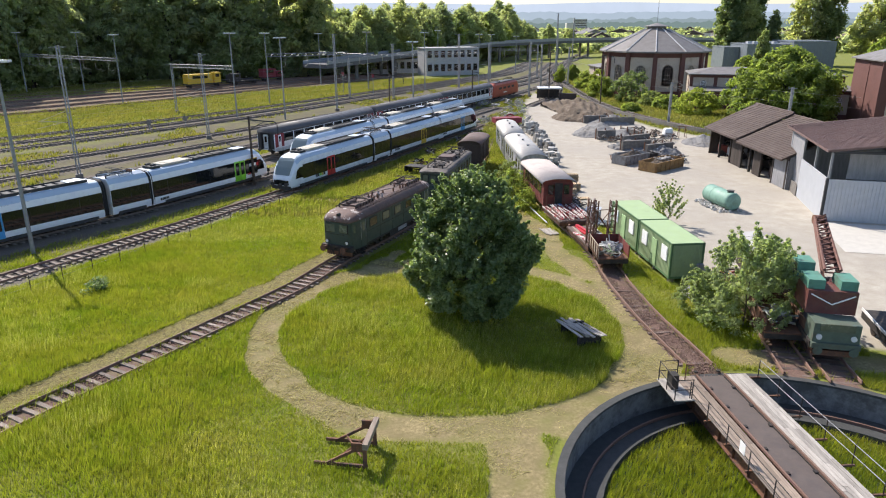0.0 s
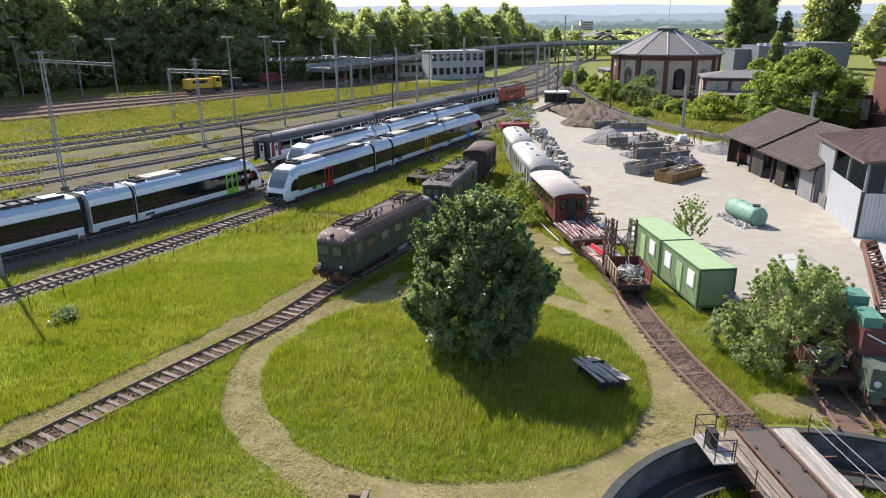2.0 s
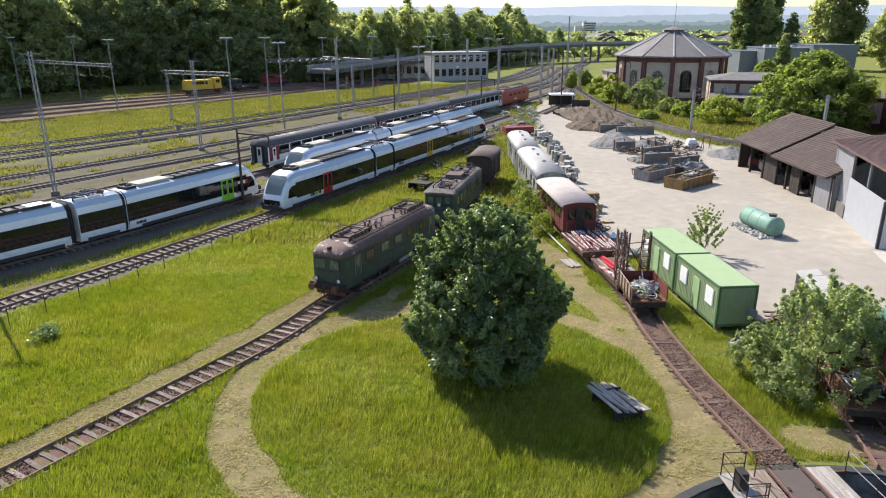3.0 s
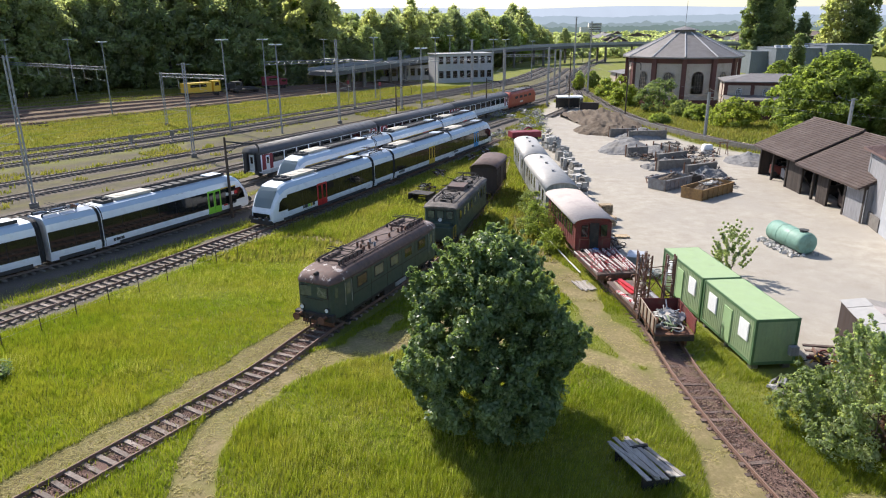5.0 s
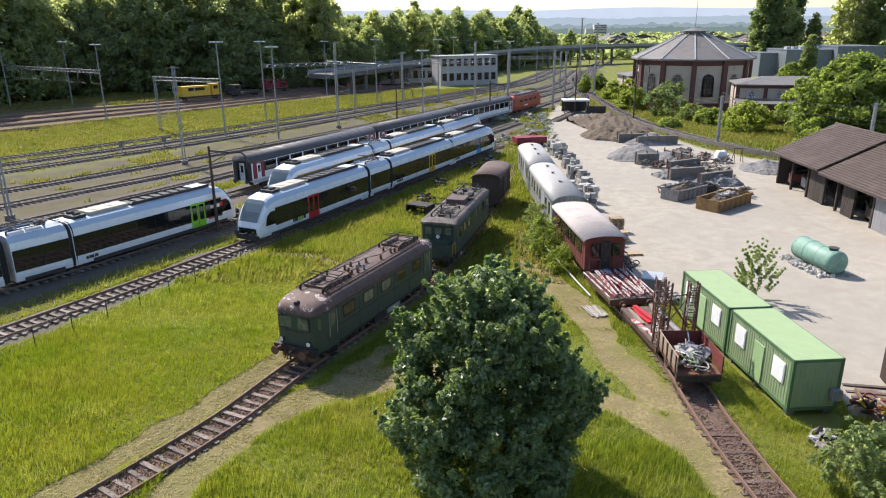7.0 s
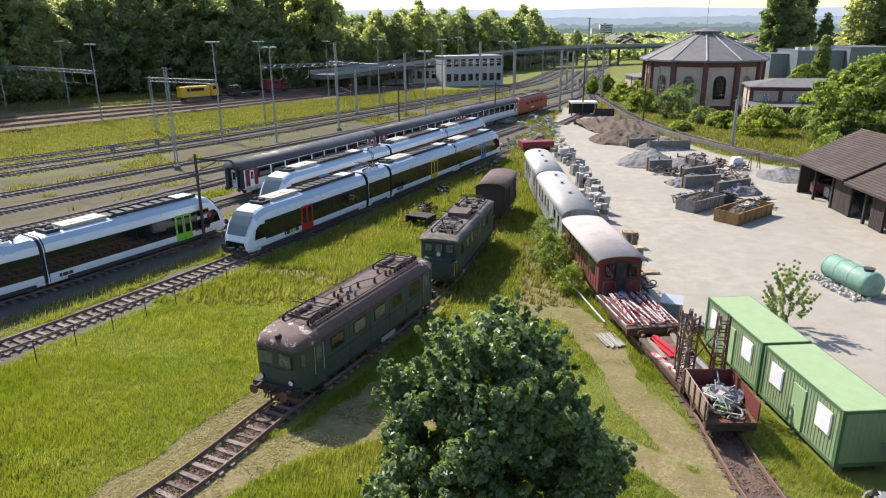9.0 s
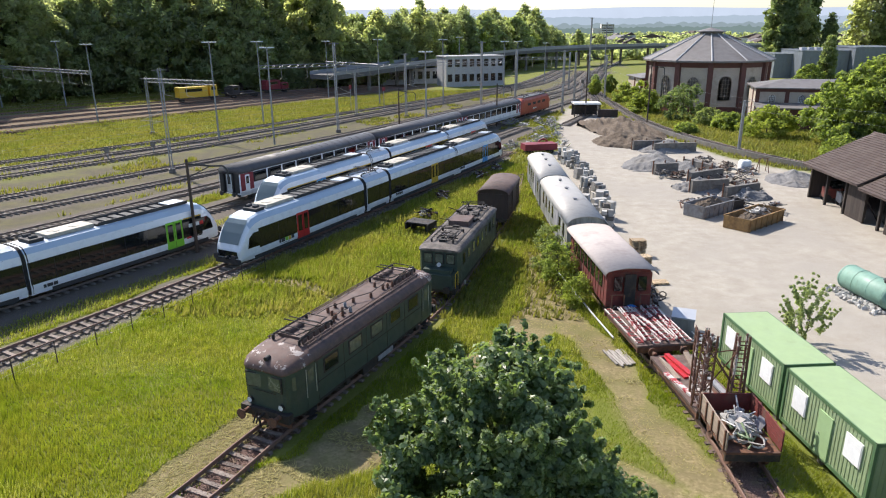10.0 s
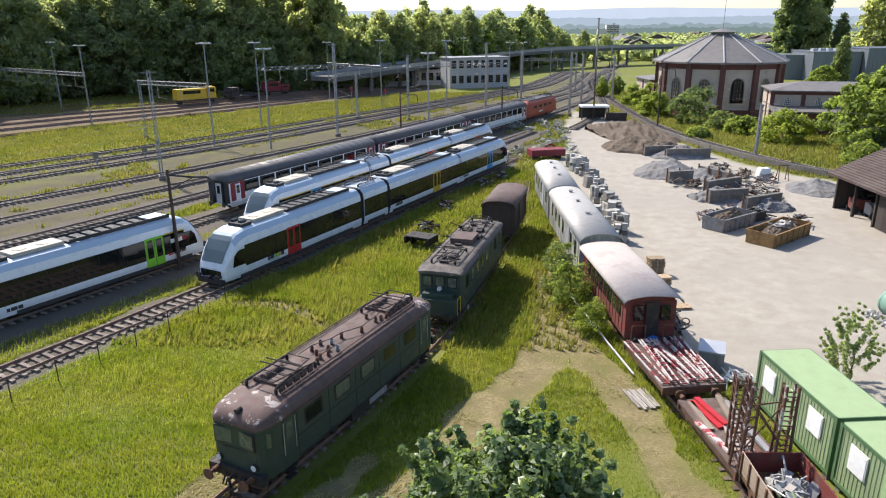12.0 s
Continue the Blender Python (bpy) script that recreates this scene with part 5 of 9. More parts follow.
m, _ = seated(LINES["right"], 59.2, 9.8, RAIL_Z)
rw = arched_wagon(m, 9.4, 1.36, 0.95, 3.15, 3.6, M_rust_red, M_pink_roof, "old_coach", "red wooden coach with faded pinkish roof", "old wagons", 8, 0.3)
for e, g in ((-0.02, -1), (9.42, 1)):
    for x in (-0.75, 0.75):
        bm = bmesh.new()
        box(bm, x, e, 2.5, 0.5, 0.08, 0.9)
        part("end_window", bm, M_glass, rw)
    bm = bmesh.new()
    box(bm, 0, e, 2.05, 0.7, 0.1, 2.1)
    part("end_door", bm, M_soot, rw)
    bm = bmesh.new()
    for s in (-1, 1):
        tube(bm, (s * 1.25, e + g * 0.55, 0.95), (s * 1.25, e + g * 0.55, 2.0), 0.03, 6)
        tube(bm, (s * 0.5, e + g * 0.55, 0.95), (s * 0.5, e + g * 0.55, 2.0), 0.03, 6)
        tube(bm, (s * 1.25, e + g * 0.55, 2.0), (s * 0.5, e + g * 0.55, 2.0), 0.03, 6)
    box(bm, 0, e + g * 0.32, 0.92, 2.6, 0.65, 0.08)
    part("end_platform", bm, M_rust, rw)

# ---- turntable ----
def ring_wall(bm, r0, r1, z0, z1, n=96):
    """An upright ring: outer r1, inner r0, between two heights."""
    rows = []
    for k in range(n):
        a = 2 * math.pi * k / n
        c, s = math.cos(a), math.sin(a)
        rows.append([(r0 * c, r0 * s, z0), (r1 * c, r1 * s, z0), (r1 * c, r1 * s, z1), (r0 * c, r0 * s, z1)])
    vr = [[bm.verts.new(p) for p in row] for row in rows]
    for a, b in zip(vr, vr[1:] + vr[:1]):
        for k in range(4):
            bm.faces.new((a[k], b[k], b[(k + 1) % 4], a[(k + 1) % 4]))


def turntable():
    pit = thing("turntable_pit", pose(PIT[0], PIT[1], 0), "round turntable pit with flaking pale wall and grassy floor", "turntable pit", "", "structure")
    R = PIT[2]
    bm = bmesh.new()
    ring_wall(bm, R, R + 0.25, -1.9, -0.02)
    part("pit_wall", tidy(bm), M_pitwall, pit)
    bm = bmesh.new()
    ring_wall(bm, R - 0.06, R + 0.32, -0.02, 0.10)
    part("coping", tidy(bm), M_pitdark, pit, "dark stone coping")
    bm = bmesh.new()
    ring_wall(bm, R - 1.5, R, -1.9, -1.35)
    part("ledge", tidy(bm), M_pitdark, pit)
    bm = bmesh.new()
    ring_wall(bm, R - 0.85, R - 0.78, -1.35, -1.2)
    part("ring_rail", tidy(bm), M_rail, pit)
    bm = bmesh.new()
    ring_wall(bm, R - 1.62, R - 1.5, -1.9, -1.3)
    part("kerb_ring", tidy(bm), M_pitdark, pit)
    bm = bmesh.new()
    bmesh.ops.create_circle(bm, cap_ends=True, segments=64, radius=R - 1.4)
    fl = part("pit_floor", bm, material("damp pit grass", (0.085, 0.115, 0.028), (0.045, 0.07, 0.018), 6, stain=(0.13, 0.13, 0.05), stain_scale=0.5, rough=0.95), pit)
    fl.location.z = -1.62
    m = Matrix.Translation((15.05, 18.2, 0)) @ Matrix.Rotation(math.atan2(0.98, 10.95), 4, "Z")
    t = thing("turntable_bridge", m, "turntable bridge with worn plank walkways and handrails", "turntable")
    L = 10.5
    for s in (-1, 1):
        bm = bmesh.new()
        box(bm, s * 1.15, 0, -0.55, 0.08, 2 * L - 0.6, 1.2)
        box(bm, s * 1.15, 0, 0.05, 0.36, 2 * L - 0.2, 0.05)
        box(bm, s * 1.15, 0, -1.12, 0.36, 2 * L - 0.6, 0.05)
        for k in range(16):
            box(bm, s * 1.22, -L + 0.9 + k * 1.36, -0.55, 0.16, 0.05, 1.1)
        part("girder", bm, M_rust, t)
        bm = bmesh.new()
        box(bm, s * 0.752, 0, 0.26, 0.08, 2 * L, 0.12)
        part("rail", bm, M_rail, t)
        bm = bmesh.new()
        box(bm, s * 0.66, 0, 0.22, 0.05, 2 * L - 0.4, 0.05)
        for k in range(13):
            box(bm, s * 0.6, -L + 1 + k * 1.7, 0.235, 0.16, 0.18, 0.07)
        part("clip_strip", bm, M_soot, t)
    bm = bmesh.new()
    box(bm, 0, 0, 0.16, 1.24, 2 * L - 0.1, 0.08)
    part("deck_plate", bm, M_deckplate, t, "worn brown deck plate")
    bm = bmesh.new()
    for k in range(12):
        box(bm, 0, -L + 0.8 + k * 1.9, -0.5, 2.3, 0.14, 0.9)
    part("cross_beams", bm, M_rust, t)
    # lengthwise planks: brown on one side, silver on the other
    rr = random.Random(3)
    for x0, n, mat in ((-1.0, 5, M_plank_warm), (0.98, 5, M_plank)):
        first = None
        for row in range(n):
            x = x0 + (row * 0.205) * (-1 if x0 < 0 else 1)
            y = -L + rr.uniform(0, 1.5)
            while y < L - 0.3:
                ln = min(rr.uniform(3.2, 4.6), L - y)
                bm = boxes((0, 0, 0, 0.19, ln - 0.02, 0.05))
                o = part("plank", bm, mat, t)
                o.matrix_basis = pose(x, y + ln / 2, 0.22 + rr.uniform(-.006, .006), 0, rr.uniform(-1, 1), rr.uniform(-.2, .2))
                y += ln
    for s, x in ((-1, 2.05), (1, 2.45)):
        for k in range(12):
            part("bracket", boxes((s * (x + 0.95) / 2, -L + 0.3 + k * 1.86, 0.12, x - 0.7, 0.08, 0.08)), M_rust, t)
    for s, x in ((-1, 2.05), (1, 2.45)):
        ys = [-L + 0.3 + k * 1.86 for k in range(11 if s < 0 else 12)]
        for y in ys:
            bm = bmesh.new()
            tube(bm, (s * x, y, 0.0), (s * x, y, 1.12), 0.026, 6)
            part("handrail_post", bm, M_soot, t)
        for z in (0.6, 1.1):
            bm = bmesh.new()
            tube(bm, (s * x, ys[0], z), (s * x, ys[-1], z), 0.02, 6)
            part("handrail", bm, M_greyboard if s > 0 else M_soot, t)
        for y, c in ((3.4 if s < 0 else 0.2, M_white_plain), ):
            bm = bmesh.new()
            box(bm, s * (x + 0.03), y, 0.85, 0.02, 0.42, 0.5)
            part("notice_plate", bm, c, t, "blank white notice plate")
    # control platform at the far end
    bm = bmesh.new()
    box(bm, -2.35, L - 1.2, 0.2, 1.1, 2.2, 0.06)
    part("control_platform", bm, M_plank, t, "silvery plank control platform")
    for x, y in ((-2.85, L - 2.2), (-2.85, L - 1.2), (-2.85, L - 0.2), (-1.9, L - 0.2), (-2.0, L - 2.2)):
        part("platform_post", tubes([((x, y, 0.2), (x, y, 1.3))], 0.028), M_soot, t)
    for z in (0.75, 1.28):
        for p, q in (((-2.0, L - 2.2), (-2.85, L - 2.2)), ((-2.85, L - 2.2), (-2.85, L - 0.2)), ((-2.85, L - 0.2), (-1.9, L - 0.2))):
            part("platform_rail", tubes([((*p, z), (*q, z))], 0.022), M_soot, t)
    bm = bmesh.new()
    box(bm, -2.45, L - 1.0, 0.6, 0.35, 0.5, 0.8)
    part("control_box", rounded(bm, 0.03), M_soot, t)
    bm = bmesh.new()
    tube(bm, (-1.6, L - 0.5, 0.3), (-1.6, L - 0.5, 1.2), 0.03, 8)
    tube(bm, (-1.6, L - 0.5, 1.2), (-1.35, L - 0.8, 1.3), 0.03, 8)
    part("locking_lever", bm, M_rust, t)
    bm = bmesh.new()
    box(bm, 0, 0, -1.2, 1.6, 1.6, 0.9)
    part("centre_pivot", bm, M_concrete, t)


turntable()


# ---- green containers ----
def container(m, layout, label):
    t = thing("site_container", m, label, "container", "green containers")
    L, W, H = 6.0, 2.44, 2.6
    bm = bmesh.new()
    box(bm, 0, L / 2, H / 2, W - 0.08, L - 0.08, H - 0.08)
    part("body", bm, M_cont, t)
    bm = bmesh.new()
    box(bm, 0, L / 2, H - 0.01, W - 0.1, L - 0.1, 0.06)
    part("roof", bm, M_cont_roof, t, "pale green flat roof")
    bm = bmesh.new()
    for x in (-W / 2 + 0.06, W / 2 - 0.06):
        for y in (0.06, L - 0.06):
            box(bm, x, y, H / 2, 0.14, 0.14, H)
        box(bm, x, L / 2, H - 0.06, 0.12, L, 0.15)
        box(bm, x, L / 2, 0.07, 0.12, L, 0.16)
    for y in (0.06, L - 0.06):
        box(bm, 0, y, H - 0.06, W, 0.12, 0.15)
        box(bm, 0, y, 0.07, W, 0.12, 0.16)
    part("frame", bm, M_cont_dark, t, "darker green steel frame")
    bm = bmesh.new()
    for k in range(26):
        y = 0.25 + k * (L - 0.5) / 25
        for s in (-1, 1):
            box(bm, s * (W / 2 - 0.035), y, H / 2, 0.03, 0.05, H - 0.3)
    for k in range(10):
        x = -1.0 + k * 2.0 / 9
        box(bm, x, 0.035, H / 2, 0.05, 0.03, H - 0.3)
        box(bm, x, L - 0.035, H / 2, 0.05, 0.03, H - 0.3)
    part("wall_ribs", bm, M_cont, t)
    for kind, y in layout:
        bm = bmesh.new()
        if kind == "window":
            box(bm, -W / 2 + 0.0, y, 1.62, 0.05, 1.0, 1.05)
            f = part("window_frame", bm, M_white_plain, t)
            for k in range(12):
                bm = bmesh.new()
                box(bm, -W / 2 - 0.032, y, 1.15 + k * 0.08, 0.02, 0.9, 0.065, Matrix.Rotation(0.2, 3, "Y"))
                part("shutter_slat", bm, M_shutter, f)
        else:
            box(bm, -W / 2 + 0.0, y, 1.1, 0.06, 0.9, 2.0)
            f = part("door", bm, material("pale green door paint", (0.36, 0.52, 0.26), (0.31, 0.45, 0.225), 3, rough=0.5, bump=0.03), t, "pale green door")
            bm = bmesh.new()
            tube(bm, (-W / 2 - 0.06, y + 0.34, 1.1), (-W / 2 - 0.06, y + 0.22, 1.1), 0.015, 6)
            part("door_handle", bm, M_steel, f)
    bm = bmesh.new()
    for x in (-0.9, 0.9):
        for y in (0.3, L / 2, L - 0.3):
            box(bm, x, y, -0.18, 0.4, 0.3, 0.36)
    part("support_block", bm, M_concrete, t)
    return t


c1 = container(pose(17.4, 42.45, 0.35, 0, 0, 6), (("window", 1.1), ("door", 2.9), ("window", 4.75)), "light green site container with white shuttered windows")
c2 = container(pose(16.74, 48.65, 0.35, 0, 0, 6), (("window", 1.3), ("door", 3.1), ("window", 4.9)), "light green site container in line behind another")
bm = bmesh.new()
box(bm, 0.95, -0.18, 0.85, 0.45, 0.28, 0.5)
part("meter_box", rounded(bm, 0.03), M_greyboard, c1, "pale grey box on the end wall")


# ---- flat wagons with ladders and scrap ----
def flat_wagon(m, L, w, z, label):
    t = thing("flat_wagon", m, label, "railway wagon", "old wagons")
    bm = bmesh.new()
    box(bm, 0, L / 2, z, 2 * w, L, 0.12)
    part("deck", bm, M_wagon_deck, t)
    bm = bmesh.new()
    for s in (-1, 1):
        box(bm, s * (w - 0.15), L / 2, z - 0.2, 0.12, L, 0.26)
    for y in (0.06, L - 0.06):
        box(bm, 0, y, z - 0.2, 2 * w, 0.12, 0.3)
    part("frame", bm, M_rust, t)
    wheel_pair(t, L * 0.22, 0.42, M_rust)
    wheel_pair(t, L * 0.78, 0.42, M_rust)
    for y, d in ((0, -1), (L, 1)):
        buffers(t, y, d * 0.6, M_rust, 0.8)
    return t


def ladder(m, L, w=0.42, mat=None, depth=0.42):
    """A lattice ladder section with two chords and rungs, lying or standing."""
    t = thing("lattice_ladder", m, "red and white flaking lattice ladder section", "ladder", "lattice ladders")
    for x in (-w / 2, w / 2):
        bm = bmesh.new()
        box(bm, x, L / 2, 0.04, 0.07, L, 0.07)
        part("chord", bm, mat or M_ladder, t)
    n = int(L / 0.42)
    rung = part("rung", boxes((0, 0, 0, w, 0.06, 0.04)), mat or M_red_dirty, t)
    rung.matrix_basis = pose(0, 0.05, 0.04)
    for k in range(1, n + 1):
        again(rung, 0, 0.05 + (L - 0.1) * k / n, 0.04)
    return t


def gantry(m, h):
    """A standing lattice tower of the old signal gantry."""
    t = thing("lattice_post", m, "rusty standing lattice post of ladder sections", "lattice post", "lattice posts")
    for x in (-0.28, 0.28):
        for y in (-0.22, 0.22):
            bm = bmesh.new()
            tube(bm, (x, y, 0), (x * 0.8, y * 0.8, h), 0.06, 6)
            part("upright", bm, M_post_paint if x * y > 0 else M_rust, t)
    n = int(h / 0.42)
    rung = part("rung", tubes([((-0.26, 0, 0), (0.26, 0, 0))], 0.03, 5), M_rust, t)
    brace = part("brace", tubes([((0, -0.2, 0), (0, 0.2, 0.42))], 0.026, 5), M_post_paint, t)
    for k in range(n):
        z = 0.15 + k * 0.42
        for y in (-0.2, 0.2):
            o = again(rung, 0, y, z) if k or y > 0 else rung
            o.matrix_basis = pose(0, y, z)
        o = again(brace, -0.25, 0, z) if k else brace
        o.matrix_basis = pose(-0.25, 0, z)
        again(brace, 0.25, 0, z, 0, 0, 180)
    return t


m, _ = seated(LINES["right"], 53.9, 5.2, RAIL_Z)
flat_wagon(m, 5.1, 1.6, 0.95, "low flat wagon loaded with red and white ladders")
rr = random.Random(12)
for k in range(7):
    x = -1.35 + k * 0.45
    ladder(m @ pose(x, 0.1 + rr.uniform(0, .3), 1.05 + 0.09 * (k % 2), 0, 0, rr.uniform(-4, 4)), 4.7, 0.36)
for k in range(3):
    ladder(m @ pose(-0.95 + 0.9 * k, 0.15, 1.24, 0, 0, rr.uniform(-6, 6)), 4.6, 0.30)
m2, _ = seated(LINES["right"], 47.7, 5.6, RAIL_Z)
flat_wagon(m2, 5.5, 1.15, 0.70, "low rusty trolley with planks and red steel parts")
for k, (x, y, mat) in enumerate(((-0.3, 2.9, M_red), (0.0, 0.9, M_plank), (0.4, 0.5, M_rust), (0.7, 2.6, M_plank), (-0.8, 2.8, M_plank_warm), (-0.02, 3.0, M_red), (-0.5, 0.8, M_plank), (0.3, 3.1, M_plank_warm), (-0.75, 1.2, M_white_red), (0.72, 0.9, M_greyboard))):
    bm = boxes((0, 1.2, 0, 0.26, 2.3, 0.1))
    o = link("beam", bm, mat)
    o.matrix_basis = m2 @ pose(x, y, 0.82 + 0.1 * (k % 2), 0, 0, rr.uniform(-12, 12))
    tagged(o, "loose painted beam lying on the trolley", "beam", "loose beams")
for x, y, z, h in ((-0.85, 0.35, 0.76, 3.5), (-0.55, 1.3, 0.76, 3.4), (0.75, 0.35, 0.76, 3.5)):
    gantry(m2 @ pose(x, y, z, rr.uniform(-3, 3), rr.uniform(-5, 5), rr.uniform(-15, 15)), h)
bm = bmesh.new()
for p, q in (((-0.8, 0.3, 1.6), (0.75, 0.35, 3.7)), ((-0.55, 1.3, 3.8), (0.75, 0.35, 1.6)), ((0.75, 0.35, 1.6), (-0.8, 0.3, 3.7)), ((-0.8, 0.3, 3.5), (0.75, 0.35, 3.6))):
    tube(bm, p, q, 0.03, 6)
o = link("tie_rods", bm, M_rust)
o.matrix_basis = m2 @ Matrix.Identity(4)
tagged(o, "rusty tie rods between the lattice posts", "rods")


def gondola(m, L, w, h, label, mat_side, mat_in):
    t = thing("open_wagon", m, label, "railway wagon", "old wagons")
    bm = bmesh.new()
    box(bm, 0, L / 2, 0.85, 2 * w, L, 0.12)
    part("floor", bm, M_rust, t)
    for s, mat in ((-1, mat_side), (1, mat_in)):
        for k in range(3):
            bm = bmesh.new()
            box(bm, s * w, L / 2, 1.0 + (k + 0.5) * h / 3, 0.06, L, h / 3 - 0.012)
            part("side_board", bm, mat, t)
        bm = bmesh.new()
        for k in range(5):
            box(bm, s * (w + 0.05), 0.15 + k * (L - 0.3) / 4, 0.95 + h / 2, 0.07, 0.09, h + 0.1)
        part("stanchion", bm, M_rust, t)
    bm = bmesh.new()
    box(bm, 0, L, 0.95 + h / 2, 2 * w, 0.06, h)
    part("end_board", bm, mat_in, t)
    bm = bmesh.new()
    for s in (-1, 1):
        box(bm, s * (w - 0.2), L / 2, 0.66, 0.12, L, 0.26)
    box(bm, 0, 0.05, 0.66, 2 * w, 0.12, 0.3)
    box(bm, 0, L - 0.05, 0.66, 2 * w, 0.12, 0.3)
    part("frame", bm, M_soot, t)
    wheel_pair(t, L * 0.2, 0.4, M_rust)
    wheel_pair(t, L * 0.8, 0.4, M_rust)
    return t


def scrap_heap(m, sx, sy, h, n, seed, label, mats):
    """A pile of small odd pieces: plates, rods, blocks and rings."""
    t = thing("scrap_pile", m, label, "scrap", "scrap piles")
    r = random.Random(seed)
    for k in range(n):
        x, y = r.gauss(0, 0.38) * sx, r.gauss(0, 0.38) * sy
        x, y = max(-sx, min(sx, x)), max(-sy, min(sy, y))
        z = h * (1 - 0.8 * (abs(x / sx) + abs(y / sy)) / 2) * r.uniform(0.25, 1)
        bm = bmesh.new()
        c = r.random()
        if c < 0.45:
            box(bm, 0, 0, 0, r.uniform(.1, .5), r.uniform(.15, .7), r.uniform(.03, .2))
        elif c < 0.75:
            tube(bm, (0, -r.uniform(.3, .8), 0), (0, r.uniform(.3, .8), 0), r.uniform(.025, .07), 7)
        else:
            q = r.uniform(.15, .35)
            loft(bm, [[((q + .05 * math.cos(b)) * math.cos(a), (q + .05 * math.cos(b)) * math.sin(a), .05 * math.sin(b)) for b in (0, 1.57, 3.14, 4.71)] for a in (6.2832 * j / 10 for j in range(11))], False)
            bmesh.ops.remove_doubles(bm, verts=bm.verts[:], dist=0.002)
        o = part("scrap_piece", bm, r.choice(mats), t)
        o.matrix_basis = pose(x, y, z + 0.08, r.uniform(-35, 35), r.uniform(-35, 35), r.uniform(0, 360))
    return t


m3, _ = seated(LINES["right"], 44.2, 3.3, RAIL_Z)
gondola(m3, 3.2, 1.1, 0.85, "rusty open wagon half full of pale scrap", M_plank_warm, M_rust_red)
scrap_heap(m3 @ pose(0.1, 1.5, 0.9), 0.85, 1.2, 0.75, 60, 21, "pale mixed scrap heaped in the open wagon", [M_scrap, M_scrap, M_white_plain, M_greyboard, M_plank, M_cont])
ms, _ = seated(STUB_A, 31.6, 4.2, RAIL_Z)
gondola(ms, 4.2, 1.05, 0.7, "rusty open wagon with scrap beside the bush", M_rust, M_rust)
scrap_heap(ms @ pose(0, 1.6, 0.9), 0.8, 1.3, 0.7, 55, 22, "old wheels and white rails piled in the wagon", [M_scrap, M_rust, M_white_plain, M_soot, M_greyboard])


# ---- road-rail crane on the stub track ----
def crane():
    m, _ = seated(STUB_B, 29.8, 7.5, RAIL_Z)
    t = thing("rail_crane", m, "old rail crane in faded green and oxide red", "crane")
    bm = bmesh.new()
    box(bm, 0, 3.6, 0.95, 2.5, 7.0, 0.35)
    part("chassis", rounded(bm, 0.04), M_soot, t)
    bm = bmesh.new()
    box(bm, 0, 0.75, 1.65, 2.3, 1.4, 1.1)
    front = part("front_hood", rounded(bm, 0.12, 2), M_truck_green, t, "pale grey green front hood")
    bm = bmesh.new()
    box(bm, 0, 0.02, 2.0, 1.7, 0.05, 0.4)
    part("windscreen", bm, M_dirty_glass, front)
    for s in (-1, 1):
        bm = bmesh.new()
        tube(bm, (s * 0.85, 0.06, 1.45), (s * 0.85, -0.03, 1.45), 0.15, 14)
        part("headlight", bm, M_lamp_white, front)
    bm = bmesh.new()
    box(bm, 0, 0.0, 1.0, 2.4, 0.3, 0.3)
    part("bumper", rounded(bm, 0.04), M_truck_green, t)
    bm = bmesh.new()
    box(bm, 0, 2.7, 2.85, 2.5, 2.4, 1.3)
    up = part("counterweight", rounded(bm, 0.06), M_crane_red, t, "oxide red counterweight housing")
    bm = bmesh.new()
    for s in (-1, 1):
        tube(bm, (s * 1.1, 1.48, 3.3), (0, 1.48, 2.75), 0.04, 6)
    part("chevron", bm, M_white_plain, up, "white chevron bars")
    for s in (-1, 1):
        bm = bmesh.new()
        box(bm, s * 0.82, 2.5, 3.75, 0.85, 1.5, 0.55)
        part("engine_cover", rounded(bm, 0.06), M_crane_green, t, "sea green engine cover")
    bm = bmesh.new()
    box(bm, -0.85, 4.4, 3.5, 0.9, 1.3, 1.7)
    cab = part("cab", rounded(bm, 0.06), M_crane_green, t)
    bm = bmesh.new()
    box(bm, -1.31, 4.4, 3.85, 0.04, 1.0, 0.7)
    box(bm, -0.85, 5.06, 3.85, 0.7, 0.04, 0.7)
    part("cab_window", bm, M_dirty_glass, cab)
    bm = bmesh.new()
    tip = Vector((0.95, 8.6, 5.5))
    base = Vector((0.35, 3.2, 3.6))
    for s in (-1, 1):
        for dz, rad in ((0.0, 0.1), (0.55, 0.09)):
            tube(bm, base + Vector((s * 0.42, 0, dz)), tip + Vector((s * 0.28, 0, dz * 0.5)), rad, 6)
    n = 12
    for k in range(n):
        p, q = base.lerp(tip, k / n), base.lerp(tip, (k + 1) / n)
        w = 0.42 - 0.14 * k / n
        for s in (-1, 1):
            tube(bm, p + Vector((s * w, 0, 0)), q + Vector((s * w, 0, 0.5 - 0.25 * k / n)), 0.045, 5)
        tube(bm, p + Vector((-w, 0, 0.5)), q + Vector((w, 0, 0.45)), 0.05, 5)
        box(bm, *(p + Vector((0, 0, 0.4))), 2 * w, 0.16, 0.05)
    box(bm, *(0.6 * base + 0.4 * tip + Vector((0, 0, 0.3))), 0.55, 2.6, 0.06, Matrix.Rotation(0.34, 3, "X"))
    part("jib", bm, M_jib, t, "rusty red brown lattice jib")
    bm = bmesh.new()
    tube(bm, (0.6, 8.65, 5.6), (1.3, 8.65, 5.6), 0.28, 14)
    part("jib_pulley", bm, M_rust, t)
    for y in (1.6, 5.8):
        wheel_pair(t, y, 0.5)
    buffers(t, 0.1, -0.5, M_truck_green, 0.75)
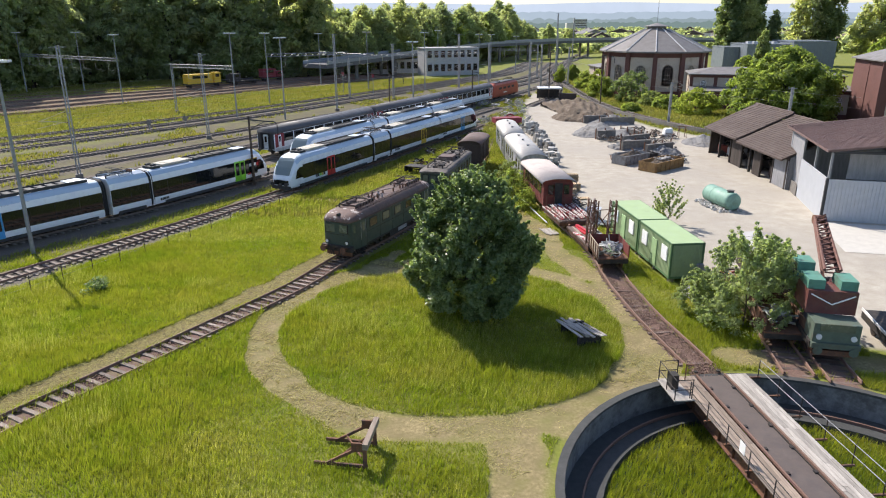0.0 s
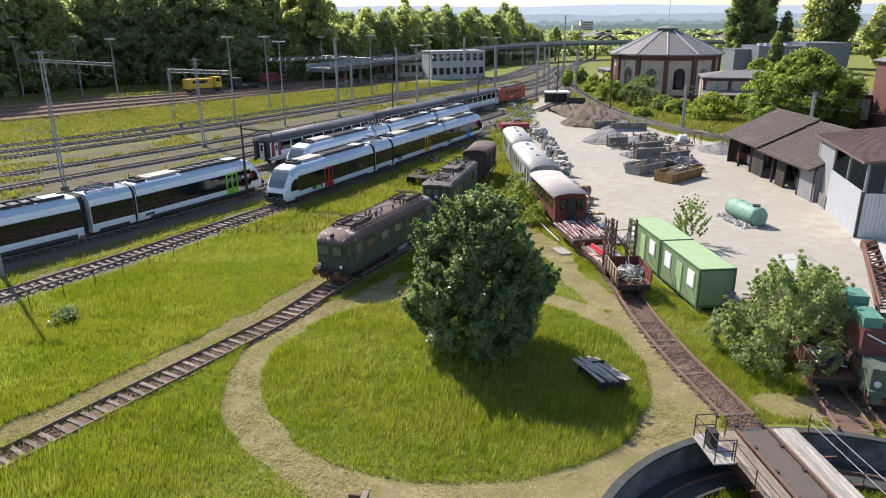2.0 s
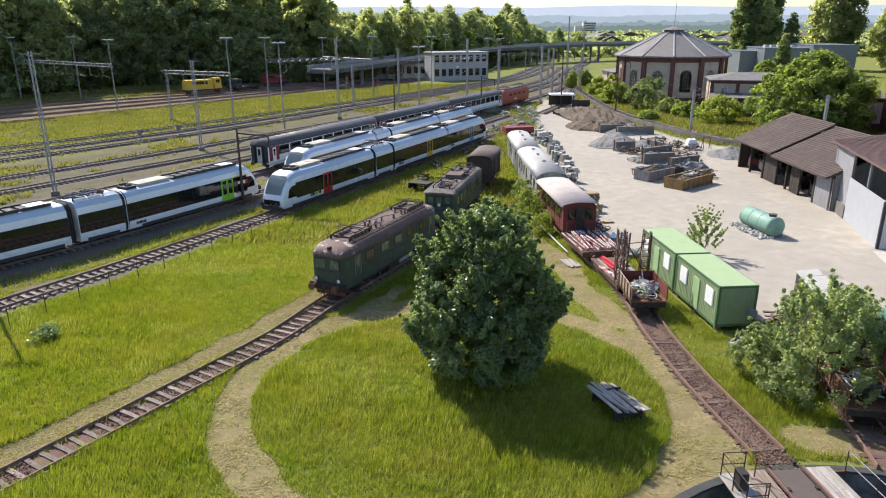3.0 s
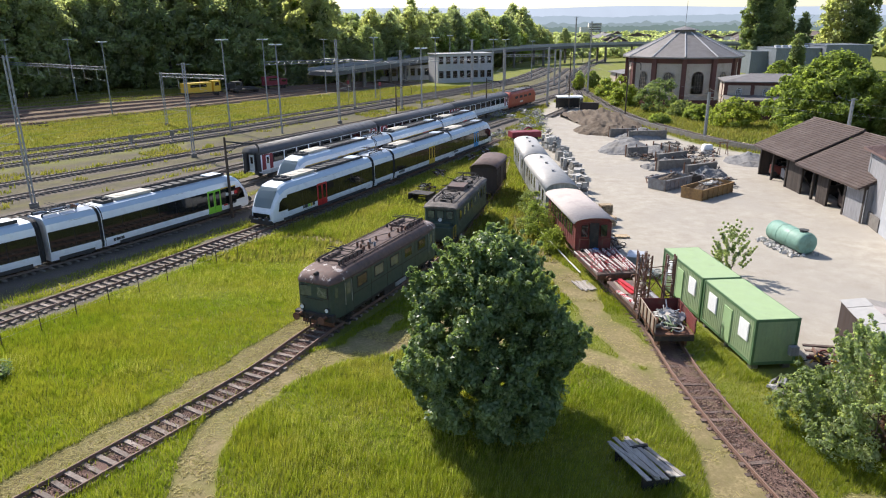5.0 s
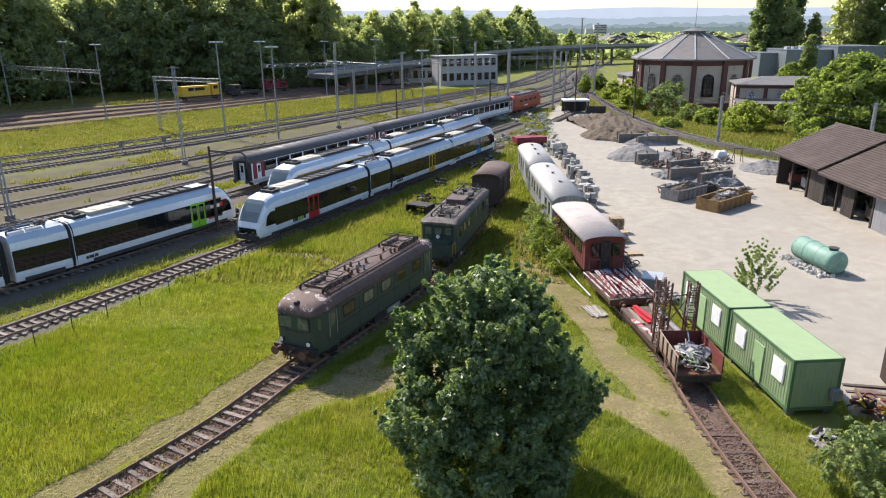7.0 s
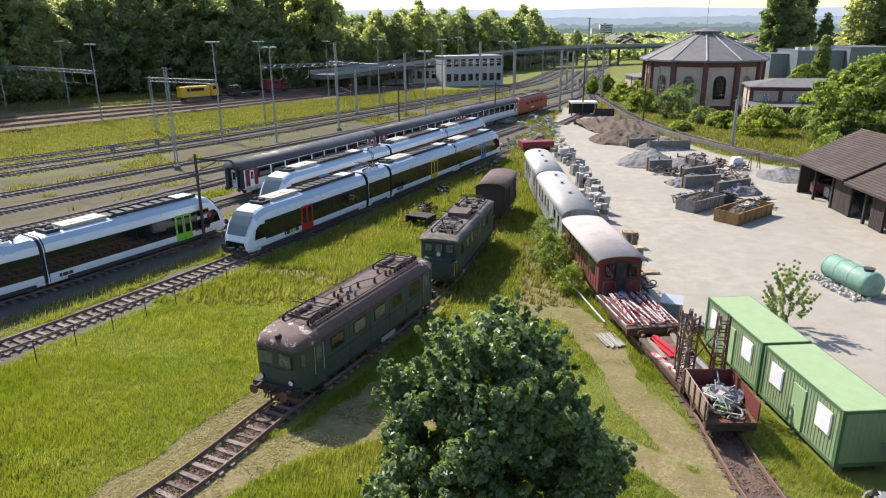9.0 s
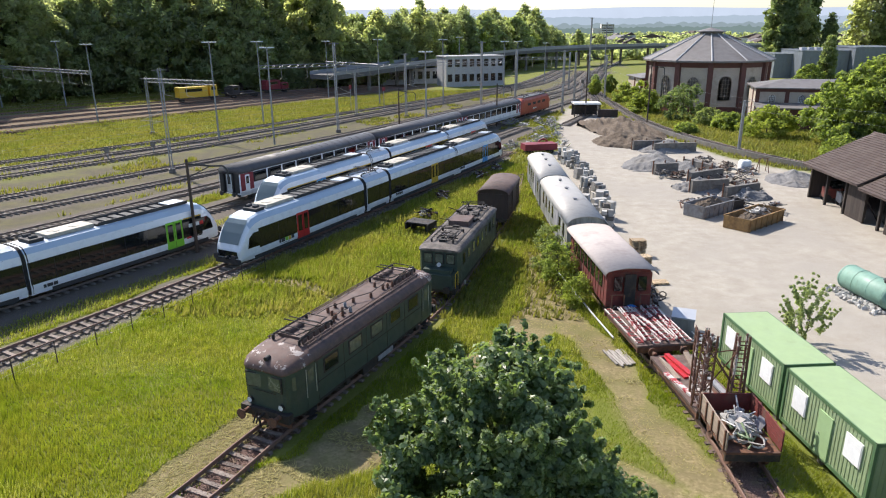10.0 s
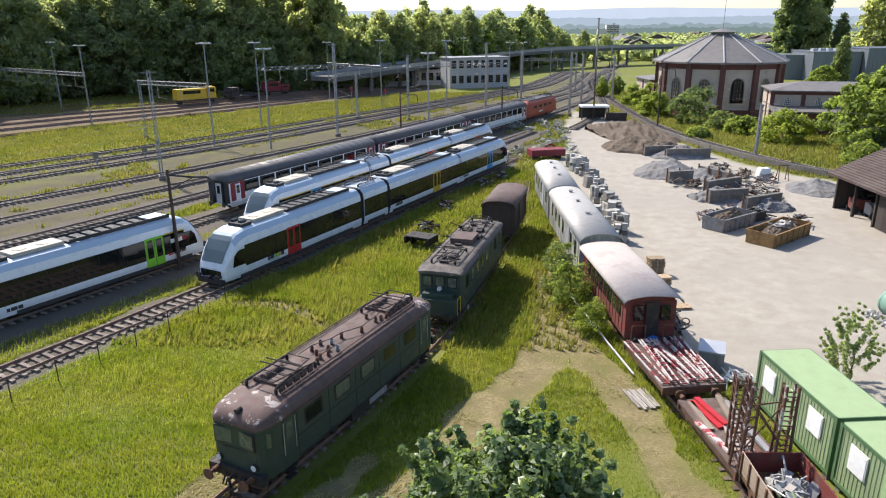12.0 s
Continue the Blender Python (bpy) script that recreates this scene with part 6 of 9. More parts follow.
    bm = bmesh.new()
    box(bm, 0, 0.3, 0.55, 2.2, 0.6, 0.3)
    part("plough", bm, M_rust, t)


crane()
# dark box van with a torn pale roof behind the bush
t = thing("derelict_wagon", pose(22.2, 38.4, 0.1, 0, 0, -10), "derelict wagon with torn pale roof sheets", "railway wagon")
bm = bmesh.new()
box(bm, 0, 3.5, 1.5, 2.4, 6.8, 2.2)
part("body", bm, M_brown_wag, t)
# Left slope gets paler sheets than the right: its sunlight put into colour.
for k in range(6):
    bm = bmesh.new()
    box(bm, -0.64, 0.6 + k * 1.16, 2.80 + 0.02 * (k % 2), 1.32, 1.14, 0.03, Matrix.Rotation(-0.16, 3, "Y"))
    part("roof_sheet", bm, M_silver, t)
    bm = bmesh.new()
    box(bm, 0.64, 0.6 + k * 1.16, 2.80 + 0.02 * ((k + 1) % 2), 1.32, 1.14, 0.03, Matrix.Rotation(0.16, 3, "Y"))
    part("roof_sheet", bm, M_plank if k % 2 else M_pink_roof, t)
bm = bmesh.new()
box(bm, -1.22, 1.2, 1.3, 0.05, 1.1, 1.2)
part("side_door", bm, M_red_dirty, t)
wheel_pair(t, 1.8, 0.42)
wheel_pair(t, 5.4, 0.42)
t = thing("low_wagon", pose(25.6, 29.8, 0.0, 0, 0, -12), "low dark flat wagon beside the pit", "railway wagon", "old wagons")
bm = bmesh.new()
box(bm, 0, 2.5, 0.95, 2.4, 5.0, 0.5)
part("body", rounded(bm, 0.03), M_soot, t)
bm = bmesh.new()
box(bm, -1.22, 2.5, 1.25, 0.06, 5.0, 0.16)
part("edge_rail", bm, M_white_plain, t)
wheel_pair(t, 1.0, 0.42)
wheel_pair(t, 4.0, 0.42)


# ---- yard ----
def tank(m):
    t = thing("storage_tank", m, "verdigris green steel tank lying on rubble", "tank")
    bm = bmesh.new()
    n = 24
    rings = []
    for y, r in ((0, 0.9), (0.1, 1.06), (0.22, 1.1), (5.3, 1.1), (5.42, 1.06), (5.5, 0.9)):
        rings.append([(r * math.cos(6.2832 * k / n), y, 1.15 + r * math.sin(6.2832 * k / n)) for k in range(n)])
    loft(bm, rings)
    part("shell", tidy(bm), M_tank, t, "", True)
    for y in (0.3, 2.0, 3.7, 5.2):
        bm = bmesh.new()
        ring_y = [[(r * math.cos(6.2832 * k / n), yy, 1.15 + r * math.sin(6.2832 * k / n)) for k in range(n)] for r, yy in ((1.09, y - 0.04), (1.125, y - 0.03), (1.125, y + 0.03), (1.09, y + 0.04))]
        loft(bm, ring_y, False)
        part("band", bm, M_tank, t)
    bm = bmesh.new()
    tube(bm, (0, 0.9, 2.1), (0, 0.9, 2.38), 0.38, 18)
    tube(bm, (0, 0.9, 2.38), (0, 0.9, 2.44), 0.46, 18)
    part("manhole", bm, M_pitdark, t, "dark round manhole")
    for y in (0.8, 4.6):
        part("cradle", boxes((0, y, 0.18, 1.6, 0.3, 0.36)), M_concrete, t)


tank(pose(28.6, 61.8, 0, 0, 0, 10) @ Matrix.Scale(0.8, 4))


def stone_mesh(seed, mat, flat=0.7):
    r = random.Random(seed)
    bm = bmesh.new()
    bmesh.ops.create_icosphere(bm, subdivisions=1, radius=0.5)
    for v in bm.verts:
        v.co = Vector((v.co.x * r.uniform(.7, 1.2), v.co.y * r.uniform(.7, 1.2), v.co.z * flat * r.uniform(.7, 1.1)))
    me = bpy.data.meshes.new("stone")
    bm.to_mesh(me)
    bm.free()
    me.materials.append(mat)
    return me


STONES = [stone_mesh(k, M_stone) for k in range(4)]
rub = thing("rubble_bed", pose(28.4, 63.6, 0, 0, 0, 10), "loose pale stones heaped round the tank", "rubble")
rr = random.Random(31)
for k in range(150):
    s = rr.choice((-1, -1, -1, -1, 1))
    x, y = s * rr.uniform(0.5, 1.8 if s < 0 else 1.0), rr.uniform(-2.2, 2.8)
    o = new("stone", STONES[k % 4])
    o.parent = rub
    sc = rr.uniform(0.2, 0.5)
    o.matrix_basis = pose(x, y, 0.06, rr.uniform(0, 360), rr.uniform(0, 360), rr.uniform(0, 360)) @ Matrix.Scale(sc, 4)


def pallets(m, n, seed, label):
    t = thing("pallet_stack", m, label, "pallets", "pallet stacks")
    r = random.Random(seed)
    first = None
    for k in range(n):
        e = part("pallet", bmesh.new(), M_pallet, t)
        bm = bmesh.new()
        for j in range(7):
            box(bm, 0, -0.35 + j * 0.117, 0.125, 1.2, 0.09, 0.022)
        for x in (-0.52, 0, 0.52):
            for y in (-0.33, 0, 0.33):
                box(bm, x, y, 0.07, 0.1, 0.1, 0.09)
        for y in (-0.33, 0, 0.33):
            box(bm, 0, y, 0.012, 1.2, 0.1, 0.022)
        if first is None:
            first = e.data
            bm.to_mesh(first)
        else:
            e.data = first
        bm.free()
        e.matrix_basis = pose(r.uniform(-.04, .04), r.uniform(-.04, .04), k * 0.142, 0, 0, r.uniform(-4, 4))


pallets(pose(14.9, 73.4, 0.03, 0, 0, 10), 9, 1, "tall stack of fresh wooden pallets on gravel")
pallets(pose(14.6, 70.4, 0.03, 0, 0, 15), 6, 2, "uneven stack of pallets beside the red coach")
pallets(pose(14.0, 69.0, 0.03, 0, 0, 40), 4, 3, "uneven stack of pallets beside the red coach")
pallets(pose(15.0, 66.8, 0.03, 0, 0, 8), 1, 4, "single pallet lying flat on gravel")
for k, (x, y, a) in enumerate(((13.4, 66.4, 10), (13.5, 64.6, 30), (13.2, 62.8, -10), (13.6, 71.2, 5))):
    scrap_heap(pose(x, y, 0.0, 0, 0, a), 0.8, 0.9, 0.6, 26, 40 + k, "planks and junk beside the red coach", [M_plank, M_soot, M_greyboard, M_pallet, M_rust])
t = thing("storage_box", pose(14.2, 58.6, 0, 0, 0, -20), "grey metal storage boxes beside the ladders", "box")
bm = bmesh.new()
box(bm, 0, 0, 0.55, 1.3, 1.6, 1.1)
part("body", rounded(bm, 0.03), M_greyboard, t)
bm = bmesh.new()
box(bm, 0, 0, 1.14, 1.36, 1.66, 0.08)
part("lid", rounded(bm, 0.02), M_greysheet, t)
bm = bmesh.new()
bmesh.ops.create_grid(bm, x_segments=14, y_segments=10, size=1.0)
for v in bm.verts:
    v.co.z = 0.18 * math.sin(v.co.x * 4 + v.co.y * 3) + 0.12 * math.sin(v.co.y * 7) - 0.25 * (v.co.x ** 2 + v.co.y ** 2)
bmesh.ops.solidify(bm, geom=bm.faces[:], thickness=0.02)
o = link("tarpaulin", bm, M_blue_tarp, None, "", True)
o.matrix_basis = pose(11.0, 58.9, 1.25, 0, 0, 20)
tagged(o, "crumpled blue tarpaulin beside the red coach", "tarpaulin")


def skip(m, L, w, h, mat, label):
    t = thing("skip_container", m, label, "skip", "skips in the yard")
    bm = bmesh.new()
    box(bm, 0, 0, 0.12, w - 0.1, L - 0.1, 0.1)
    part("floor", bm, mat, t)
    for s in (-1, 1):
        bm = bmesh.new()
        box(bm, s * w / 2, 0, h / 2 + 0.05, 0.06, L, h, Matrix.Rotation(s * 0.06, 3, "Y"))
        part("side_wall", bm, mat, t)
        bm = bmesh.new()
        for k in range(7):
            box(bm, s * (w / 2 + 0.06), -L / 2 + 0.2 + k * (L - 0.4) / 6, h / 2, 0.09, 0.1, h)
        box(bm, s * (w / 2 + 0.08), 0, h, 0.12, L, 0.1)
        part("wall_rib", bm, mat, t)
        bm = bmesh.new()
        box(bm, 0, s * L / 2, h / 2 + 0.05, w, 0.06, h)
        part("end_wall", bm, mat, t)
    return t


def heap(m, sx, sy, h, mat, name, label, seed=1, rough=0.12):
    """A loose heap: a mound with an uneven flank."""
    n = 56
    u = np.linspace(-1, 1, n)
    X, Y = np.meshgrid(u, u)
    P = np.c_[X.ravel(), Y.ravel()]
    r = np.hypot(P[:, 0], P[:, 1]) + 0.16 * wobble(P, 3.0, seed) + 0.06 * wobble(P, 9.0, seed + 4)
    z = np.where(r < 1, np.abs(1 - np.minimum(r, 1)) ** 0.8, -0.06)
    lumps = wobble(P, 13.0, seed + 2) + 0.7 * wobble(P, 29.0, seed + 3)
    z = z * h * (0.9 + 0.3 * wobble(P, 4.0, seed + 1)) + np.where(r < 1, rough * lumps, 0)
    i = np.arange(n * n).reshape(n, n)
    f = np.stack([i[:-1, :-1], i[:-1, 1:], i[1:, 1:], i[1:, :-1]], -1).reshape(-1, 4)
    rm = r[f].min(1) < 1.0
    me = arr_mesh(name, np.c_[P[:, 0] * sx, P[:, 1] * sy, z], f[rm], mat)
    me.polygons.foreach_set("use_smooth", [True] * len(me.polygons))
    o = new(name, me)
    o.matrix_basis = m
    return tagged(o, label, "heap", "heaps in the yard")


s1 = skip(pose(27.9, 82.7, 0, 0, 0, -49.5), 6.4, 2.4, 1.15, M_skip, "ochre rusty open skip half full of rubble")
s2 = skip(pose(25.0, 86.6, 0, 0, 0, -52), 5.0, 2.2, 1.2, M_skip_grey, "dented grey skip filled with soil")
heap(pose(25.0, 86.6, 0.85, 0, 0, -52), 0.98, 2.3, 0.8, M_dirt_pile, "soil_load", "brown soil heaped in the grey skip", 3)
heap(pose(27.9, 82.7, 0.55, 0, 0, -49.5), 1.12, 3.0, 0.8, M_dirt_pile, "rubble_load", "pale soil and rubble in the ochre skip", 15)
scrap_heap(pose(28.3, 83.1, 0.75, 0, 0, -49.5), 0.8, 2.2, 0.6, 40, 51, "pale rubble and boards in the ochre skip", [M_stone, M_plank, M_concrete, M_scrap])
t = thing("steel_trough", pose(27.6, 88.6, 0, 0, 0, -55), "dark steel troughs stacked behind the skips", "trough")
bm = bmesh.new()
for k in range(3):
    box(bm, 0.7 * k - 0.7, 0, 0.45, 0.12, 4.0 - 0.5 * k, 0.9)
box(bm, 0, 0, 0.1, 1.6, 3.6, 0.1)
part("body", bm, M_soot, t)


def bay(m, L, h, label):
    t = thing("bay_wall", m, label, "bay wall", "bulk bays")
    n = int(L / 1.6)
    for row in range(2):
        for k in range(n):
            bm = bmesh.new()
            box(bm, 0, (k + 0.5) * L / n, (row + 0.5) * h / 2, 0.5, L / n - 0.03, h / 2 - 0.02)
            part("block", rounded(bm, 0.03), M_concrete, t)
    bm = bmesh.new()
    for k in range(n + 1):
        box(bm, -0.3, k * L / n, h * 0.6, 0.12, 0.14, h * 1.25)
    part("post", bm, M_rust, t)


for x, y, a, L in ((26.0, 95.5, -75, 4.6), (28.6, 92.3, -62, 5.0), (27.2, 100.0, -60, 5.4), (24.5, 105.5, -75, 3.2), (28.5, 121.5, -82, 6.5), (26.0, 124, -80, 4.6), (31.5, 104.5, 25, 5.0)):
    bay(pose(x, y, 0, 0, 0, a), L, 1.4, "dark concrete block wall of a gravel bay")
heap(pose(27.6, 97.6, 0), 3.0, 2.6, 1.2, M_gravel_pile, "gravel_mound", "grey gravel heap behind a bay wall", 5, 0.2)
heap(pose(31.2, 93.6, 0), 2.7, 2.2, 1.2, M_gravel_pile, "gravel_mound", "grey gravel heap beside the skips", 6, 0.2)
heap(pose(26.0, 110.5, 0), 4.6, 4.4, 1.9, M_gravel_pile, "gravel_mound", "large blue grey gravel heap", 7, 0.15)
heap(pose(30.2, 108.5, 0), 3.4, 3.0, 1.6, M_gravel_pile, "gravel_mound", "grey gravel heap behind a bay wall", 8)
heap(pose(31.0, 123.5, 0), 4.5, 3.2, 1.8, M_gravel_pile, "gravel_mound", "blue grey chippings behind block walls", 9)
heap(pose(27.2, 131, 0), 6.0, 6.0, 2.1, M_dirt_pile, "gravel_mound", "grey brown gravel heap", 10, 0.3)
heap(pose(29.2, 145, 0, 0, 0, 10), 6.4, 13.0, 2.4, M_dirt_pile, "soil_heap", "long brown soil heap along the yard", 11, 0.5)
for k, (x, y, w) in enumerate(((24.0, 88.9, 1.6), (26.4, 90.6, 1.8), (29.3, 90.2, 1.6), (31.6, 87.2, 1.3), (28.6, 101.0, 2.0), (32.2, 101.6, 2.2), (34.8, 103.6, 2.0), (30.4, 104.4, 1.8), (25.6, 103.6, 1.6), (33.4, 97.6, 1.6), (36.6, 106.6, 1.8), (33.6, 113.5, 2.0))):
    scrap_heap(pose(x, y, 0, 0, 0, 40 * k), w, w * 0.8, 1.0, 26, 500 + k, "broken stone, beams and rusty parts in the yard", [M_stone, M_concrete, M_concrete, M_soot, M_brown_wag, M_rust, M_greyboard])
heap(pose(40.0, 101.5, 0), 3.2, 3.6, 1.3, M_gravel_pile, "gravel_mound", "low grey sand heap before the shed", 12)
for k, (x, y) in enumerate(((29.5, 101.5), (31.8, 99.0), (27.0, 103.5), (33.2, 106.5), (35.0, 109.5))):
    scrap_heap(pose(x, y, 0), 1.3, 1.2, 0.9, 30, 60 + k, "dark planks and rusty parts heaped in the yard", [M_soot, M_rust, M_plank_warm, M_concrete, M_brown_wag])
t = thing("bulk_bag", pose(36.3, 107.2, 0), "white bulk bag standing on gravel", "bag")
bm = bmesh.new()
bmesh.ops.create_cube(bm, size=1.0)
bmesh.ops.subdivide_edges(bm, edges=bm.edges[:], cuts=3, use_grid_fill=True)
for v in bm.verts:
    v.co *= 1 + 0.16 * (1 - abs(v.co.z) * 2) + 0.04 * math.sin(v.co.x * 9 + v.co.z * 7)
    v.co = Vector((v.co.x * 1.1, v.co.y * 1.1, v.co.z * 1.5 + 0.75))
part("sack", bm, M_white_plain, t, "", True)
t = thing("trestle", pose(38.6, 107.2, 0), "thin steel trestle standing on gravel", "trestle")
for x in (-0.6, 0.6):
    bm = bmesh.new()
    tube(bm, (x, -0.5, 0), (x * 0.8, 0, 1.8), 0.05, 6)
    tube(bm, (x, 0.5, 0), (x * 0.8, 0, 1.8), 0.05, 6)
    part("leg", bm, M_rust, t)
bm = bmesh.new()
tube(bm, (-0.7, 0, 1.8), (0.7, 0, 1.8), 0.06, 6)
part("bar", bm, M_rust, t)

# stone blocks on pallets along the old coaches
rr = random.Random(71)
BL = []
for k in range(5):
    bm = boxes((0, 0, 0, rr.uniform(.35, .8), rr.uniform(.35, .9), rr.uniform(.3, .75)))
    rounded(bm, 0.03)
    me = bpy.data.meshes.new("stone_block")
    bm.to_mesh(me)
    bm.free()
    me.materials.append(M_stone if k else M_concrete)
    BL.append(me)
for k in range(24):
    u = k / 23
    x0, y0 = 13.0 + 2.4 * math.sin(u * 2.4) + rr.uniform(-1.0, 1.0), 80 + u * 36
    t = thing("stone_stack", pose(x0, y0, 0, 0, 0, rr.uniform(-25, 25)), "grey stone blocks stacked on a pallet", "stone stack", "stone stacks")
    bm = bmesh.new()
    for j in range(5):
        box(bm, 0, -0.5 + j * 0.25, 0.12, 1.3, 0.12, 0.03)
    for x in (-0.55, 0, 0.55):
        box(bm, x, 0, 0.055, 0.1, 1.2, 0.1)
    part("pallet", bm, M_plank, t)
    for j in range(rr.randint(4, 11)):
        o = new("stone_block", BL[rr.randrange(5)])
        o.parent = t
        lay = j // 4
        o.matrix_basis = pose((j % 2) * 0.62 - 0.31 + rr.uniform(-.08, .08), ((j // 2) % 2) * 0.6 - 0.3 + rr.uniform(-.08, .08), 0.40 + lay * 0.52, rr.uniform(-4, 4), rr.uniform(-4, 4), rr.uniform(-12, 12))
for k in range(22):
    x, y = rr.uniform(6.5, 16), rr.uniform(122, 160)
    x += (y - 122) * 0.06
    scrap_heap(pose(x, y, 0, 0, 0, rr.uniform(0, 180)), 1.4, 1.4, 1.0, 26, 100 + k, "jumbled stone blocks and pallets", [M_stone, M_stone, M_scrap, M_plank, M_greyboard, M_leaf_wood])
t = thing("red_trailer", pose(11.6, 121.5, 0, 0, 0, -75), "crimson trailer with a large wheel ring", "trailer")
bm = bmesh.new()
box(bm, 0, 0, 1.0, 2.2, 5.0, 0.9)
part("body", rounded(bm, 0.06), M_red_dirty, t)
bm = bmesh.new()
for j in range(20):
    a, b = 6.283 * j / 20, 6.283 * (j + 1) / 20
    tube(bm, (-1.3, 1.1 + math.cos(a) * 0.85, 0.95 + math.sin(a) * 0.85), (-1.3, 1.1 + math.cos(b) * 0.85, 0.95 + math.sin(b) * 0.85), 0.14, 8)
part("wheel_ring", bm, M_red_dirty, t)
bm = bmesh.new()
for y in (-1.6, 1.6):
    tube(bm, (-1.0, y, 0.35), (1.0, y, 0.35), 0.35, 12)
part("wheels", bm, M_rubber, t)
t = thing("open_shelter", pose(25.8, 166.5, 0, 0, 0, 0), "white roofed open shelter with dark pit props", "shelter")
bm = bmesh.new()
box(bm, 0, 0, 2.7, 5.6, 4.0, 0.3)
part("roof", bm, M_white_plain, t)
for x in (-2.6, 2.6):
    for y in (-1.8, 1.8):
        bm = bmesh.new()
        box(bm, x, y, 1.3, 0.2, 0.2, 2.6)
        part("post", bm, M_soot, t)
bm = bmesh.new()
box(bm, 0, 1.7, 1.2, 5.0, 0.1, 2.2)
part("back_wall", bm, M_soot, t)
bm = bmesh.new()
box(bm, 4.2, -2.0, 0.8, 4.0, 1.2, 1.5)
part("timber_baulk", bm, M_brown_wag, t)

# junk in the grass beside the black locomotive
for k, (x, y) in enumerate(((-3.0, 84.5), (-1.6, 92.5), (2.6, 104.0), (4.5, 108))):
    scrap_heap(pose(x, y, 0), 1.0, 1.6, 0.9, 24, 200 + k, "dark rusty frames lying in tall grass", [M_soot, M_rust, M_brown_wag, M_scrap])
t = thing("axle_frame", pose(-3.2, 80.0, 0, 0, 0, -25), "rusty axle frame half hidden in tall grass", "frame")
bm = boxes((0, 0, 0.9, 2.4, 1.6, 0.12), (-1.1, 0, 0.6, 0.15, 1.8, 0.6), (1.1, 0, 0.6, 0.15, 1.8, 0.6))
part("body", bm, M_soot, t)
wheel_pair(t, 0, 0.5)

# broken boards, frame and pipe in the meadow
t = thing("board_stack", pose(8.3, 33.5, 0.0, 0, 0, 18), "weathered grey boards leaning on trestles in the meadow", "boards")
for k in range(8):
    bm = boxes((0, 0, 0, 0.20, 3.0 + 0.25 * (k % 3), 0.05))
    o = part("board", bm, M_plank, t)
    o.matrix_basis = pose(-0.75 + k * 0.21, 0.12 * (k % 3), 0.72 - 0.03 * k + 0.05 * (k % 2), -6 + rr.uniform(-2, 2), 6, rr.uniform(-4, 4))
for y in (-1.0, 1.0):
    bm = boxes((0, y, 0.3, 1.5, 0.12, 0.6))
    part("trestle", bm, M_soot, t)
t = thing("buffer_stop", pose(-3.2, 22.0, 0, 0, 0, -8), "rusty riveted buffer stop frame in tall grass", "buffer stop")
for y in (-0.85, 0.85):
    bm = bmesh.new()
    box(bm, 0.35, y, 0.65, 0.16, 0.1, 1.35)
    box(bm, -0.55, y, 0.62, 2.1, 0.09, 0.12, Matrix.Rotation(0.55, 3, "Y").inverted())
    box(bm, -0.7, y, 0.15, 2.3, 0.09, 0.14)
    box(bm, 0.05, y, 1.05, 0.5, 0.08, 0.4)
    part("side_frame", bm, M_rust, t)
bm = bmesh.new()
box(bm, 0.42, 0, 1.2, 0.22, 2.1, 0.26)
part("buffer_beam", rounded(bm, 0.02), M_plank_warm, t)
bm = bmesh.new()
tube(bm, (-0.9, -0.85, 0.4), (0.2, 0.85, 0.6), 0.04, 6)
tube(bm, (-0.9, 0.85, 0.4), (0.2, -0.85, 0.6), 0.04, 6)
part("brace", bm, M_rust, t)
bm = bmesh.new()
pp = [(7.2, 73, .3), (7.6, 69, .42), (8.3, 64.5, .5), (9.1, 60, .35), (9.7, 57.0, .25)]
for p, q in zip(pp, pp[1:]):
    tube(bm, p, q, 0.06, 8)
o = link("long_pipe", bm, M_greysheet)
tagged(o, "long pale pipe lying along the mown path", "pipe")
t = thing("plank_pile", pose(9.6, 54.8, 0.05, 0, 0, 15), "short grey planks lying on the path edge", "planks")
for k in range(7):
    bm = boxes((0, 0, 0, 0.14, 1.8, 0.05))
    o = part("plank", bm, M_plank, t)
    o.matrix_basis = pose(-0.5 + 0.17 * k, rr.uniform(-.15, .15), 0.05, 0, 0, rr.uniform(-4, 4))
scrap_heap(pose(17.0, 40.0, 0.0), 1.2, 1.0, 0.5, 22, 300, "pale slabs and pipes beside the container", [M_greyboard, M_plank, M_scrap, M_soot])
scrap_heap(pose(20.5, 42.6, 0.0), 1.6, 0.9, 0.8, 26, 301, "drums and rusty junk behind the container", [M_rust_red, M_soot, M_yellow, M_scrap, M_brown_wag])
scrap_heap(pose(14.9, 56.6, 0.0), 0.8, 0.7, 0.6, 26, 302, "white plastic crates heaped by the container", [M_white_plain, M_white_plain, M_scrap])


# ---- sheds ----
def tiled_slope(parent, corner, u, v, nu, nv, mat, thick=0.05):
    """Rows of overlapping tiles over a slope: corner, full vectors along the eave and up the slope."""
    corner, u, v = Vector(corner), Vector(u), Vector(v)
    n = u.cross(v).normalized()
    for j in range(nv):
        bm = bmesh.new()
        a, b = corner + v * (j / nv) + n * (0.05 + thick), corner + v * ((j + 1.06) / nv) + n * 0.03
        vs = [bm.verts.new(p) for p in (a, a + u, b + u, b)]
        bm.faces.new(vs)
        w = [bm.verts.new(p) for p in (a, a + u, a + u - n * thick, a - n * thick)]
        bm.faces.new(w[::-1])
        part("tile_course", bm, mat, parent)


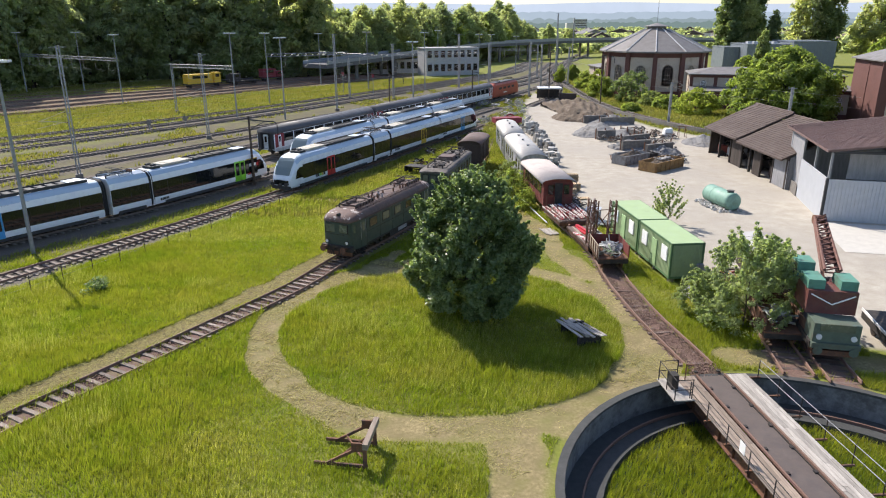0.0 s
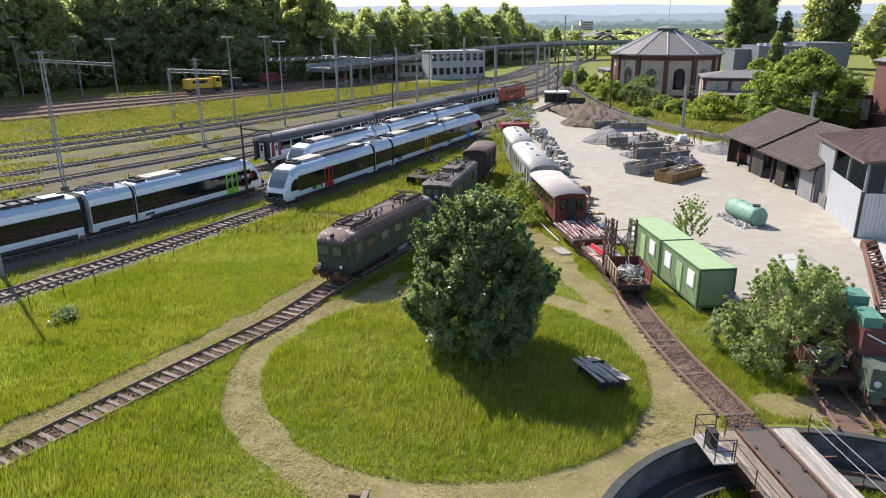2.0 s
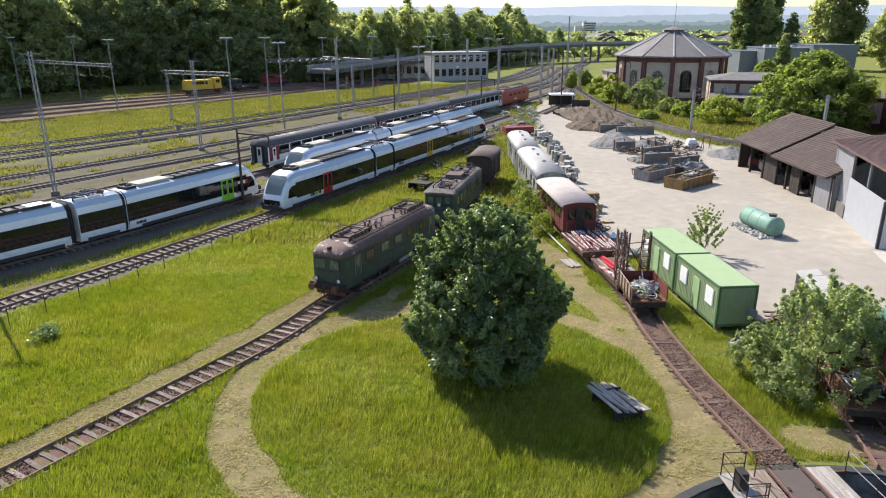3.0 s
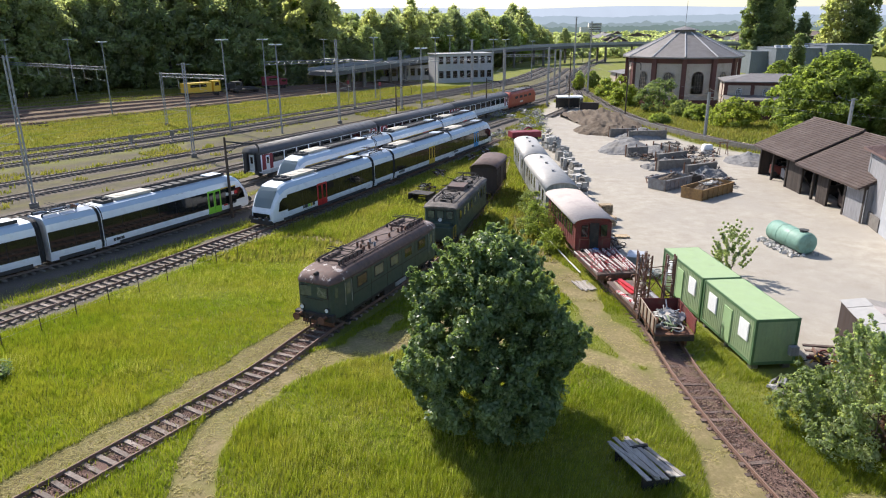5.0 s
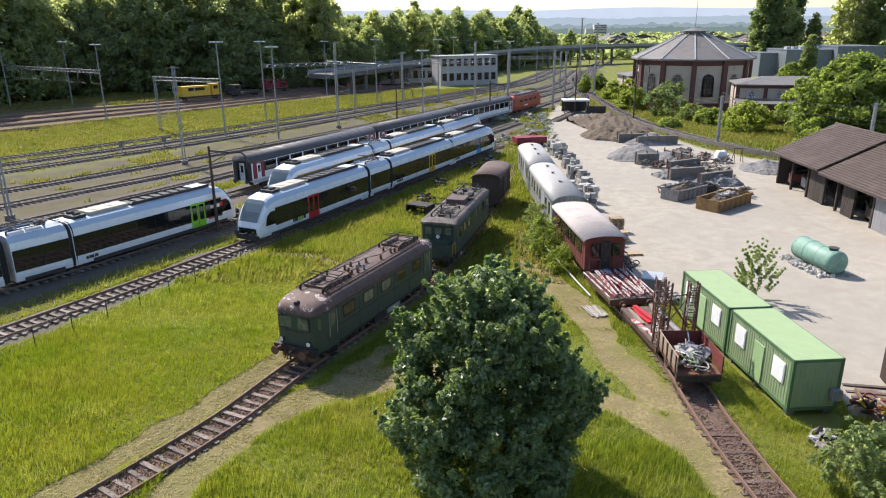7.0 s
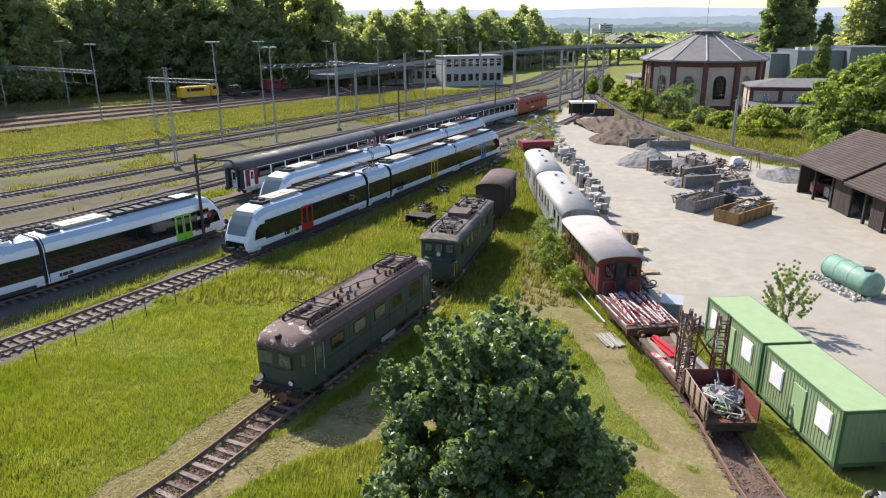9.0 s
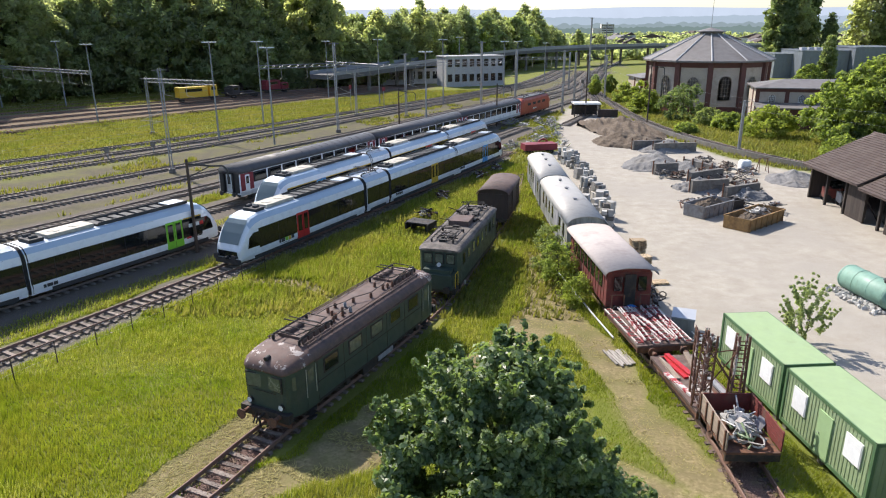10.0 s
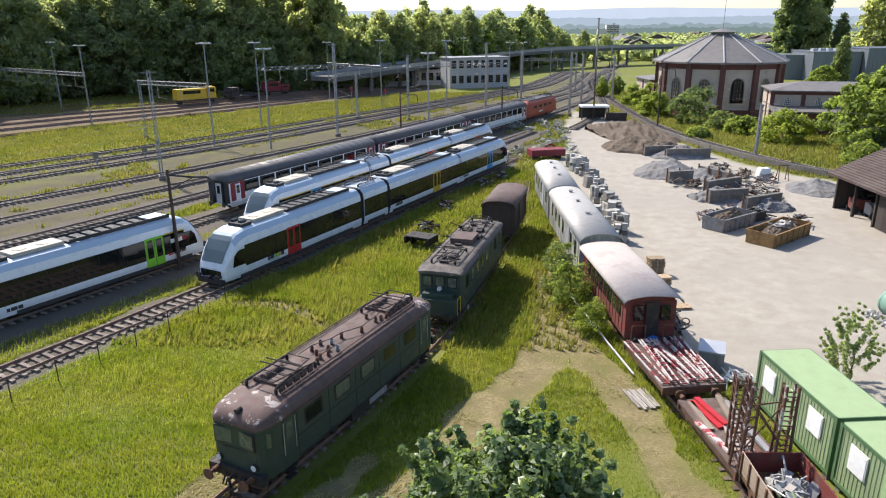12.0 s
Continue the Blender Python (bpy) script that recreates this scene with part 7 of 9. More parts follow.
def shed():
    t = thing("open_shed", pose(0, 0, 0), "dark timber open shed with brown tiled roof", "shed")
    x0, xr, x1 = 37.1, 44.0, 51.0
    for a, b, dz in ((70.8, 83.0, 0.0), (83.2, 94.0, 0.25)):
        ez, rz = 3.35 + dz, 6.6 + dz
        bm = bmesh.new()
        for p, q in (((x0, ez), (xr, rz)), ((xr, rz), (x1, ez))):
            loft(bm, [[(p[0], a, p[1] - 0.12), (q[0], a, q[1] - 0.12), (q[0], a, q[1]), (p[0], a, p[1])], [(p[0], b, p[1] - 0.12), (q[0], b, q[1] - 0.12), (q[0], b, q[1]), (p[0], b, p[1])]])
        roof = part("roof", tidy(bm), M_tile_roof, t, "brown tiled roof")
        tiled_slope(roof, (x0, b, ez), (0, a - b, 0), (xr - x0, 0, rz - ez), 1, 22, M_tile_roof)
        tiled_slope(roof, (x1, a, ez), (0, b - a, 0), (xr - x1, 0, rz - ez), 1, 22, M_tile_roof)
        bm = bmesh.new()
        tube(bm, (xr, a, rz + 0.06), (xr, b, rz + 0.06), 0.12, 8)
        part("ridge_cap", bm, M_tile_roof, roof)
    posts = [71.2, 74.4, 77.6, 80.6, 83.1, 86.6, 90.2, 93.6]
    for y in posts:
        bm = bmesh.new()
        box(bm, 38.1, y, 1.75, 0.24, 0.24, 3.5)
        part("post", bm, M_dkwood, t)
    bm = bmesh.new()
    box(bm, 38.1, 82.4, 3.4, 0.2, 22.8, 0.24)
    part("eave_beam", bm, M_dkwood, t)
    bm = bmesh.new()
    box(bm, 50.4, 82.4, 1.7, 0.2, 22.6, 3.4)
    part("back_wall", bm, M_dkwood, t)
    # boarded bays between openings
    for y0, y1, mat in ((83.1, 86.2, M_dkwood), (77.8, 79.6, M_dkwood), (70.9, 74.2, M_greyboard)):
        n = int((y1 - y0) / 0.2)
        for k in range(n):
            bm = boxes((0, 0, 0, 0.04, 0.19, 3.2))
            o = part("board", bm, mat, t)
            o.location = (38.05, y0 + (k + 0.5) * (y1 - y0) / n, 1.62)
    bm = bmesh.new()
    loft(bm, [[(38.2, y, 0), (50.4, y, 0), (50.4, y, 3.3), (44, y, 6.4), (38.2, y, 3.5)] for y in (71.0, 71.2)])
    part("gable_wall", tidy(bm), M_greyboard, t, "grey boarded gable wall")
    bm = bmesh.new()
    loft(bm, [[(38.2, y, 0), (50.4, y, 0), (50.4, y, 3.3), (44, y, 6.6), (38.2, y, 3.6)] for y in (93.6, 93.8)])
    part("gable_wall", tidy(bm), M_dkwood, t)
    bm = bmesh.new()
    for y in (76, 83.1, 88):
        box(bm, 41, y, 2.6, 6, 0.12, 0.12)
        tube(bm, (38.2, y, 2.2), (39.8, y + 0.6, 0.1), 0.06, 6)
    part("brace", bm, M_dkwood, t)
    for x, y, mat, s in ((39.6, 91.8, M_rust_red, 1.2), (40.2, 89.4, M_greyboard, 1.5), (40.5, 81.5, M_soot, 1.4), (40, 76, M_brown_wag, 1.6)):
        q = thing("parked_machine", pose(x, y, 0, 0, 0, 80), "small machine parked in the dark shed", "machine", "machines in the shed")
        bm = bmesh.new()
        box(bm, 0, 0, 0.95, s, s * 1.5, 1.0)
        part("body", rounded(bm, 0.12, 2), mat, q)
        bm = bmesh.new()
        box(bm, 0, -0.2, 1.75, s * 0.8, s * 0.7, 0.7)
        part("cab", rounded(bm, 0.1, 2), M_glass, q)
        for sx in (-1, 1):
            for sy in (-1, 1):
                bm = bmesh.new()
                tube(bm, (sx * s * 0.55, sy * s * 0.5, 0.4), (sx * s * 0.4, sy * s * 0.5, 0.4), 0.4, 14)
                part("wheel", bm, M_rubber, q)


shed()


def warehouse():
    t = thing("warehouse", pose(35.6, 58.7, 0, 0, 0, -14), "grey corrugated warehouse with reddish brown roof", "warehouse")
    W, L = 22.0, 15.4
    bm = bmesh.new()
    loft(bm, [[(-0.5, y, 6.45), (10.5, y, 7.9), (22.5, y, 6.4), (22.5, y, 6.6), (10.5, y, 8.1), (-0.5, y, 6.65)] for y in (-0.5, L + 0.6)])
    roof = part("roof", tidy(bm), M_sheet_roof, t, "reddish brown sheet roof")
    bm = bmesh.new()
    for k in range(38):
        y = -0.4 + k * 0.43
        loft(bm, [[(-0.5, y, 6.65), (10.5, y, 8.1), (10.5, y, 8.14), (-0.5, y, 6.69)], [(-0.5, y + 0.08, 6.65), (10.5, y + 0.08, 8.1), (10.5, y + 0.08, 8.14), (-0.5, y + 0.08, 6.69)]])
    part("roof_seams", bm, M_sheet_roof, roof)
    bm = bmesh.new()
    box(bm, W / 2, -0.02, 1.95, W, 0.1, 3.9)
    part("front_wall", bm, M_greysheet, t)
    bm = bmesh.new()
    for k in range(70):
        box(bm, 0.15 + k * 0.31, -0.09, 1.95, 0.13, 0.06, 3.86)
    part("corrugation", bm, M_greysheet, t)
    bm = bmesh.new()
    box(bm, 0.0, 4.9, 2.0, 0.12, 9.6, 4.0)
    part("side_wall", bm, M_greysheet, t, "pale grey flush side panel")
    bm = bmesh.new()
    box(bm, 0.1, 12.4, 3.2, 0.12, 5.6, 6.4)
    part("rear_wall_boards", bm, M_greyboard, t)
    bm = bmesh.new()
    box(bm, 0.0, 12.4, 0.6, 0.3, 5.6, 1.2)
    part("plinth", bm, M_concrete, t)
    bm = bmesh.new()
    box(bm, W / 2, L - 0.2, 3.2, W, 0.2, 6.4)
    part("back_wall", bm, M_greyboard, t)
    bm = bmesh.new()
    box(bm, 6.0, 1.6, 5.0, 8.0, 0.1, 2.6)
    part("inner_wall", bm, M_greyboard, t)
    for x, y in ((0.1, 0.1), (0.1, 5.0), (0.1, 9.7), (0.1, 15.0), (7.0, 0.1), (14.0, 0.1), (21.8, 0.1)):
        bm = bmesh.new()
        box(bm, x, y, 3.2, 0.2, 0.2, 6.5)
        part("steel_post", bm, M_steel, t)
    bm = bmesh.new()
    box(bm, -0.02, -0.02, 2.0, 0.24, 0.24, 4.0)
    part("corner_trim", bm, M_dkgrey, t)
    bm = bmesh.new()
    box(bm, W / 2, -0.4, 6.5, W, 0.16, 0.2)
    part("gutter", bm, M_dkgrey, t)


warehouse()
bm = bmesh.new()
bmesh.ops.create_grid(bm, x_segments=2, y_segments=2, size=1)
for v in bm.verts:
    v.co = Vector((v.co.x * 9, v.co.y * 4.5, 0))
o = link("concrete_apron", bm, material("pale concrete apron", (0.50, 0.48, 0.43), (0.43, 0.41, 0.37), 1.5, rough=0.9), None)
o.matrix_basis = pose(42.5, 51.5, 0.02, 0, 0, -14)
tagged(o, "pale concrete apron before the warehouse", "pavement", kind="structure")


# ---- railway buildings beyond the bank ----
def arched_window(parent, m, w, h, mat_frame):
    bm = bmesh.new()
    pts = [(-w / 2, 0), (w / 2, 0)] + [(w / 2 * math.cos(math.pi * k / 8), h - w / 2 + w / 2 * math.sin(math.pi * k / 8)) for k in range(9)]
    vs = [bm.verts.new((x, -0.05, z)) for x, z in pts]
    bm.faces.new(vs)
    bmesh.ops.solidify(bm, geom=bm.faces[:], thickness=0.12)
    f = part("window", bm, mat_frame, parent)
    f.matrix_basis = m
    bm = bmesh.new()
    vs = [bm.verts.new((x * 0.84, -0.1, 0.12 + z * 0.93)) for x, z in pts]
    bm.faces.new(vs)
    bmesh.ops.solidify(bm, geom=bm.faces[:], thickness=0.04)
    part("pane", bm, M_blind, f)
    bm = bmesh.new()
    for k in range(1, 6):
        box(bm, 0, -0.14, h * k / 6, w * 0.84, 0.05, 0.05)
    for k in (-1, 0, 1):
        box(bm, k * w * 0.21, -0.14, h / 2, 0.05, 0.05, h * 0.9)
    part("glazing_grid", bm, mat_frame, f)


def roundhouse():
    t = thing("roundhouse", pose(54.6, 180, 0), "round brick engine house with a grey conical roof", "roundhouse")
    R, n, H = 13.0, 12, 11.0
    bm = bmesh.new()
    loft(bm, [[(r * math.cos(2 * math.pi * (k + 0.5) / n), r * math.sin(2 * math.pi * (k + 0.5) / n), z) for k in range(n)] for r, z in ((R - 0.4, 0), (R - 0.4, H))])
    part("wall", tidy(bm), M_pale_brick, t, "pale buff infill wall")
    bm = bmesh.new()
    loft(bm, [[(r * math.cos(2 * math.pi * (k + 0.5) / n), r * math.sin(2 * math.pi * (k + 0.5) / n), z) for k in range(n)] for r, z in ((R + 0.9, H - 0.35), (R + 0.9, H), (2.7, H + 5.2), (2.7, H + 5.1))])
    roof = part("roof", tidy(bm), M_zinc, t, "weathered grey conical roof")
    for k in range(n):
        bm = bmesh.new()
        a = 2 * math.pi * (k + 0.5) / n
        tube(bm, ((R + 0.9) * math.cos(a), (R + 0.9) * math.sin(a), H + 0.05), (2.7 * math.cos(a), 2.7 * math.sin(a), H + 5.25), 0.16, 6)
        part("roof_hip", bm, M_far_wall, roof)
    bm = bmesh.new()
    for r0, r1, z0, z1 in ((2.4, 2.4, H + 5.0, H + 5.7), (3.1, 3.1, H + 5.7, H + 5.85), (3.1, 0.2, H + 5.85, H + 6.6)):
        loft(bm, [[(r * math.cos(2 * math.pi * k / n), r * math.sin(2 * math.pi * k / n), z) for k in range(n)] for r, z in ((r0, z0), (r1, z1))])
    part("lantern", bm, M_zinc, t)
    bm = bmesh.new()
    tube(bm, (0, 0, H + 6.5), (0, 0, H + 12.5), 0.05, 6)
    part("lightning_rod", bm, M_steel, t)
    for k in range(n):
        a = 2 * math.pi * (k + 0.5) / n
        bm = bmesh.new()
        box(bm, (R - 0.35) * math.cos(a), (R - 0.35) * math.sin(a), H / 2, 1.0, 1.05, H, Matrix.Rotation(a, 3, "Z"))
        part("pilaster", bm, M_brick, t, "dark red brick pilaster")
        a2 = 2 * math.pi * (k + 1) / n
        rin = (R - 0.4) * math.cos(math.pi / n)
        bm = bmesh.new()
        box(bm, rin * math.cos(a2), rin * math.sin(a2), H - 0.75, 0.3, 7.2, 1.3, Matrix.Rotation(a2, 3, "Z"))
        part("brick_band", bm, M_brick, t)
        bm = bmesh.new()
        box(bm, rin * math.cos(a2), rin * math.sin(a2), 0.8, 0.35, 7.2, 1.6, Matrix.Rotation(a2, 3, "Z"))
        part("plinth", bm, M_brick, t)
        if math.sin(a2) < 0.3:
            arched_window(t, pose((rin + 0.05) * math.cos(a2), (rin + 0.05) * math.sin(a2), 3.0, 0, 0, math.degrees(a2) + 90), 2.6, 4.9, M_pale_brick)


roundhouse()


def brick_house(m, W, D, H, rise, label, windows, stripes=True, low=None):
    """A long brick building with pale panels and a hipped roof; its front faces -y."""
    t = thing("brick_building", m, label, "building", "railway buildings")
    bm = bmesh.new()
    box(bm, W / 2, D / 2, H / 2, W, D, H)
    part("wall", bm, M_pale_brick if stripes else M_brick, t)
    bm = bmesh.new()
    o = 0.6
    lo = [(-o, -o), (W + o, -o), (W + o, D + o), (-o, D + o)]
    i = min(D / 2 - 0.2, W / 2 - 0.2)
    hi = [(i, i), (W - i, i), (W - i, D - i), (i, D - i)]
    loft(bm, [[(x, y, H - 0.15) for x, y in lo], [(x, y, H + 0.05) for x, y in lo], [(x, y, H + rise) for x, y in hi]])
    part("roof", tidy(bm), M_zinc, t)
    n = max(2, round(W / 5))
    for k in range(n + 1):
        bm = bmesh.new()
        box(bm, W * k / n, -0.03, H / 2, 0.7, 0.2, H)
        part("pilaster", bm, M_brick, t)
    for z, h in ((H - 0.4, 0.6), (0.6, 1.2)):
        bm = bmesh.new()
        box(bm, W / 2, -0.02, z, W, 0.16, h)
        part("brick_band", bm, M_brick, t)
    bm = bmesh.new()
    box(bm, -0.02, D / 2, H / 2, 0.16, 0.9, H)
    part("side_pilaster", bm, M_brick, t)
    for x, z, w, h in windows:
        arched_window(t, pose(x, -0.05, z, 0, 0, 0), w, h, M_white_plain)
    return t


ann = brick_house(pose(54.5, 150.5, 0, 0, 0, -14), 30, 11, 7.0, 1.3, "pale brick workshop with grey hipped roof", [(2.5 + 5 * k, 3.8, 1.2, 2.0) for k in range(6)])
bm = bmesh.new()
box(bm, 13, -2.2, 1.9, 26, 4.0, 3.8)
part("lean_to", bm, M_brick, ann, "dark red brick lean-to")
bm = bmesh.new()
box(bm, 13, -2.3, 4.0, 27, 4.6, 0.25, Matrix.Rotation(0.12, 3, "X"))
part("lean_to_roof", bm, M_zinc, ann)
big = brick_house(pose(72.6, 112.5, 0, 0, 0, -12), 20, 14, 11.6, 3.0, "tall dark red brick hall with narrow lattice windows", [(8.5, 2.5, 1.6, 7.0), (13.5, 2.5, 1.6, 7.0)], False)
for x0 in (1.2, 6.2, 11.0):
    bm = bmesh.new()
    box(bm, x0 + 1.8, -0.04, 5.6, 3.6, 0.12, 8.2)
    part("pale_panel", bm, M_pale_brick, big, "pale buff wall panel")
arched_window(big, pose(2.9, -0.12, 2.0), 1.5, 7.2, M_far_wall)
brick_house(pose(66, 128, 0, 0, 0, -12), 12, 8, 5.6, 1.2, "low buff brick wing beside the hall", [(3, 2.6, 1.1, 1.8), (8, 2.6, 1.1, 1.8)])
brick_house(pose(46.5, 205, 0, 0, 0, 4), 12, 12, 5.2, 1.2, "low buff shed behind the roundhouse", [(3, 2, 1.6, 1.8), (8, 2, 1.6, 1.8)])
HALL = ((0, 0, 15, 26, 9.6), (15.3, -4, 15, 26, 10.8), (-6, 10, 6, 20, 8.2))
t = thing("modern_hall", pose(116, 268, 0, 0, 0, -8), "blue grey metal clad hall with flat roof", "building")
bm = bmesh.new()
for x, y, w, d, h in HALL:
    box(bm, x + w / 2, y + d / 2, h / 2, w, d, h)
part("wall", bm, M_blue_grey, t)
bm = bmesh.new()
for x, y, w, d, h in HALL:
    box(bm, x + w / 2, y + d / 2, h + 0.15, w + 0.4, d + 0.4, 0.3)
    for k in range(int(w / 1.2)):
        box(bm, x + 0.6 + k * 1.2, y - 0.05, h / 2, 0.12, 0.1, h - 0.6)
part("trim", bm, M_blue_grey, t)
bm = bmesh.new()
for k in range(5):
    box(bm, 3 + k * 2.4, 10, 10.2, 1.6, 3, 1.0)
part("roof_unit", bm, M_greysheet, t)


# ---- road bridge over the tracks, and far sheds ----
def road_bridge():
    t = thing("road_bridge", Matrix.Identity(4), "dark grey road bridge over the tracks", "bridge")
    pts = [(-40, 216, 5.6), (-28, 235, 6.4), (-8, 275, 7.6), (20, 330, 8.4), (60, 372, 8.8), (104, 400, 8.8), (170, 425, 8.0)]
    ln = spline([p[:2] for p in pts], 4.0)
    zz = np.interp(ln[:, 1], [p[1] for p in pts], [p[2] for p in pts])
    d = np.gradient(ln, axis=0)
    d /= np.hypot(*d.T)[:, None]
    nn = np.c_[d[:, 1], -d[:, 0]]
    bm = bmesh.new()
    loft(bm, [[(*(p + a * q), z + h) for a, h in ((-5, -1.2), (5, -1.2), (5, 0), (-5, 0))] for p, q, z in zip(ln, nn, zz)])
    part("deck", tidy(bm), material("dark stained bridge concrete", (0.13, 0.13, 0.13), (0.09, 0.09, 0.09), 1, rough=0.9), t)
    for s in (-5, 5):
        bm = bmesh.new()
        loft(bm, [[(*(p + (s + a) * q), z + h) for a, h in ((-.1, 0), (.1, 0), (.1, 1.0), (-.1, 1.0))] for p, q, z in zip(ln, nn, zz)])
        part("parapet", tidy(bm), M_steel, t)
    for k in range(4, len(ln), 6):
        for s in (-3, 3):
            bm = bmesh.new()
            p = ln[k] + s * nn[k]
            tube(bm, (*p, 0), (*p, zz[k] - 1.0), 0.6, 10)
            part("pier", bm, M_concrete, t)


road_bridge()


def far_block(m, W, D, H, mat, roofmat, label, floors, cols):
    t = thing("office_block", m, label, "building", "far yard buildings")
    bm = bmesh.new()
    box(bm, W / 2, D / 2, H / 2, W, D, H)
    part("wall", bm, mat, t)
    bm = bmesh.new()
    box(bm, W / 2, D / 2, H + 0.15, W + 0.6, D + 0.6, 0.3)
    part("roof", bm, roofmat, t)
    for f in range(floors):
        for c in range(cols):
            bm = bmesh.new()
            box(bm, (c + 0.5) * W / cols, -0.03, (f + 0.6) * H / floors, W / cols * 0.6, 0.1, H / floors * 0.5)
            part("window", bm, M_glass, t)
    return t


far_block(pose(-6.0, 243, 0, 0, 0, 22), 20, 9, 9.2, M_far_wall, M_far_wall, "pale grey two storey yard office", 2, 8)
far_block(pose(-33, 252, 0, 0, 0, 14), 13, 9, 4.6, M_far_wall, M_white_plain, "low pale workshop with white flat roof", 1, 5)
far_block(pose(-19, 257, 0, 0, 0, 10), 10, 7, 4.8, M_far_wall, M_far_wall, "low pale store beside the office", 1, 4)


def works_vehicle(m, L, mat, label, cab):
    t = thing("track_vehicle", m, label, "railway vehicle", "maintenance vehicles")
    bm = bmesh.new()
    box(bm, 0, L / 2, 1.0, 2.6, L, 0.35)
    part("chassis", bm, M_soot, t)
    for a, b, h in cab:
        bm = bmesh.new()
        box(bm, 0, (a + b) / 2, 1.1 + h / 2, 2.6, b - a, h)
        c = part("body", rounded(bm, 0.1), mat, t)
        bm = bmesh.new()
        for s in (-1, 1):
            box(bm, s * 1.31, (a + b) / 2, 1.1 + h * 0.7, 0.04, (b - a) * 0.6, h * 0.3)
        part("window", bm, M_glass, c)
    wheel_pair(t, 1.2)
    wheel_pair(t, L - 1.2)


for key, y, L, mat, label, cab in (("rust3", 193, 11, M_yellow, "yellow track maintenance wagon", ((0.3, 8, 2.6), (8.6, 10.6, 2.9))), ("rust3", 204, 9, M_dkgrey, "grey flat maintenance wagon", ((0.3, 2.5, 2.2),)),
                                   ("rust4", 218, 8, M_red_dirty, "dull crimson shunting engine on a siding", ((0.3, 5, 2.6), (5.2, 7.6, 1.8))), ("rust4", 209, 9, M_dkgrey, "dark flat wagon on the rusty siding", ((1, 3, 1.4),))):
    m, _ = seated(LINES[key], y, L, RAIL_Z)
    works_vehicle(m, L, mat, label, cab)
for k, (x, y) in enumerate(((-88, 128), (-80, 139), (-60, 171), (-92, 140))):
    scrap_heap(pose(x, y, 0), 2.2, 1.2, 0.9, 16, 400 + k, "dark axles and frames beside the sidings", [M_soot, M_rust, M_brown_wag])


# ---- masts and lamps ----
def mast(x, y, h, kind, arm=0.0):
    """Catenary mast of two channels with battens, or a light mast, or a wooden pole."""
    if kind == "lamp":
        t = thing("light_mast", pose(x, y, 0), "tall steel light mast with white lamps", "light mast", "light masts")
        bm = bmesh.new()
        tube(bm, (0, 0, 0), (0, 0, h), 0.17, 8, 0.09)
        part("pole", bm, M_steel, t)
        for s in (-1, 1):
            bm = bmesh.new()
            box(bm, s * 0.62, 0, h + 0.1, 1.0, 0.5, 0.18)
            part("lamp_head", rounded(bm, 0.04), M_lamp_white, t)
        bm = bmesh.new()
        tube(bm, (-0.7, 0, h), (0.7, 0, h), 0.05, 6)
        part("crossarm", bm, M_steel, t)
    elif kind == "pole":
        t = thing("wooden_pole", pose(x, y, 0), "dark brown pole with a bent steel arm", "pole", "trackside poles")
        bm = bmesh.new()
        tube(bm, (0, 0, 0), (0, 0, h), 0.16, 8, 0.11)
        part("pole", bm, M_mast_brown, t)
        bm = bmesh.new()
        pts = [(0, 0, h - 0.4), (1.6, 0.7, h - 0.7), (2.5, 1.1, h - 0.75), (2.8, 1.2, h - 1.1), (2.85, 1.25, h - 2.2)]
        for p, q in zip(pts, pts[1:]):
            tube(bm, p, q, 0.075, 6)
        tube(bm, (0, 0, h - 1.5), (1.6, 0.7, h - 0.7), 0.045, 6)
        part("arm", bm, M_dkgrey, t)
    else:
        t = thing("catenary_mast", pose(x, y, 0, 0, 0, 25), "grey steel catenary mast", "catenary mast", "catenary masts")
        bm = bmesh.new()
        for s in (-1, 1):
            box(bm, s * 0.15, 0, h / 2, 0.15, 0.24, h)
        part("column", bm, M_steel, t)
        bm = bmesh.new()
        for k in range(int(h / 0.9)):
            box(bm, 0, 0, 0.5 + k * 0.9, 0.3, 0.12, 0.1)
        part("battens", bm, M_steel, t)
        bm = bmesh.new()
        box(bm, 0, 0, 0.25, 0.8, 0.8, 0.5)
        part("footing", bm, M_concrete, t)
        bm = bmesh.new()
        tube(bm, (-0.9, 0, h - 0.2), (0.9, 0, h - 0.2), 0.05, 6)
        part("crossarm", bm, M_steel, t)
        if arm:
            bm = bmesh.new()
            tube(bm, (0, 0, 6.6), (arm, -0.3, 7.0), 0.045, 6)
            tube(bm, (0, 0, 8.1), (arm * 0.9, -0.3, 7.0), 0.035, 6)
            tube(bm, (arm * 0.2, 0, 6.7), (arm * 1.1, -0.3, 6.1), 0.03, 6)
            part("cantilever", bm, M_beige, t)
            bm = bmesh.new()
            tube(bm, (0.15 * math.copysign(1, arm), 0, 6.62), (0.6 * math.copysign(1, arm), 0, 6.7), 0.08, 8)
            part("insulator", bm, M_rust, t)
    return t


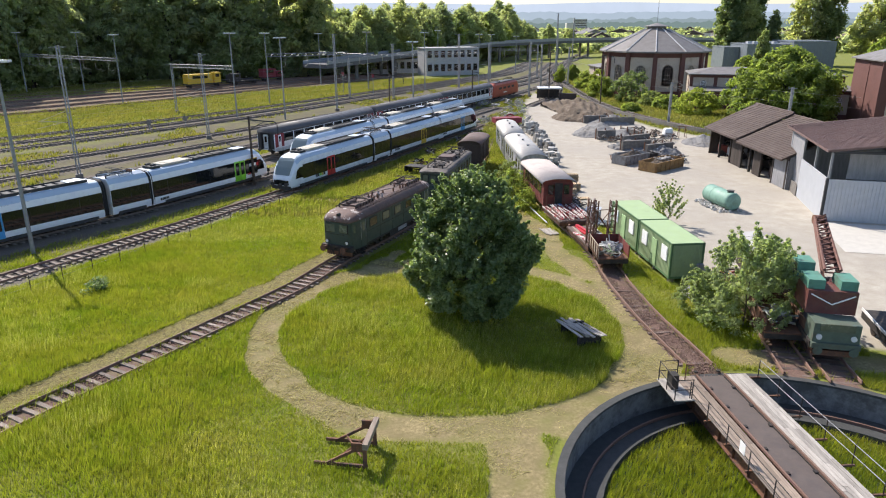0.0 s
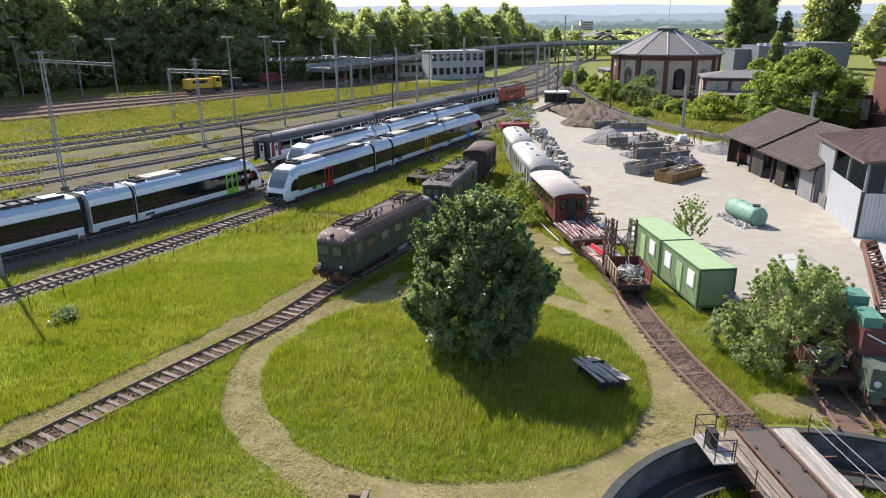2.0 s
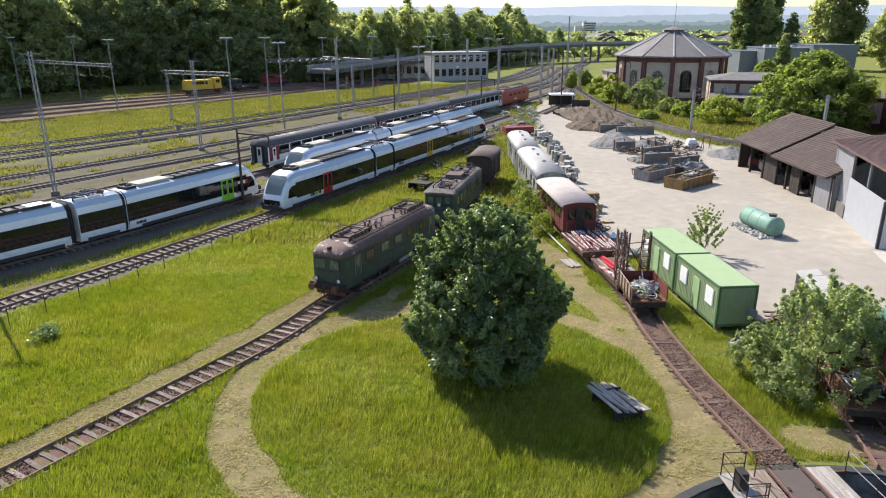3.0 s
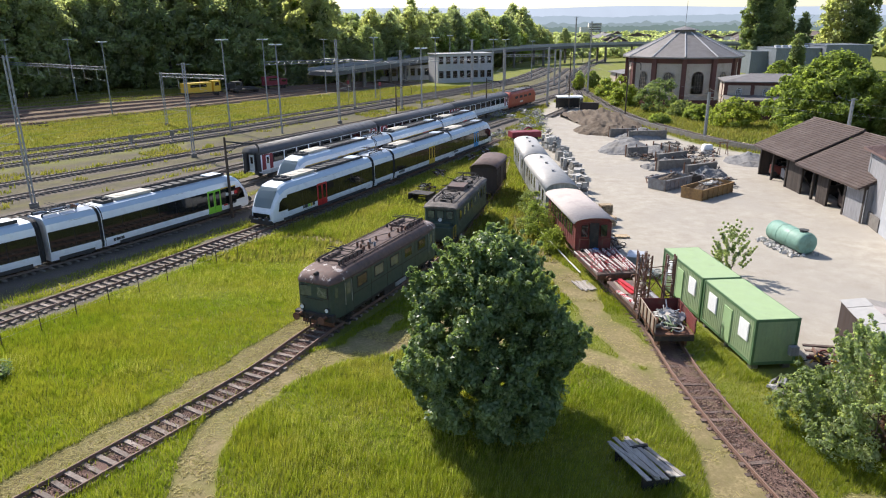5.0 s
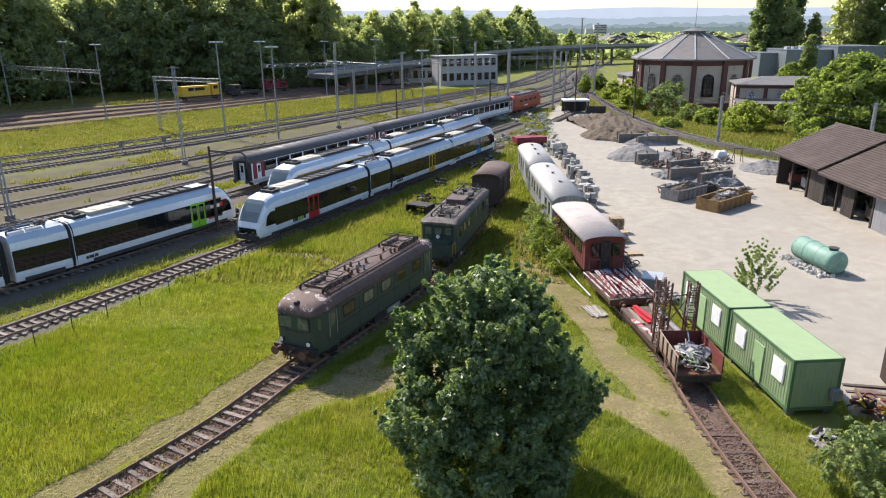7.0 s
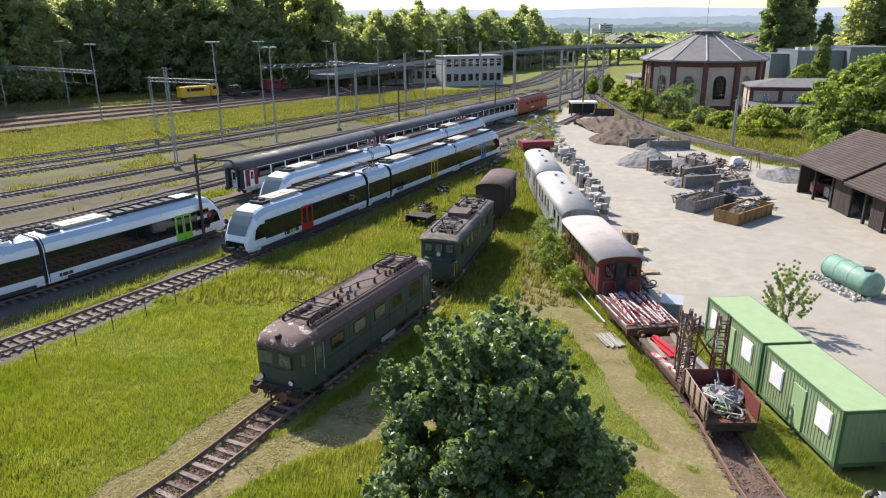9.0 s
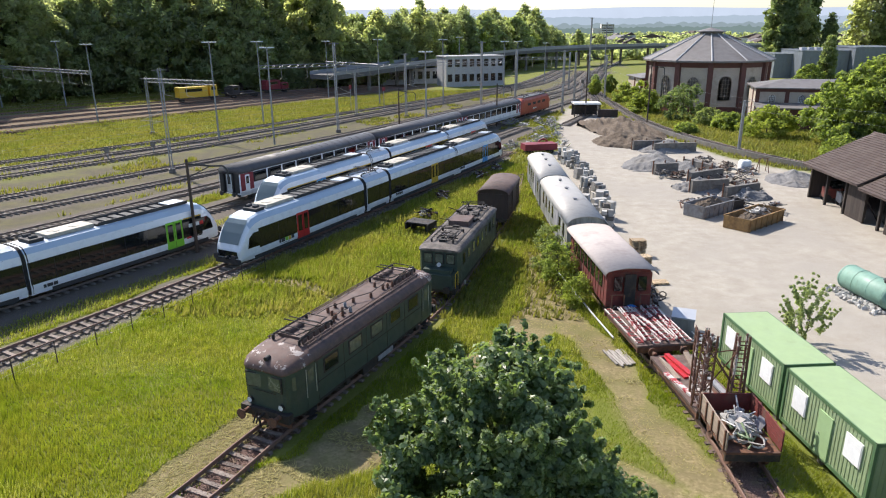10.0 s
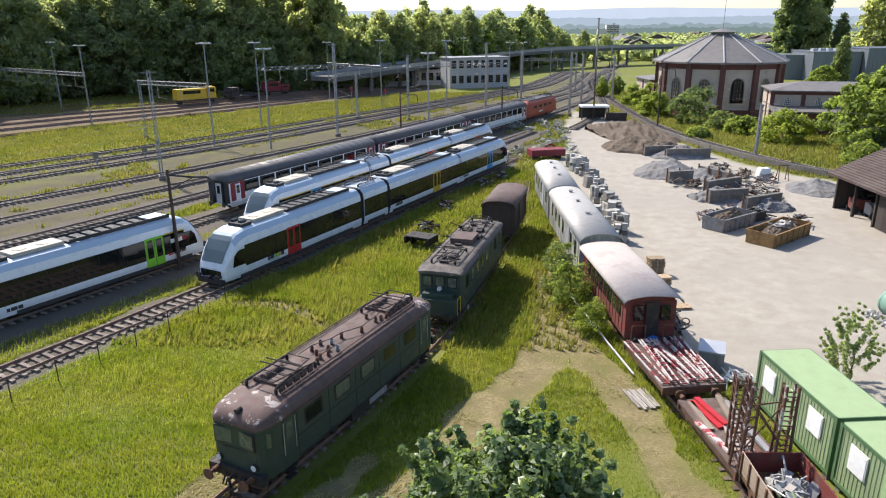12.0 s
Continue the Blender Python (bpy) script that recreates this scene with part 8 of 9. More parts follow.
for x, y, h, kind, arm in (
        (-43.6, 77.5, 15.3, "mast", -3.2), (-37.6, 106.6, 13.2, "mast", -3.0), (-98.7, 188.2, 15.4, "lamp", 0), (-73.7, 156.2, 15.2, "lamp", 0), (-111.9, 183.6, 15.4, "lamp", 0),
        (-55.4, 140.4, 10.0, "mast", 0), (-40.7, 133.0, 15.8, "lamp", 0), (-30.4, 129.6, 15.0, "lamp", 0), (-22.4, 142.9, 15.6, "mast", 2.5), (-23.0, 167.9, 9.5, "mast", 0),
        (-20.8, 190.3, 15.3, "lamp", 0), (-5.7, 131.0, 14.2, "lamp", 0), (-21.4, 73.2, 7.9, "pole", 0), (-32.8, 49.0, 14.9, "lamp", 0), (-5.1, 190.0, 15.2, "lamp", 0),
        (10.6, 208.1, 14.4, "lamp", 0), (6.4, 149.7, 8.0, "pole", 0), (-37.2, 209.0, 14.7, "lamp", 0), (-39.8, 155.8, 15.5, "lamp", 0), (-2.1, 257.5, 15.0, "lamp", 0),
        (21.5, 171.3, 13.2, "mast", -2.5), (41.4, 256.6, 21, "mast", 0), (61.2, 333.7, 20, "mast", 0), (26.6, 256.9, 13.0, "lamp", 0), (31.0, 229.8, 11.0, "mast", 2), (15.6, 230.1, 14.0, "lamp", 0),
        (3.8, 167.5, 15.2, "mast", -3), (-11.0, 139.9, 8.0, "pole", 0), (35.8, 154.8, 11.2, "pole", 0), (40.8, 121.2, 7.6, "mast", 2.6), (52, 100.5, 8.5, "mast", 0), (25.5, 165, 12.5, "pole", 0),
        (28.0, 198, 12, "mast", -2), (37, 205, 11, "mast", 2), (47, 290, 14, "mast", 0), (12.5, 190, 12.5, "mast", -2.5), (-12, 165, 13, "mast", 2.5)):
    mast(x, y, h, kind, arm)


def truss(p, q, label="lattice catenary beam between two masts"):
    p, q = Vector(p), Vector(q)
    d = q - p
    t = thing("gantry_beam", Matrix.Translation(p) @ Matrix.Rotation(math.atan2(d.y, d.x), 4, "Z"), label, "gantry", "gantry beams")
    L = d.length
    bm = bmesh.new()
    for y in (-0.3, 0.3):
        for z in (0, 0.6):
            tube(bm, (0, y, z), (L, y, z), 0.055, 6)
    n = int(L / 0.8)
    for k in range(n):
        a, b = L * k / n, L * (k + 1) / n
        for y in (-0.3, 0.3):
            tube(bm, (a, y, 0 if k % 2 else 0.6), (b, y, 0.6 if k % 2 else 0), 0.03, 4)
        tube(bm, (a, -0.3, 0.6), (a, 0.3, 0.6), 0.03, 4)
    part("beam", bm, M_steel, t)
    for k in range(1, int(L / 5.5) + 1):
        bm = bmesh.new()
        x = k * 5.5 - 1
        tube(bm, (x, 0, 0), (x, 0, -2.0), 0.05, 6)
        tube(bm, (x, 0, -2.0), (x, 1.6, -2.4), 0.04, 6)
        part("hanger", bm, M_beige, t)
    return t


for p, q in (((-111.9, 183.6, 9.6), (-73.7, 156.2, 9.6)), ((-55.4, 140.4, 9.2), (-40.7, 133.0, 9.2)), ((-39.8, 155.8, 10.5), (-23.0, 167.9, 9.0)), ((-37.2, 209, 9), (-20.8, 190.3, 9)),
             ((-20.8, 190.3, 9), (10.6, 208.1, 9)), ((15.6, 230, 9), (31.0, 229.8, 9))):
    truss(p, q)

# contact and carrier wires
bm = bmesh.new()
for key, z in (("c", 6.2), ("b", 6.2), ("d", 6.2), ("a", 6.2), ("e", 6.2), ("bank", 6.2)):
    ln = LINES[key][40::14]
    for a, b in zip(ln, ln[1:]):
        tube(bm, (*a, z), (*b, z), 0.012, 3, None, False)
        tube(bm, (*a, z + 1.5), (*b, z + 1.5), 0.012, 3, None, False)
o = link("contact_wires", bm, M_steel)
tagged(o, "thin overhead contact wires along the tracks", "wires", kind="stuff")

# wire fence along the siding
t = thing("wire_fence", Matrix.Identity(4), "thin wire fence on rusty posts", "fence")
fl = spline([(-29.2, 38.5), (-25.2, 46.5), (-22.0, 53.1), (-19.9, 57.0), (-17.8, 61.4), (-15.2, 67.0), (-13.6, 70.0)], 2.4)
for p in fl:
    bm = bmesh.new()
    tube(bm, (*p, 0), (*p, 1.35), 0.03, 6)
    part("post", bm, M_mast_brown, t)
bm = bmesh.new()
for z in (0.5, 0.9, 1.3):
    for a, b in zip(fl, fl[1:]):
        tube(bm, (*a, z), (*b, z), 0.008, 3, None, False)
part("wire", bm, M_steel, t)

# low wall and bank beside the right-hand line
t = thing("retaining_wall", Matrix.Identity(4), "low dark concrete wall along the railway bank", "wall", "", "structure")
bl = LINES["bank"]
seg = track_points(bl, -2.6, 1)
seg = seg[(seg[:, 1] > 96) & (seg[:, 1] < 150)]
for a, b in zip(seg[::3], seg[3::3]):
    bm = bmesh.new()
    d = b - a
    box(bm, *(0.5 * (a + b)), 0.42, 0.25, float(np.hypot(*d)) - 0.03, 0.85, Matrix.Rotation(math.atan2(-d[0], d[1]), 3, "Z"))
    part("wall_block", bm, M_concrete, t)
# small signals
for x, y, h in ((-26.6, 182.3, 4.5), (-18, 176, 4.5), (31, 205, 4), (-51, 116, 1.0), (-46.5, 121, 1.0)):
    t = thing("track_signal", pose(x, y, 0), "small trackside signal on a post", "signal", "signals")
    bm = bmesh.new()
    tube(bm, (0, 0, 0), (0, 0, h), 0.08, 6)
    part("post", bm, M_steel, t)
    bm = bmesh.new()
    box(bm, 0, 0, h + 0.4, 0.6, 0.3, 0.9)
    part("head", rounded(bm, 0.03), M_red_dirty if h > 4.2 else M_concrete, t)

# ---- trees and shrubs ----
def leaf_cloud(centres, radii, per, size, seed, flat=0.75):
    """Leaves in clumps: quads set round each clump's surface, tilted outwards and upwards at random."""
    rs = np.random.RandomState(seed)
    n = len(centres) * per
    c = np.repeat(centres, per, 0)
    r = np.repeat(radii, per)
    d = rs.normal(size=(n, 3))
    d /= np.linalg.norm(d, axis=1)[:, None]
    p = c + d * (r * rs.uniform(0.45, 1.05, n))[:, None] * np.array([1, 1, flat])
    nrm = d + np.array([0, 0, 0.5]) + rs.normal(size=(n, 3)) * 0.55
    nrm /= np.linalg.norm(nrm, axis=1)[:, None]
    u = np.cross(nrm, rs.normal(size=(n, 3)))
    u /= np.linalg.norm(u, axis=1)[:, None] + 1e-9
    v = np.cross(nrm, u)
    s = size * rs.uniform(0.6, 1.3, n)[:, None]
    bend = nrm * s * 0.25
    q = np.stack([p - u * s * 0.5 - bend, p - v * s * 0.32, p + u * s * 0.5 - bend, p + v * s * 0.32], 1)
    return q.reshape(-1, 3), np.arange(n * 4).reshape(-1, 4)


def crown_clumps(profile, n, rmin, rmax, seed, fill=0.25):
    """Clump centres over a crown whose half-width by height is given by profile rows (z, r)."""
    rs = np.random.RandomState(seed)
    z = np.array([a for a, _ in profile], float)
    w = np.array([b for _, b in profile], float)
    zz = rs.uniform(z[0], z[-1], n * 4)
    ww = np.interp(zz, z, w)
    keep = rs.uniform(0, w.max(), n * 4) < ww + 0.15 * w.max()
    zz, ww = zz[keep][:n], ww[keep][:n]
    a = rs.uniform(0, 2 * np.pi, len(zz))
    inner = rs.uniform(0, 1, len(zz)) < fill
    lobes = 1 + 0.13 * np.sin(3 * a + zz * 1.1 + seed) + 0.10 * np.sin(5 * a - zz * 1.7 + seed)
    rad = ww * lobes * np.where(inner, rs.uniform(0.2, 0.75, len(zz)), rs.uniform(0.82, 1.04, len(zz)))
    return np.c_[rad * np.cos(a), rad * np.sin(a), zz], rs.uniform(rmin, rmax, len(zz))


def trunk(bm, h, r, limbs, seed):
    rr = random.Random(seed)
    p, rad = Vector((0, 0, -0.1)), r
    for k in range(5):
        q = p + Vector((rr.uniform(-.04, .04) * h, rr.uniform(-.04, .04) * h, h / 5))
        tube(bm, p, q, rad, 8, rad * 0.8)
        if k:
            for _ in range(limbs):
                a = rr.uniform(0, 6.28)
                e = q + Vector((math.cos(a), math.sin(a), rr.uniform(0.4, 1.0))) * h * rr.uniform(.15, .28)
                tube(bm, q, e, rad * 0.5, 6, rad * 0.15)
        p, rad = q, rad * 0.8


def tree(m, profile, n, per, rmin, rmax, leaf, mat, seed, label, group="", name="tree", tr=0.25, limbs=3):
    t = thing(name, m, label, name if name != "shrub" else "shrub", group)
    bm = bmesh.new()
    trunk(bm, profile[-1][0] * 0.8, tr, limbs, seed)
    part("trunk", bm, M_bark, t)
    c, r = crown_clumps(profile, n, rmin, rmax, seed)
    v, f = leaf_cloud(c, r, per, leaf, seed)
    new("crown", arr_mesh("crown", v, f, mat)).parent = t
    return t


def shooting_tree(m, name, label, prof, n, per, leaf, mat, shoots, reach, seed, up=0.5, tr=0.24, rmin=0.28, rmax=0.6, thin=1.0):
    """A crown of leaf clumps, with leafy shoots that stand out from it."""
    t = thing(name, m, label, name)
    bm = bmesh.new()
    trunk(bm, prof[-1][0] * 0.65, tr, 3, seed)
    part("trunk", bm, M_bark, t)
    c, r = crown_clumps(prof, n, rmin, rmax, seed)
    rs = np.random.RandomState(seed + 28)
    C, R = [], []
    pz, pw = np.array(prof).T
    for k in range(shoots):
        z = rs.uniform(pz[0] + 0.1 * pz[-1], pz[-1] * 0.98)
        a = rs.uniform(0, 2 * np.pi)
        w = np.interp(z, pz, pw) * (1 + 0.13 * math.sin(3 * a + z * 1.1 + seed) + 0.1 * math.sin(5 * a - z * 1.7 + seed)) * 0.93
        d = np.array([math.cos(a), math.sin(a), up + 1.1 * z / pz[-1]])
        d /= np.linalg.norm(d)
        p = np.array([w * math.cos(a), w * math.sin(a), z])
        C.append(p + d * np.linspace(0, rs.uniform(*reach), 4)[:, None])
        R.append(np.linspace(0.28, 0.12, 4) * thin)
    v1, f1 = leaf_cloud(c, r, per, leaf, seed)
    v2, f2 = leaf_cloud(np.vstack(C), np.concatenate(R), 26, leaf * 1.05, seed + 1, 1.0)
    new("crown", arr_mesh("crown", np.vstack([v1, v2]), np.vstack([f1, f2 + len(v1)]), mat)).parent = t


shooting_tree(pose(1.95, 36.9, 0), "tree", "dense dark green maple in the middle of the meadow",
              [(0.5, 1.9), (1.3, 2.8), (2.5, 3.4), (3.8, 3.55), (5.2, 3.25), (6.6, 2.7), (7.8, 1.95), (8.6, 1.1), (9.1, 0.3)], 620, 165, 0.19, M_leaf_maple, 250, (0.4, 1.1), 3, 0.6)
for x, y, prof, n, sh, sd, lab in (
        (18.4, 34.9, [(0.1, 1.9), (1.2, 2.7), (2.6, 2.6), (4.0, 1.9), (5.2, 0.9), (5.6, 0.3)], 110, 150, 5, "tall grey green willow shrub over the wagons"),
        (20.4, 36.4, [(0.1, 1.5), (1.2, 2.0), (2.4, 1.9), (3.6, 1.2), (4.4, 0.3)], 60, 80, 6, "grey green willow shrub beside a derelict wagon"),
        (20.7, 57.0, [(0.1, 0.5), (1.0, 1.0), (2.0, 1.1), (2.8, 0.7), (3.2, 0.2)], 5, 46, 7, "open grey green shrub on gravel by the container")):
    shooting_tree(pose(x, y, 0), "shrub", lab, prof, n, 70, 0.15, M_leaf_willow, sh, (0.5, 1.1), sd, 0.9, 0.05, 0.22, 0.5, 0.62 if n < 10 else 1.0)
# shrubs in the yard and along the wagons
for x, y, prof, n, leaf, mat, sd, lab in (
        (16.9, 36.8, [(0.0, 1.3), (1.0, 1.7), (2.0, 1.3), (2.9, 0.4)], 60, 0.22, M_leaf_pop, 16, "leafy shrub at the edge of the track"),
        (7.7, 66.5, [(0.0, 0.9), (1.0, 1.3), (2.2, 1.1), (3.2, 0.5)], 50, 0.2, M_leaf_light, 8, "bright green shrub beside the red coach"),
        (7.3, 70.0, [(0.0, 0.9), (1.1, 1.2), (2.4, 1.0), (3.4, 0.4)], 45, 0.2, M_leaf_pop, 9, "green shrub against the white coach"),
        (8.4, 62.6, [(0.0, 0.8), (0.9, 1.0), (1.7, 0.6), (2.1, 0.2)], 35, 0.18, M_leaf_light, 10, "low green shrub beside the red coach"),
        (-23.7, 41.1, [(0.0, 0.8), (0.4, 0.9), (0.8, 0.3)], 12, 0.2, M_leaf_maple, 13, "low dark brush lying in the meadow")):
    tree(pose(x, y, 0), prof, n, 62, 0.28, 0.6, leaf * 0.85, mat, sd, lab, "", "shrub", 0.05, 3)
tree(pose(63.5, 127, 0), [(0.5, 6.5), (3, 8.6), (6, 8.8), (9, 6.8), (11.5, 3.6), (12.9, 0.8)], 330, 100, 0.9, 1.8, 0.6, M_leaf_light, 20, "broad bright green round tree behind the shed", "", "tree", 0.5, 4)
for x, y, w, h, sd, mat in ((44.3, 160, 4.5, 7.2, 21, M_leaf_pop), (39.5, 172, 3.0, 5.0, 22, M_leaf_light), (42.2, 184, 4.0, 6.0, 23, M_leaf_light), (51.5, 137.5, 4.2, 4.8, 24, M_leaf_light), (48.2, 146, 2.6, 3.0, 25, M_leaf_light), (46.5, 152, 2.4, 3.0, 26, M_leaf_pop),
                            (58, 124, 3.2, 4.0, 27, M_leaf_pop), (54, 118, 2.6, 2.6, 28, M_leaf_light), (57, 113, 2.8, 3.0, 29, M_leaf_pop), (40.5, 196, 3, 4.5, 30, M_leaf_light), (39.5, 142, 1.6, 1.4, 34, M_leaf_light)):
    tree(pose(x, y, 0), [(0, w * .8), (h * .35, w), (h * .7, w * .75), (h, w * .15)], 90, 60, 0.5, 1.1, 0.42, mat, sd, "leafy green bush along the railway bank", "bank bushes", "shrub", 0.12, 3)

# woodland: a few grown trees, copied with turns and sizes of their own
WOOD = []
for k, (prof, mat) in enumerate((([(1, 3), (4, 6.0), (9, 6.8), (14, 5.6), (18, 3.4), (20.5, 0.6)], M_leaf_wood), ([(2, 2.6), (6, 4.6), (12, 5.2), (18, 4.2), (22, 2.2), (24, 0.4)], M_leaf_wood),
                                 ([(1, 3), (4, 5.4), (9, 6.4), (13, 5.2), (16.5, 1.2)], M_leaf_light), ([(1, 3.4), (5, 5.6), (11, 6.2), (16, 4.6), (19, 1.0)], M_leaf_willow),
                                 ([(1, 1.6), (6, 2.9), (14, 3.3), (22, 2.3), (28, 0.4)], M_leaf_pop))):
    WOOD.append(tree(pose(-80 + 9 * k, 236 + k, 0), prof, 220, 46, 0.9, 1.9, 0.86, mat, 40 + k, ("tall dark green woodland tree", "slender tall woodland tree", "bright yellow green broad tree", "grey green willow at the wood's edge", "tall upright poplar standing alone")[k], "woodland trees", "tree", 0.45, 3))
rr = random.Random(77)
edge = spline([(-190, 120), (-150, 160), (-122, 186), (-106, 222), (-70, 236), (-42, 244), (-26, 262), (-14, 290), (10, 330), (30, 380), (45, 420)], 1.0)
for i in range(0, len(edge), 7):
    for row in range(2):
        x, y = edge[i] + np.array([-9.0, 9.0]) * row + np.array([rr.uniform(-3, 3), rr.uniform(-3, 3)])
        k = rr.choice((0, 0, 0, 1, 2, 3, 3))
        s = rr.uniform(0.95, 1.3) * (1.3 if i < 200 else 0.9)
        o = copy_thing(WOOD[k], pose(x, y, 0, 0, 0, rr.uniform(0, 360)))
        o.scale = (s, s, s * rr.uniform(0.9, 1.1))
for x, y, k, s in ((121, 300, 4, 1.45), (127, 302, 1, 1.3), (133, 305, 4, 1.25), (138, 296, 4, 0.8), (156, 303, 1, 1.4), (163, 300, 4, 1.4), (182, 296, 0, 1.4), (192, 300, 4, 1.45), (200, 290, 0, 1.4), (186, 268, 3, 1.2), (176, 256, 3, 1.3), (205, 262, 0, 1.3), (215, 250, 3, 1.3),
                   (96, 210, 4, 0.55), (90, 206, 2, 0.5), (146, 230, 2, 0.8), (158, 224, 3, 0.8), (140, 205, 2, 0.6), (150, 196, 3, 0.6), (34, 440, 4, 0.95), (52, 430, 0, 0.8), (66, 445, 1, 0.7), (80, 452, 0, 0.7), (88, 330, 2, 0.6), (78, 300, 2, 0.55),
                   (60, 420, 2, 0.6), (36, 214, 2, 0.25), (41.5, 222, 2, 0.3), (40, 236, 3, 0.22), (-20, 330, 4, 1.05)):
    o = copy_thing(WOOD[k], pose(x, y, 0, 0, 0, rr.uniform(0, 360)))
    o.scale = (s, s, s)

# scattered trees and houses of the plain
C, Rr = [], []
rs = np.random.RandomState(8)
for k in range(1900):
    y = 430 + 1400 * rs.uniform(0, 1) ** 1.5
    x = rs.uniform(-0.25, 0.85) * y + rs.uniform(-20, 20)
    h = rs.uniform(4, 11)
    for j in range(3):
        C.append((x + rs.uniform(-7, 7), y + rs.uniform(-5, 5), h * rs.uniform(0.3, 0.8)))
        Rr.append(h * rs.uniform(0.35, 0.6))
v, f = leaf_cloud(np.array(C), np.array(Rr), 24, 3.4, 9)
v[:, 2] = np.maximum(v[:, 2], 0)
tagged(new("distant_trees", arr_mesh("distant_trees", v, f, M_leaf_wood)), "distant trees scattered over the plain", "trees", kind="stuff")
M_houses = [material("house render pale", (0.62, 0.60, 0.56), (0.55, 0.53, 0.5), 0.5, rough=0.9), material("house render warm", (0.5, 0.42, 0.34), (0.45, 0.38, 0.3), 0.5, rough=0.9)]
for k in range(60):
    y = 520 + 1300 * rs.uniform(0, 1) ** 1.4
    x = rs.uniform(0.0, 0.75) * y
    w, d, h = rs.uniform(10, 26), rs.uniform(9, 16), rs.uniform(5, 10)
    t = thing("distant_house", pose(x, y, 0, 0, 0, rs.uniform(-30, 30)), "small distant house on the plain", "house", "distant houses")
    bm = boxes((0, 0, h / 2, w, d, h))
    part("wall", bm, M_houses[k % 2], t)
    bm = bmesh.new()
    prism(bm, [(-w / 2 - .5, h), (w / 2 + .5, h), (0, h + 3.5)], -d / 2 - .5, d / 2 + .5)
    part("roof", tidy(bm), M_tile_roof if k % 3 else M_zinc, t)
t = thing("office_tower", pose(285, 1500, 0), "pale distant office building", "building")
part("wall", boxes((0, 0, 13, 26, 14, 26), (-20, 4, 9, 18, 14, 18)), M_houses[0], t)
bm = bmesh.new()
for k in range(7):
    box(bm, 0, -7.05, 3 + k * 3.4, 24, 0.1, 1.4)
part("window", bm, M_glass, t)

# hill strips far behind everything; haze and daylight are put into a glowing colour
def backdrop_hills(r, h0, amp, col, seed, bumps=0.0):
    a = np.linspace(-1.2, 1.35, 700)
    P = np.c_[a * 3, np.zeros_like(a)]
    h = h0 + amp * wobble(P, 2.2, seed) + amp * 0.3 * wobble(P, 9.0, seed + 1) + h0 * bumps * np.abs(wobble(P, 90.0, seed + 2))
    top = np.c_[r * np.sin(a), r * np.cos(a), h]
    v = np.vstack([np.c_[top[:, :2], np.full(len(a), -20)], top])
    i = np.arange(len(a) - 1)
    f = np.stack([i, i + 1, i + 1 + len(a), i + len(a)], -1)
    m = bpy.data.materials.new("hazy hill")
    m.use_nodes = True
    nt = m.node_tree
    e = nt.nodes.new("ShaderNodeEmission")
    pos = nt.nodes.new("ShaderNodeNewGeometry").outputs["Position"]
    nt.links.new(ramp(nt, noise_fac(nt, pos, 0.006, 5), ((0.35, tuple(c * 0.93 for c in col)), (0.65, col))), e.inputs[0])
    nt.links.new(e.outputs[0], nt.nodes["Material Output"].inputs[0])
    tagged(new("backdrop", arr_mesh("backdrop", v, f, m)), "glowing hill strips on the horizon, blue haze painted in", "hills", kind="structure")


# Farther strips get a paler, bluer colour: haze painted by distance.
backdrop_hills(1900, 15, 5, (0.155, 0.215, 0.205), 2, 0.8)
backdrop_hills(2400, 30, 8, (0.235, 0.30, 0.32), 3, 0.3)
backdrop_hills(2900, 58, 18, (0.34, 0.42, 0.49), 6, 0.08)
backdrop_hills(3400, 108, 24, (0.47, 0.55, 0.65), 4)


# ---- grass ----
def blades(P, hmin, hmax, width, mat, name, label, seed, zbase=0.0, tall=None, lying=0.0):
    rs = np.random.RandomState(seed)
    n = len(P)
    a = rs.uniform(0, 2 * np.pi, n)
    h = rs.uniform(hmin, hmax, n) * (1 + 0.35 * wobble(P, 0.7, seed))
    if tall is not None:
        h = h * tall
    lean = rs.normal(0.0, 0.16, (n, 2)) * h[:, None] + np.c_[0.16 + 0.12 * wobble(P, 0.35, 4), -0.05 + 0.12 * wobble(P, 0.4, 6)] * h[:, None]
    if lying:
        b = rs.uniform(0, 2 * np.pi, n)
        lean = np.c_[np.cos(b), np.sin(b)] * (lying * rs.uniform(0.4, 1.3, n))[:, None]
    w = width * rs.uniform(0.6, 1.4, n)
    dx, dy = np.cos(a) * w / 2, np.sin(a) * w / 2
    z0 = np.full(n, zbase)
    v = np.stack([np.c_[P[:, 0] - dx, P[:, 1] - dy, z0], np.c_[P[:, 0] + dx, P[:, 1] + dy, z0], np.c_[P[:, 0] + lean[:, 0], P[:, 1] + lean[:, 1], z0 + h]], 1).reshape(-1, 3)
    f = np.arange(n * 3).reshape(-1, 3)
    o = new(name, arr_mesh(name, v, f, mat))
    return tagged(o, label, "grass", kind="stuff")


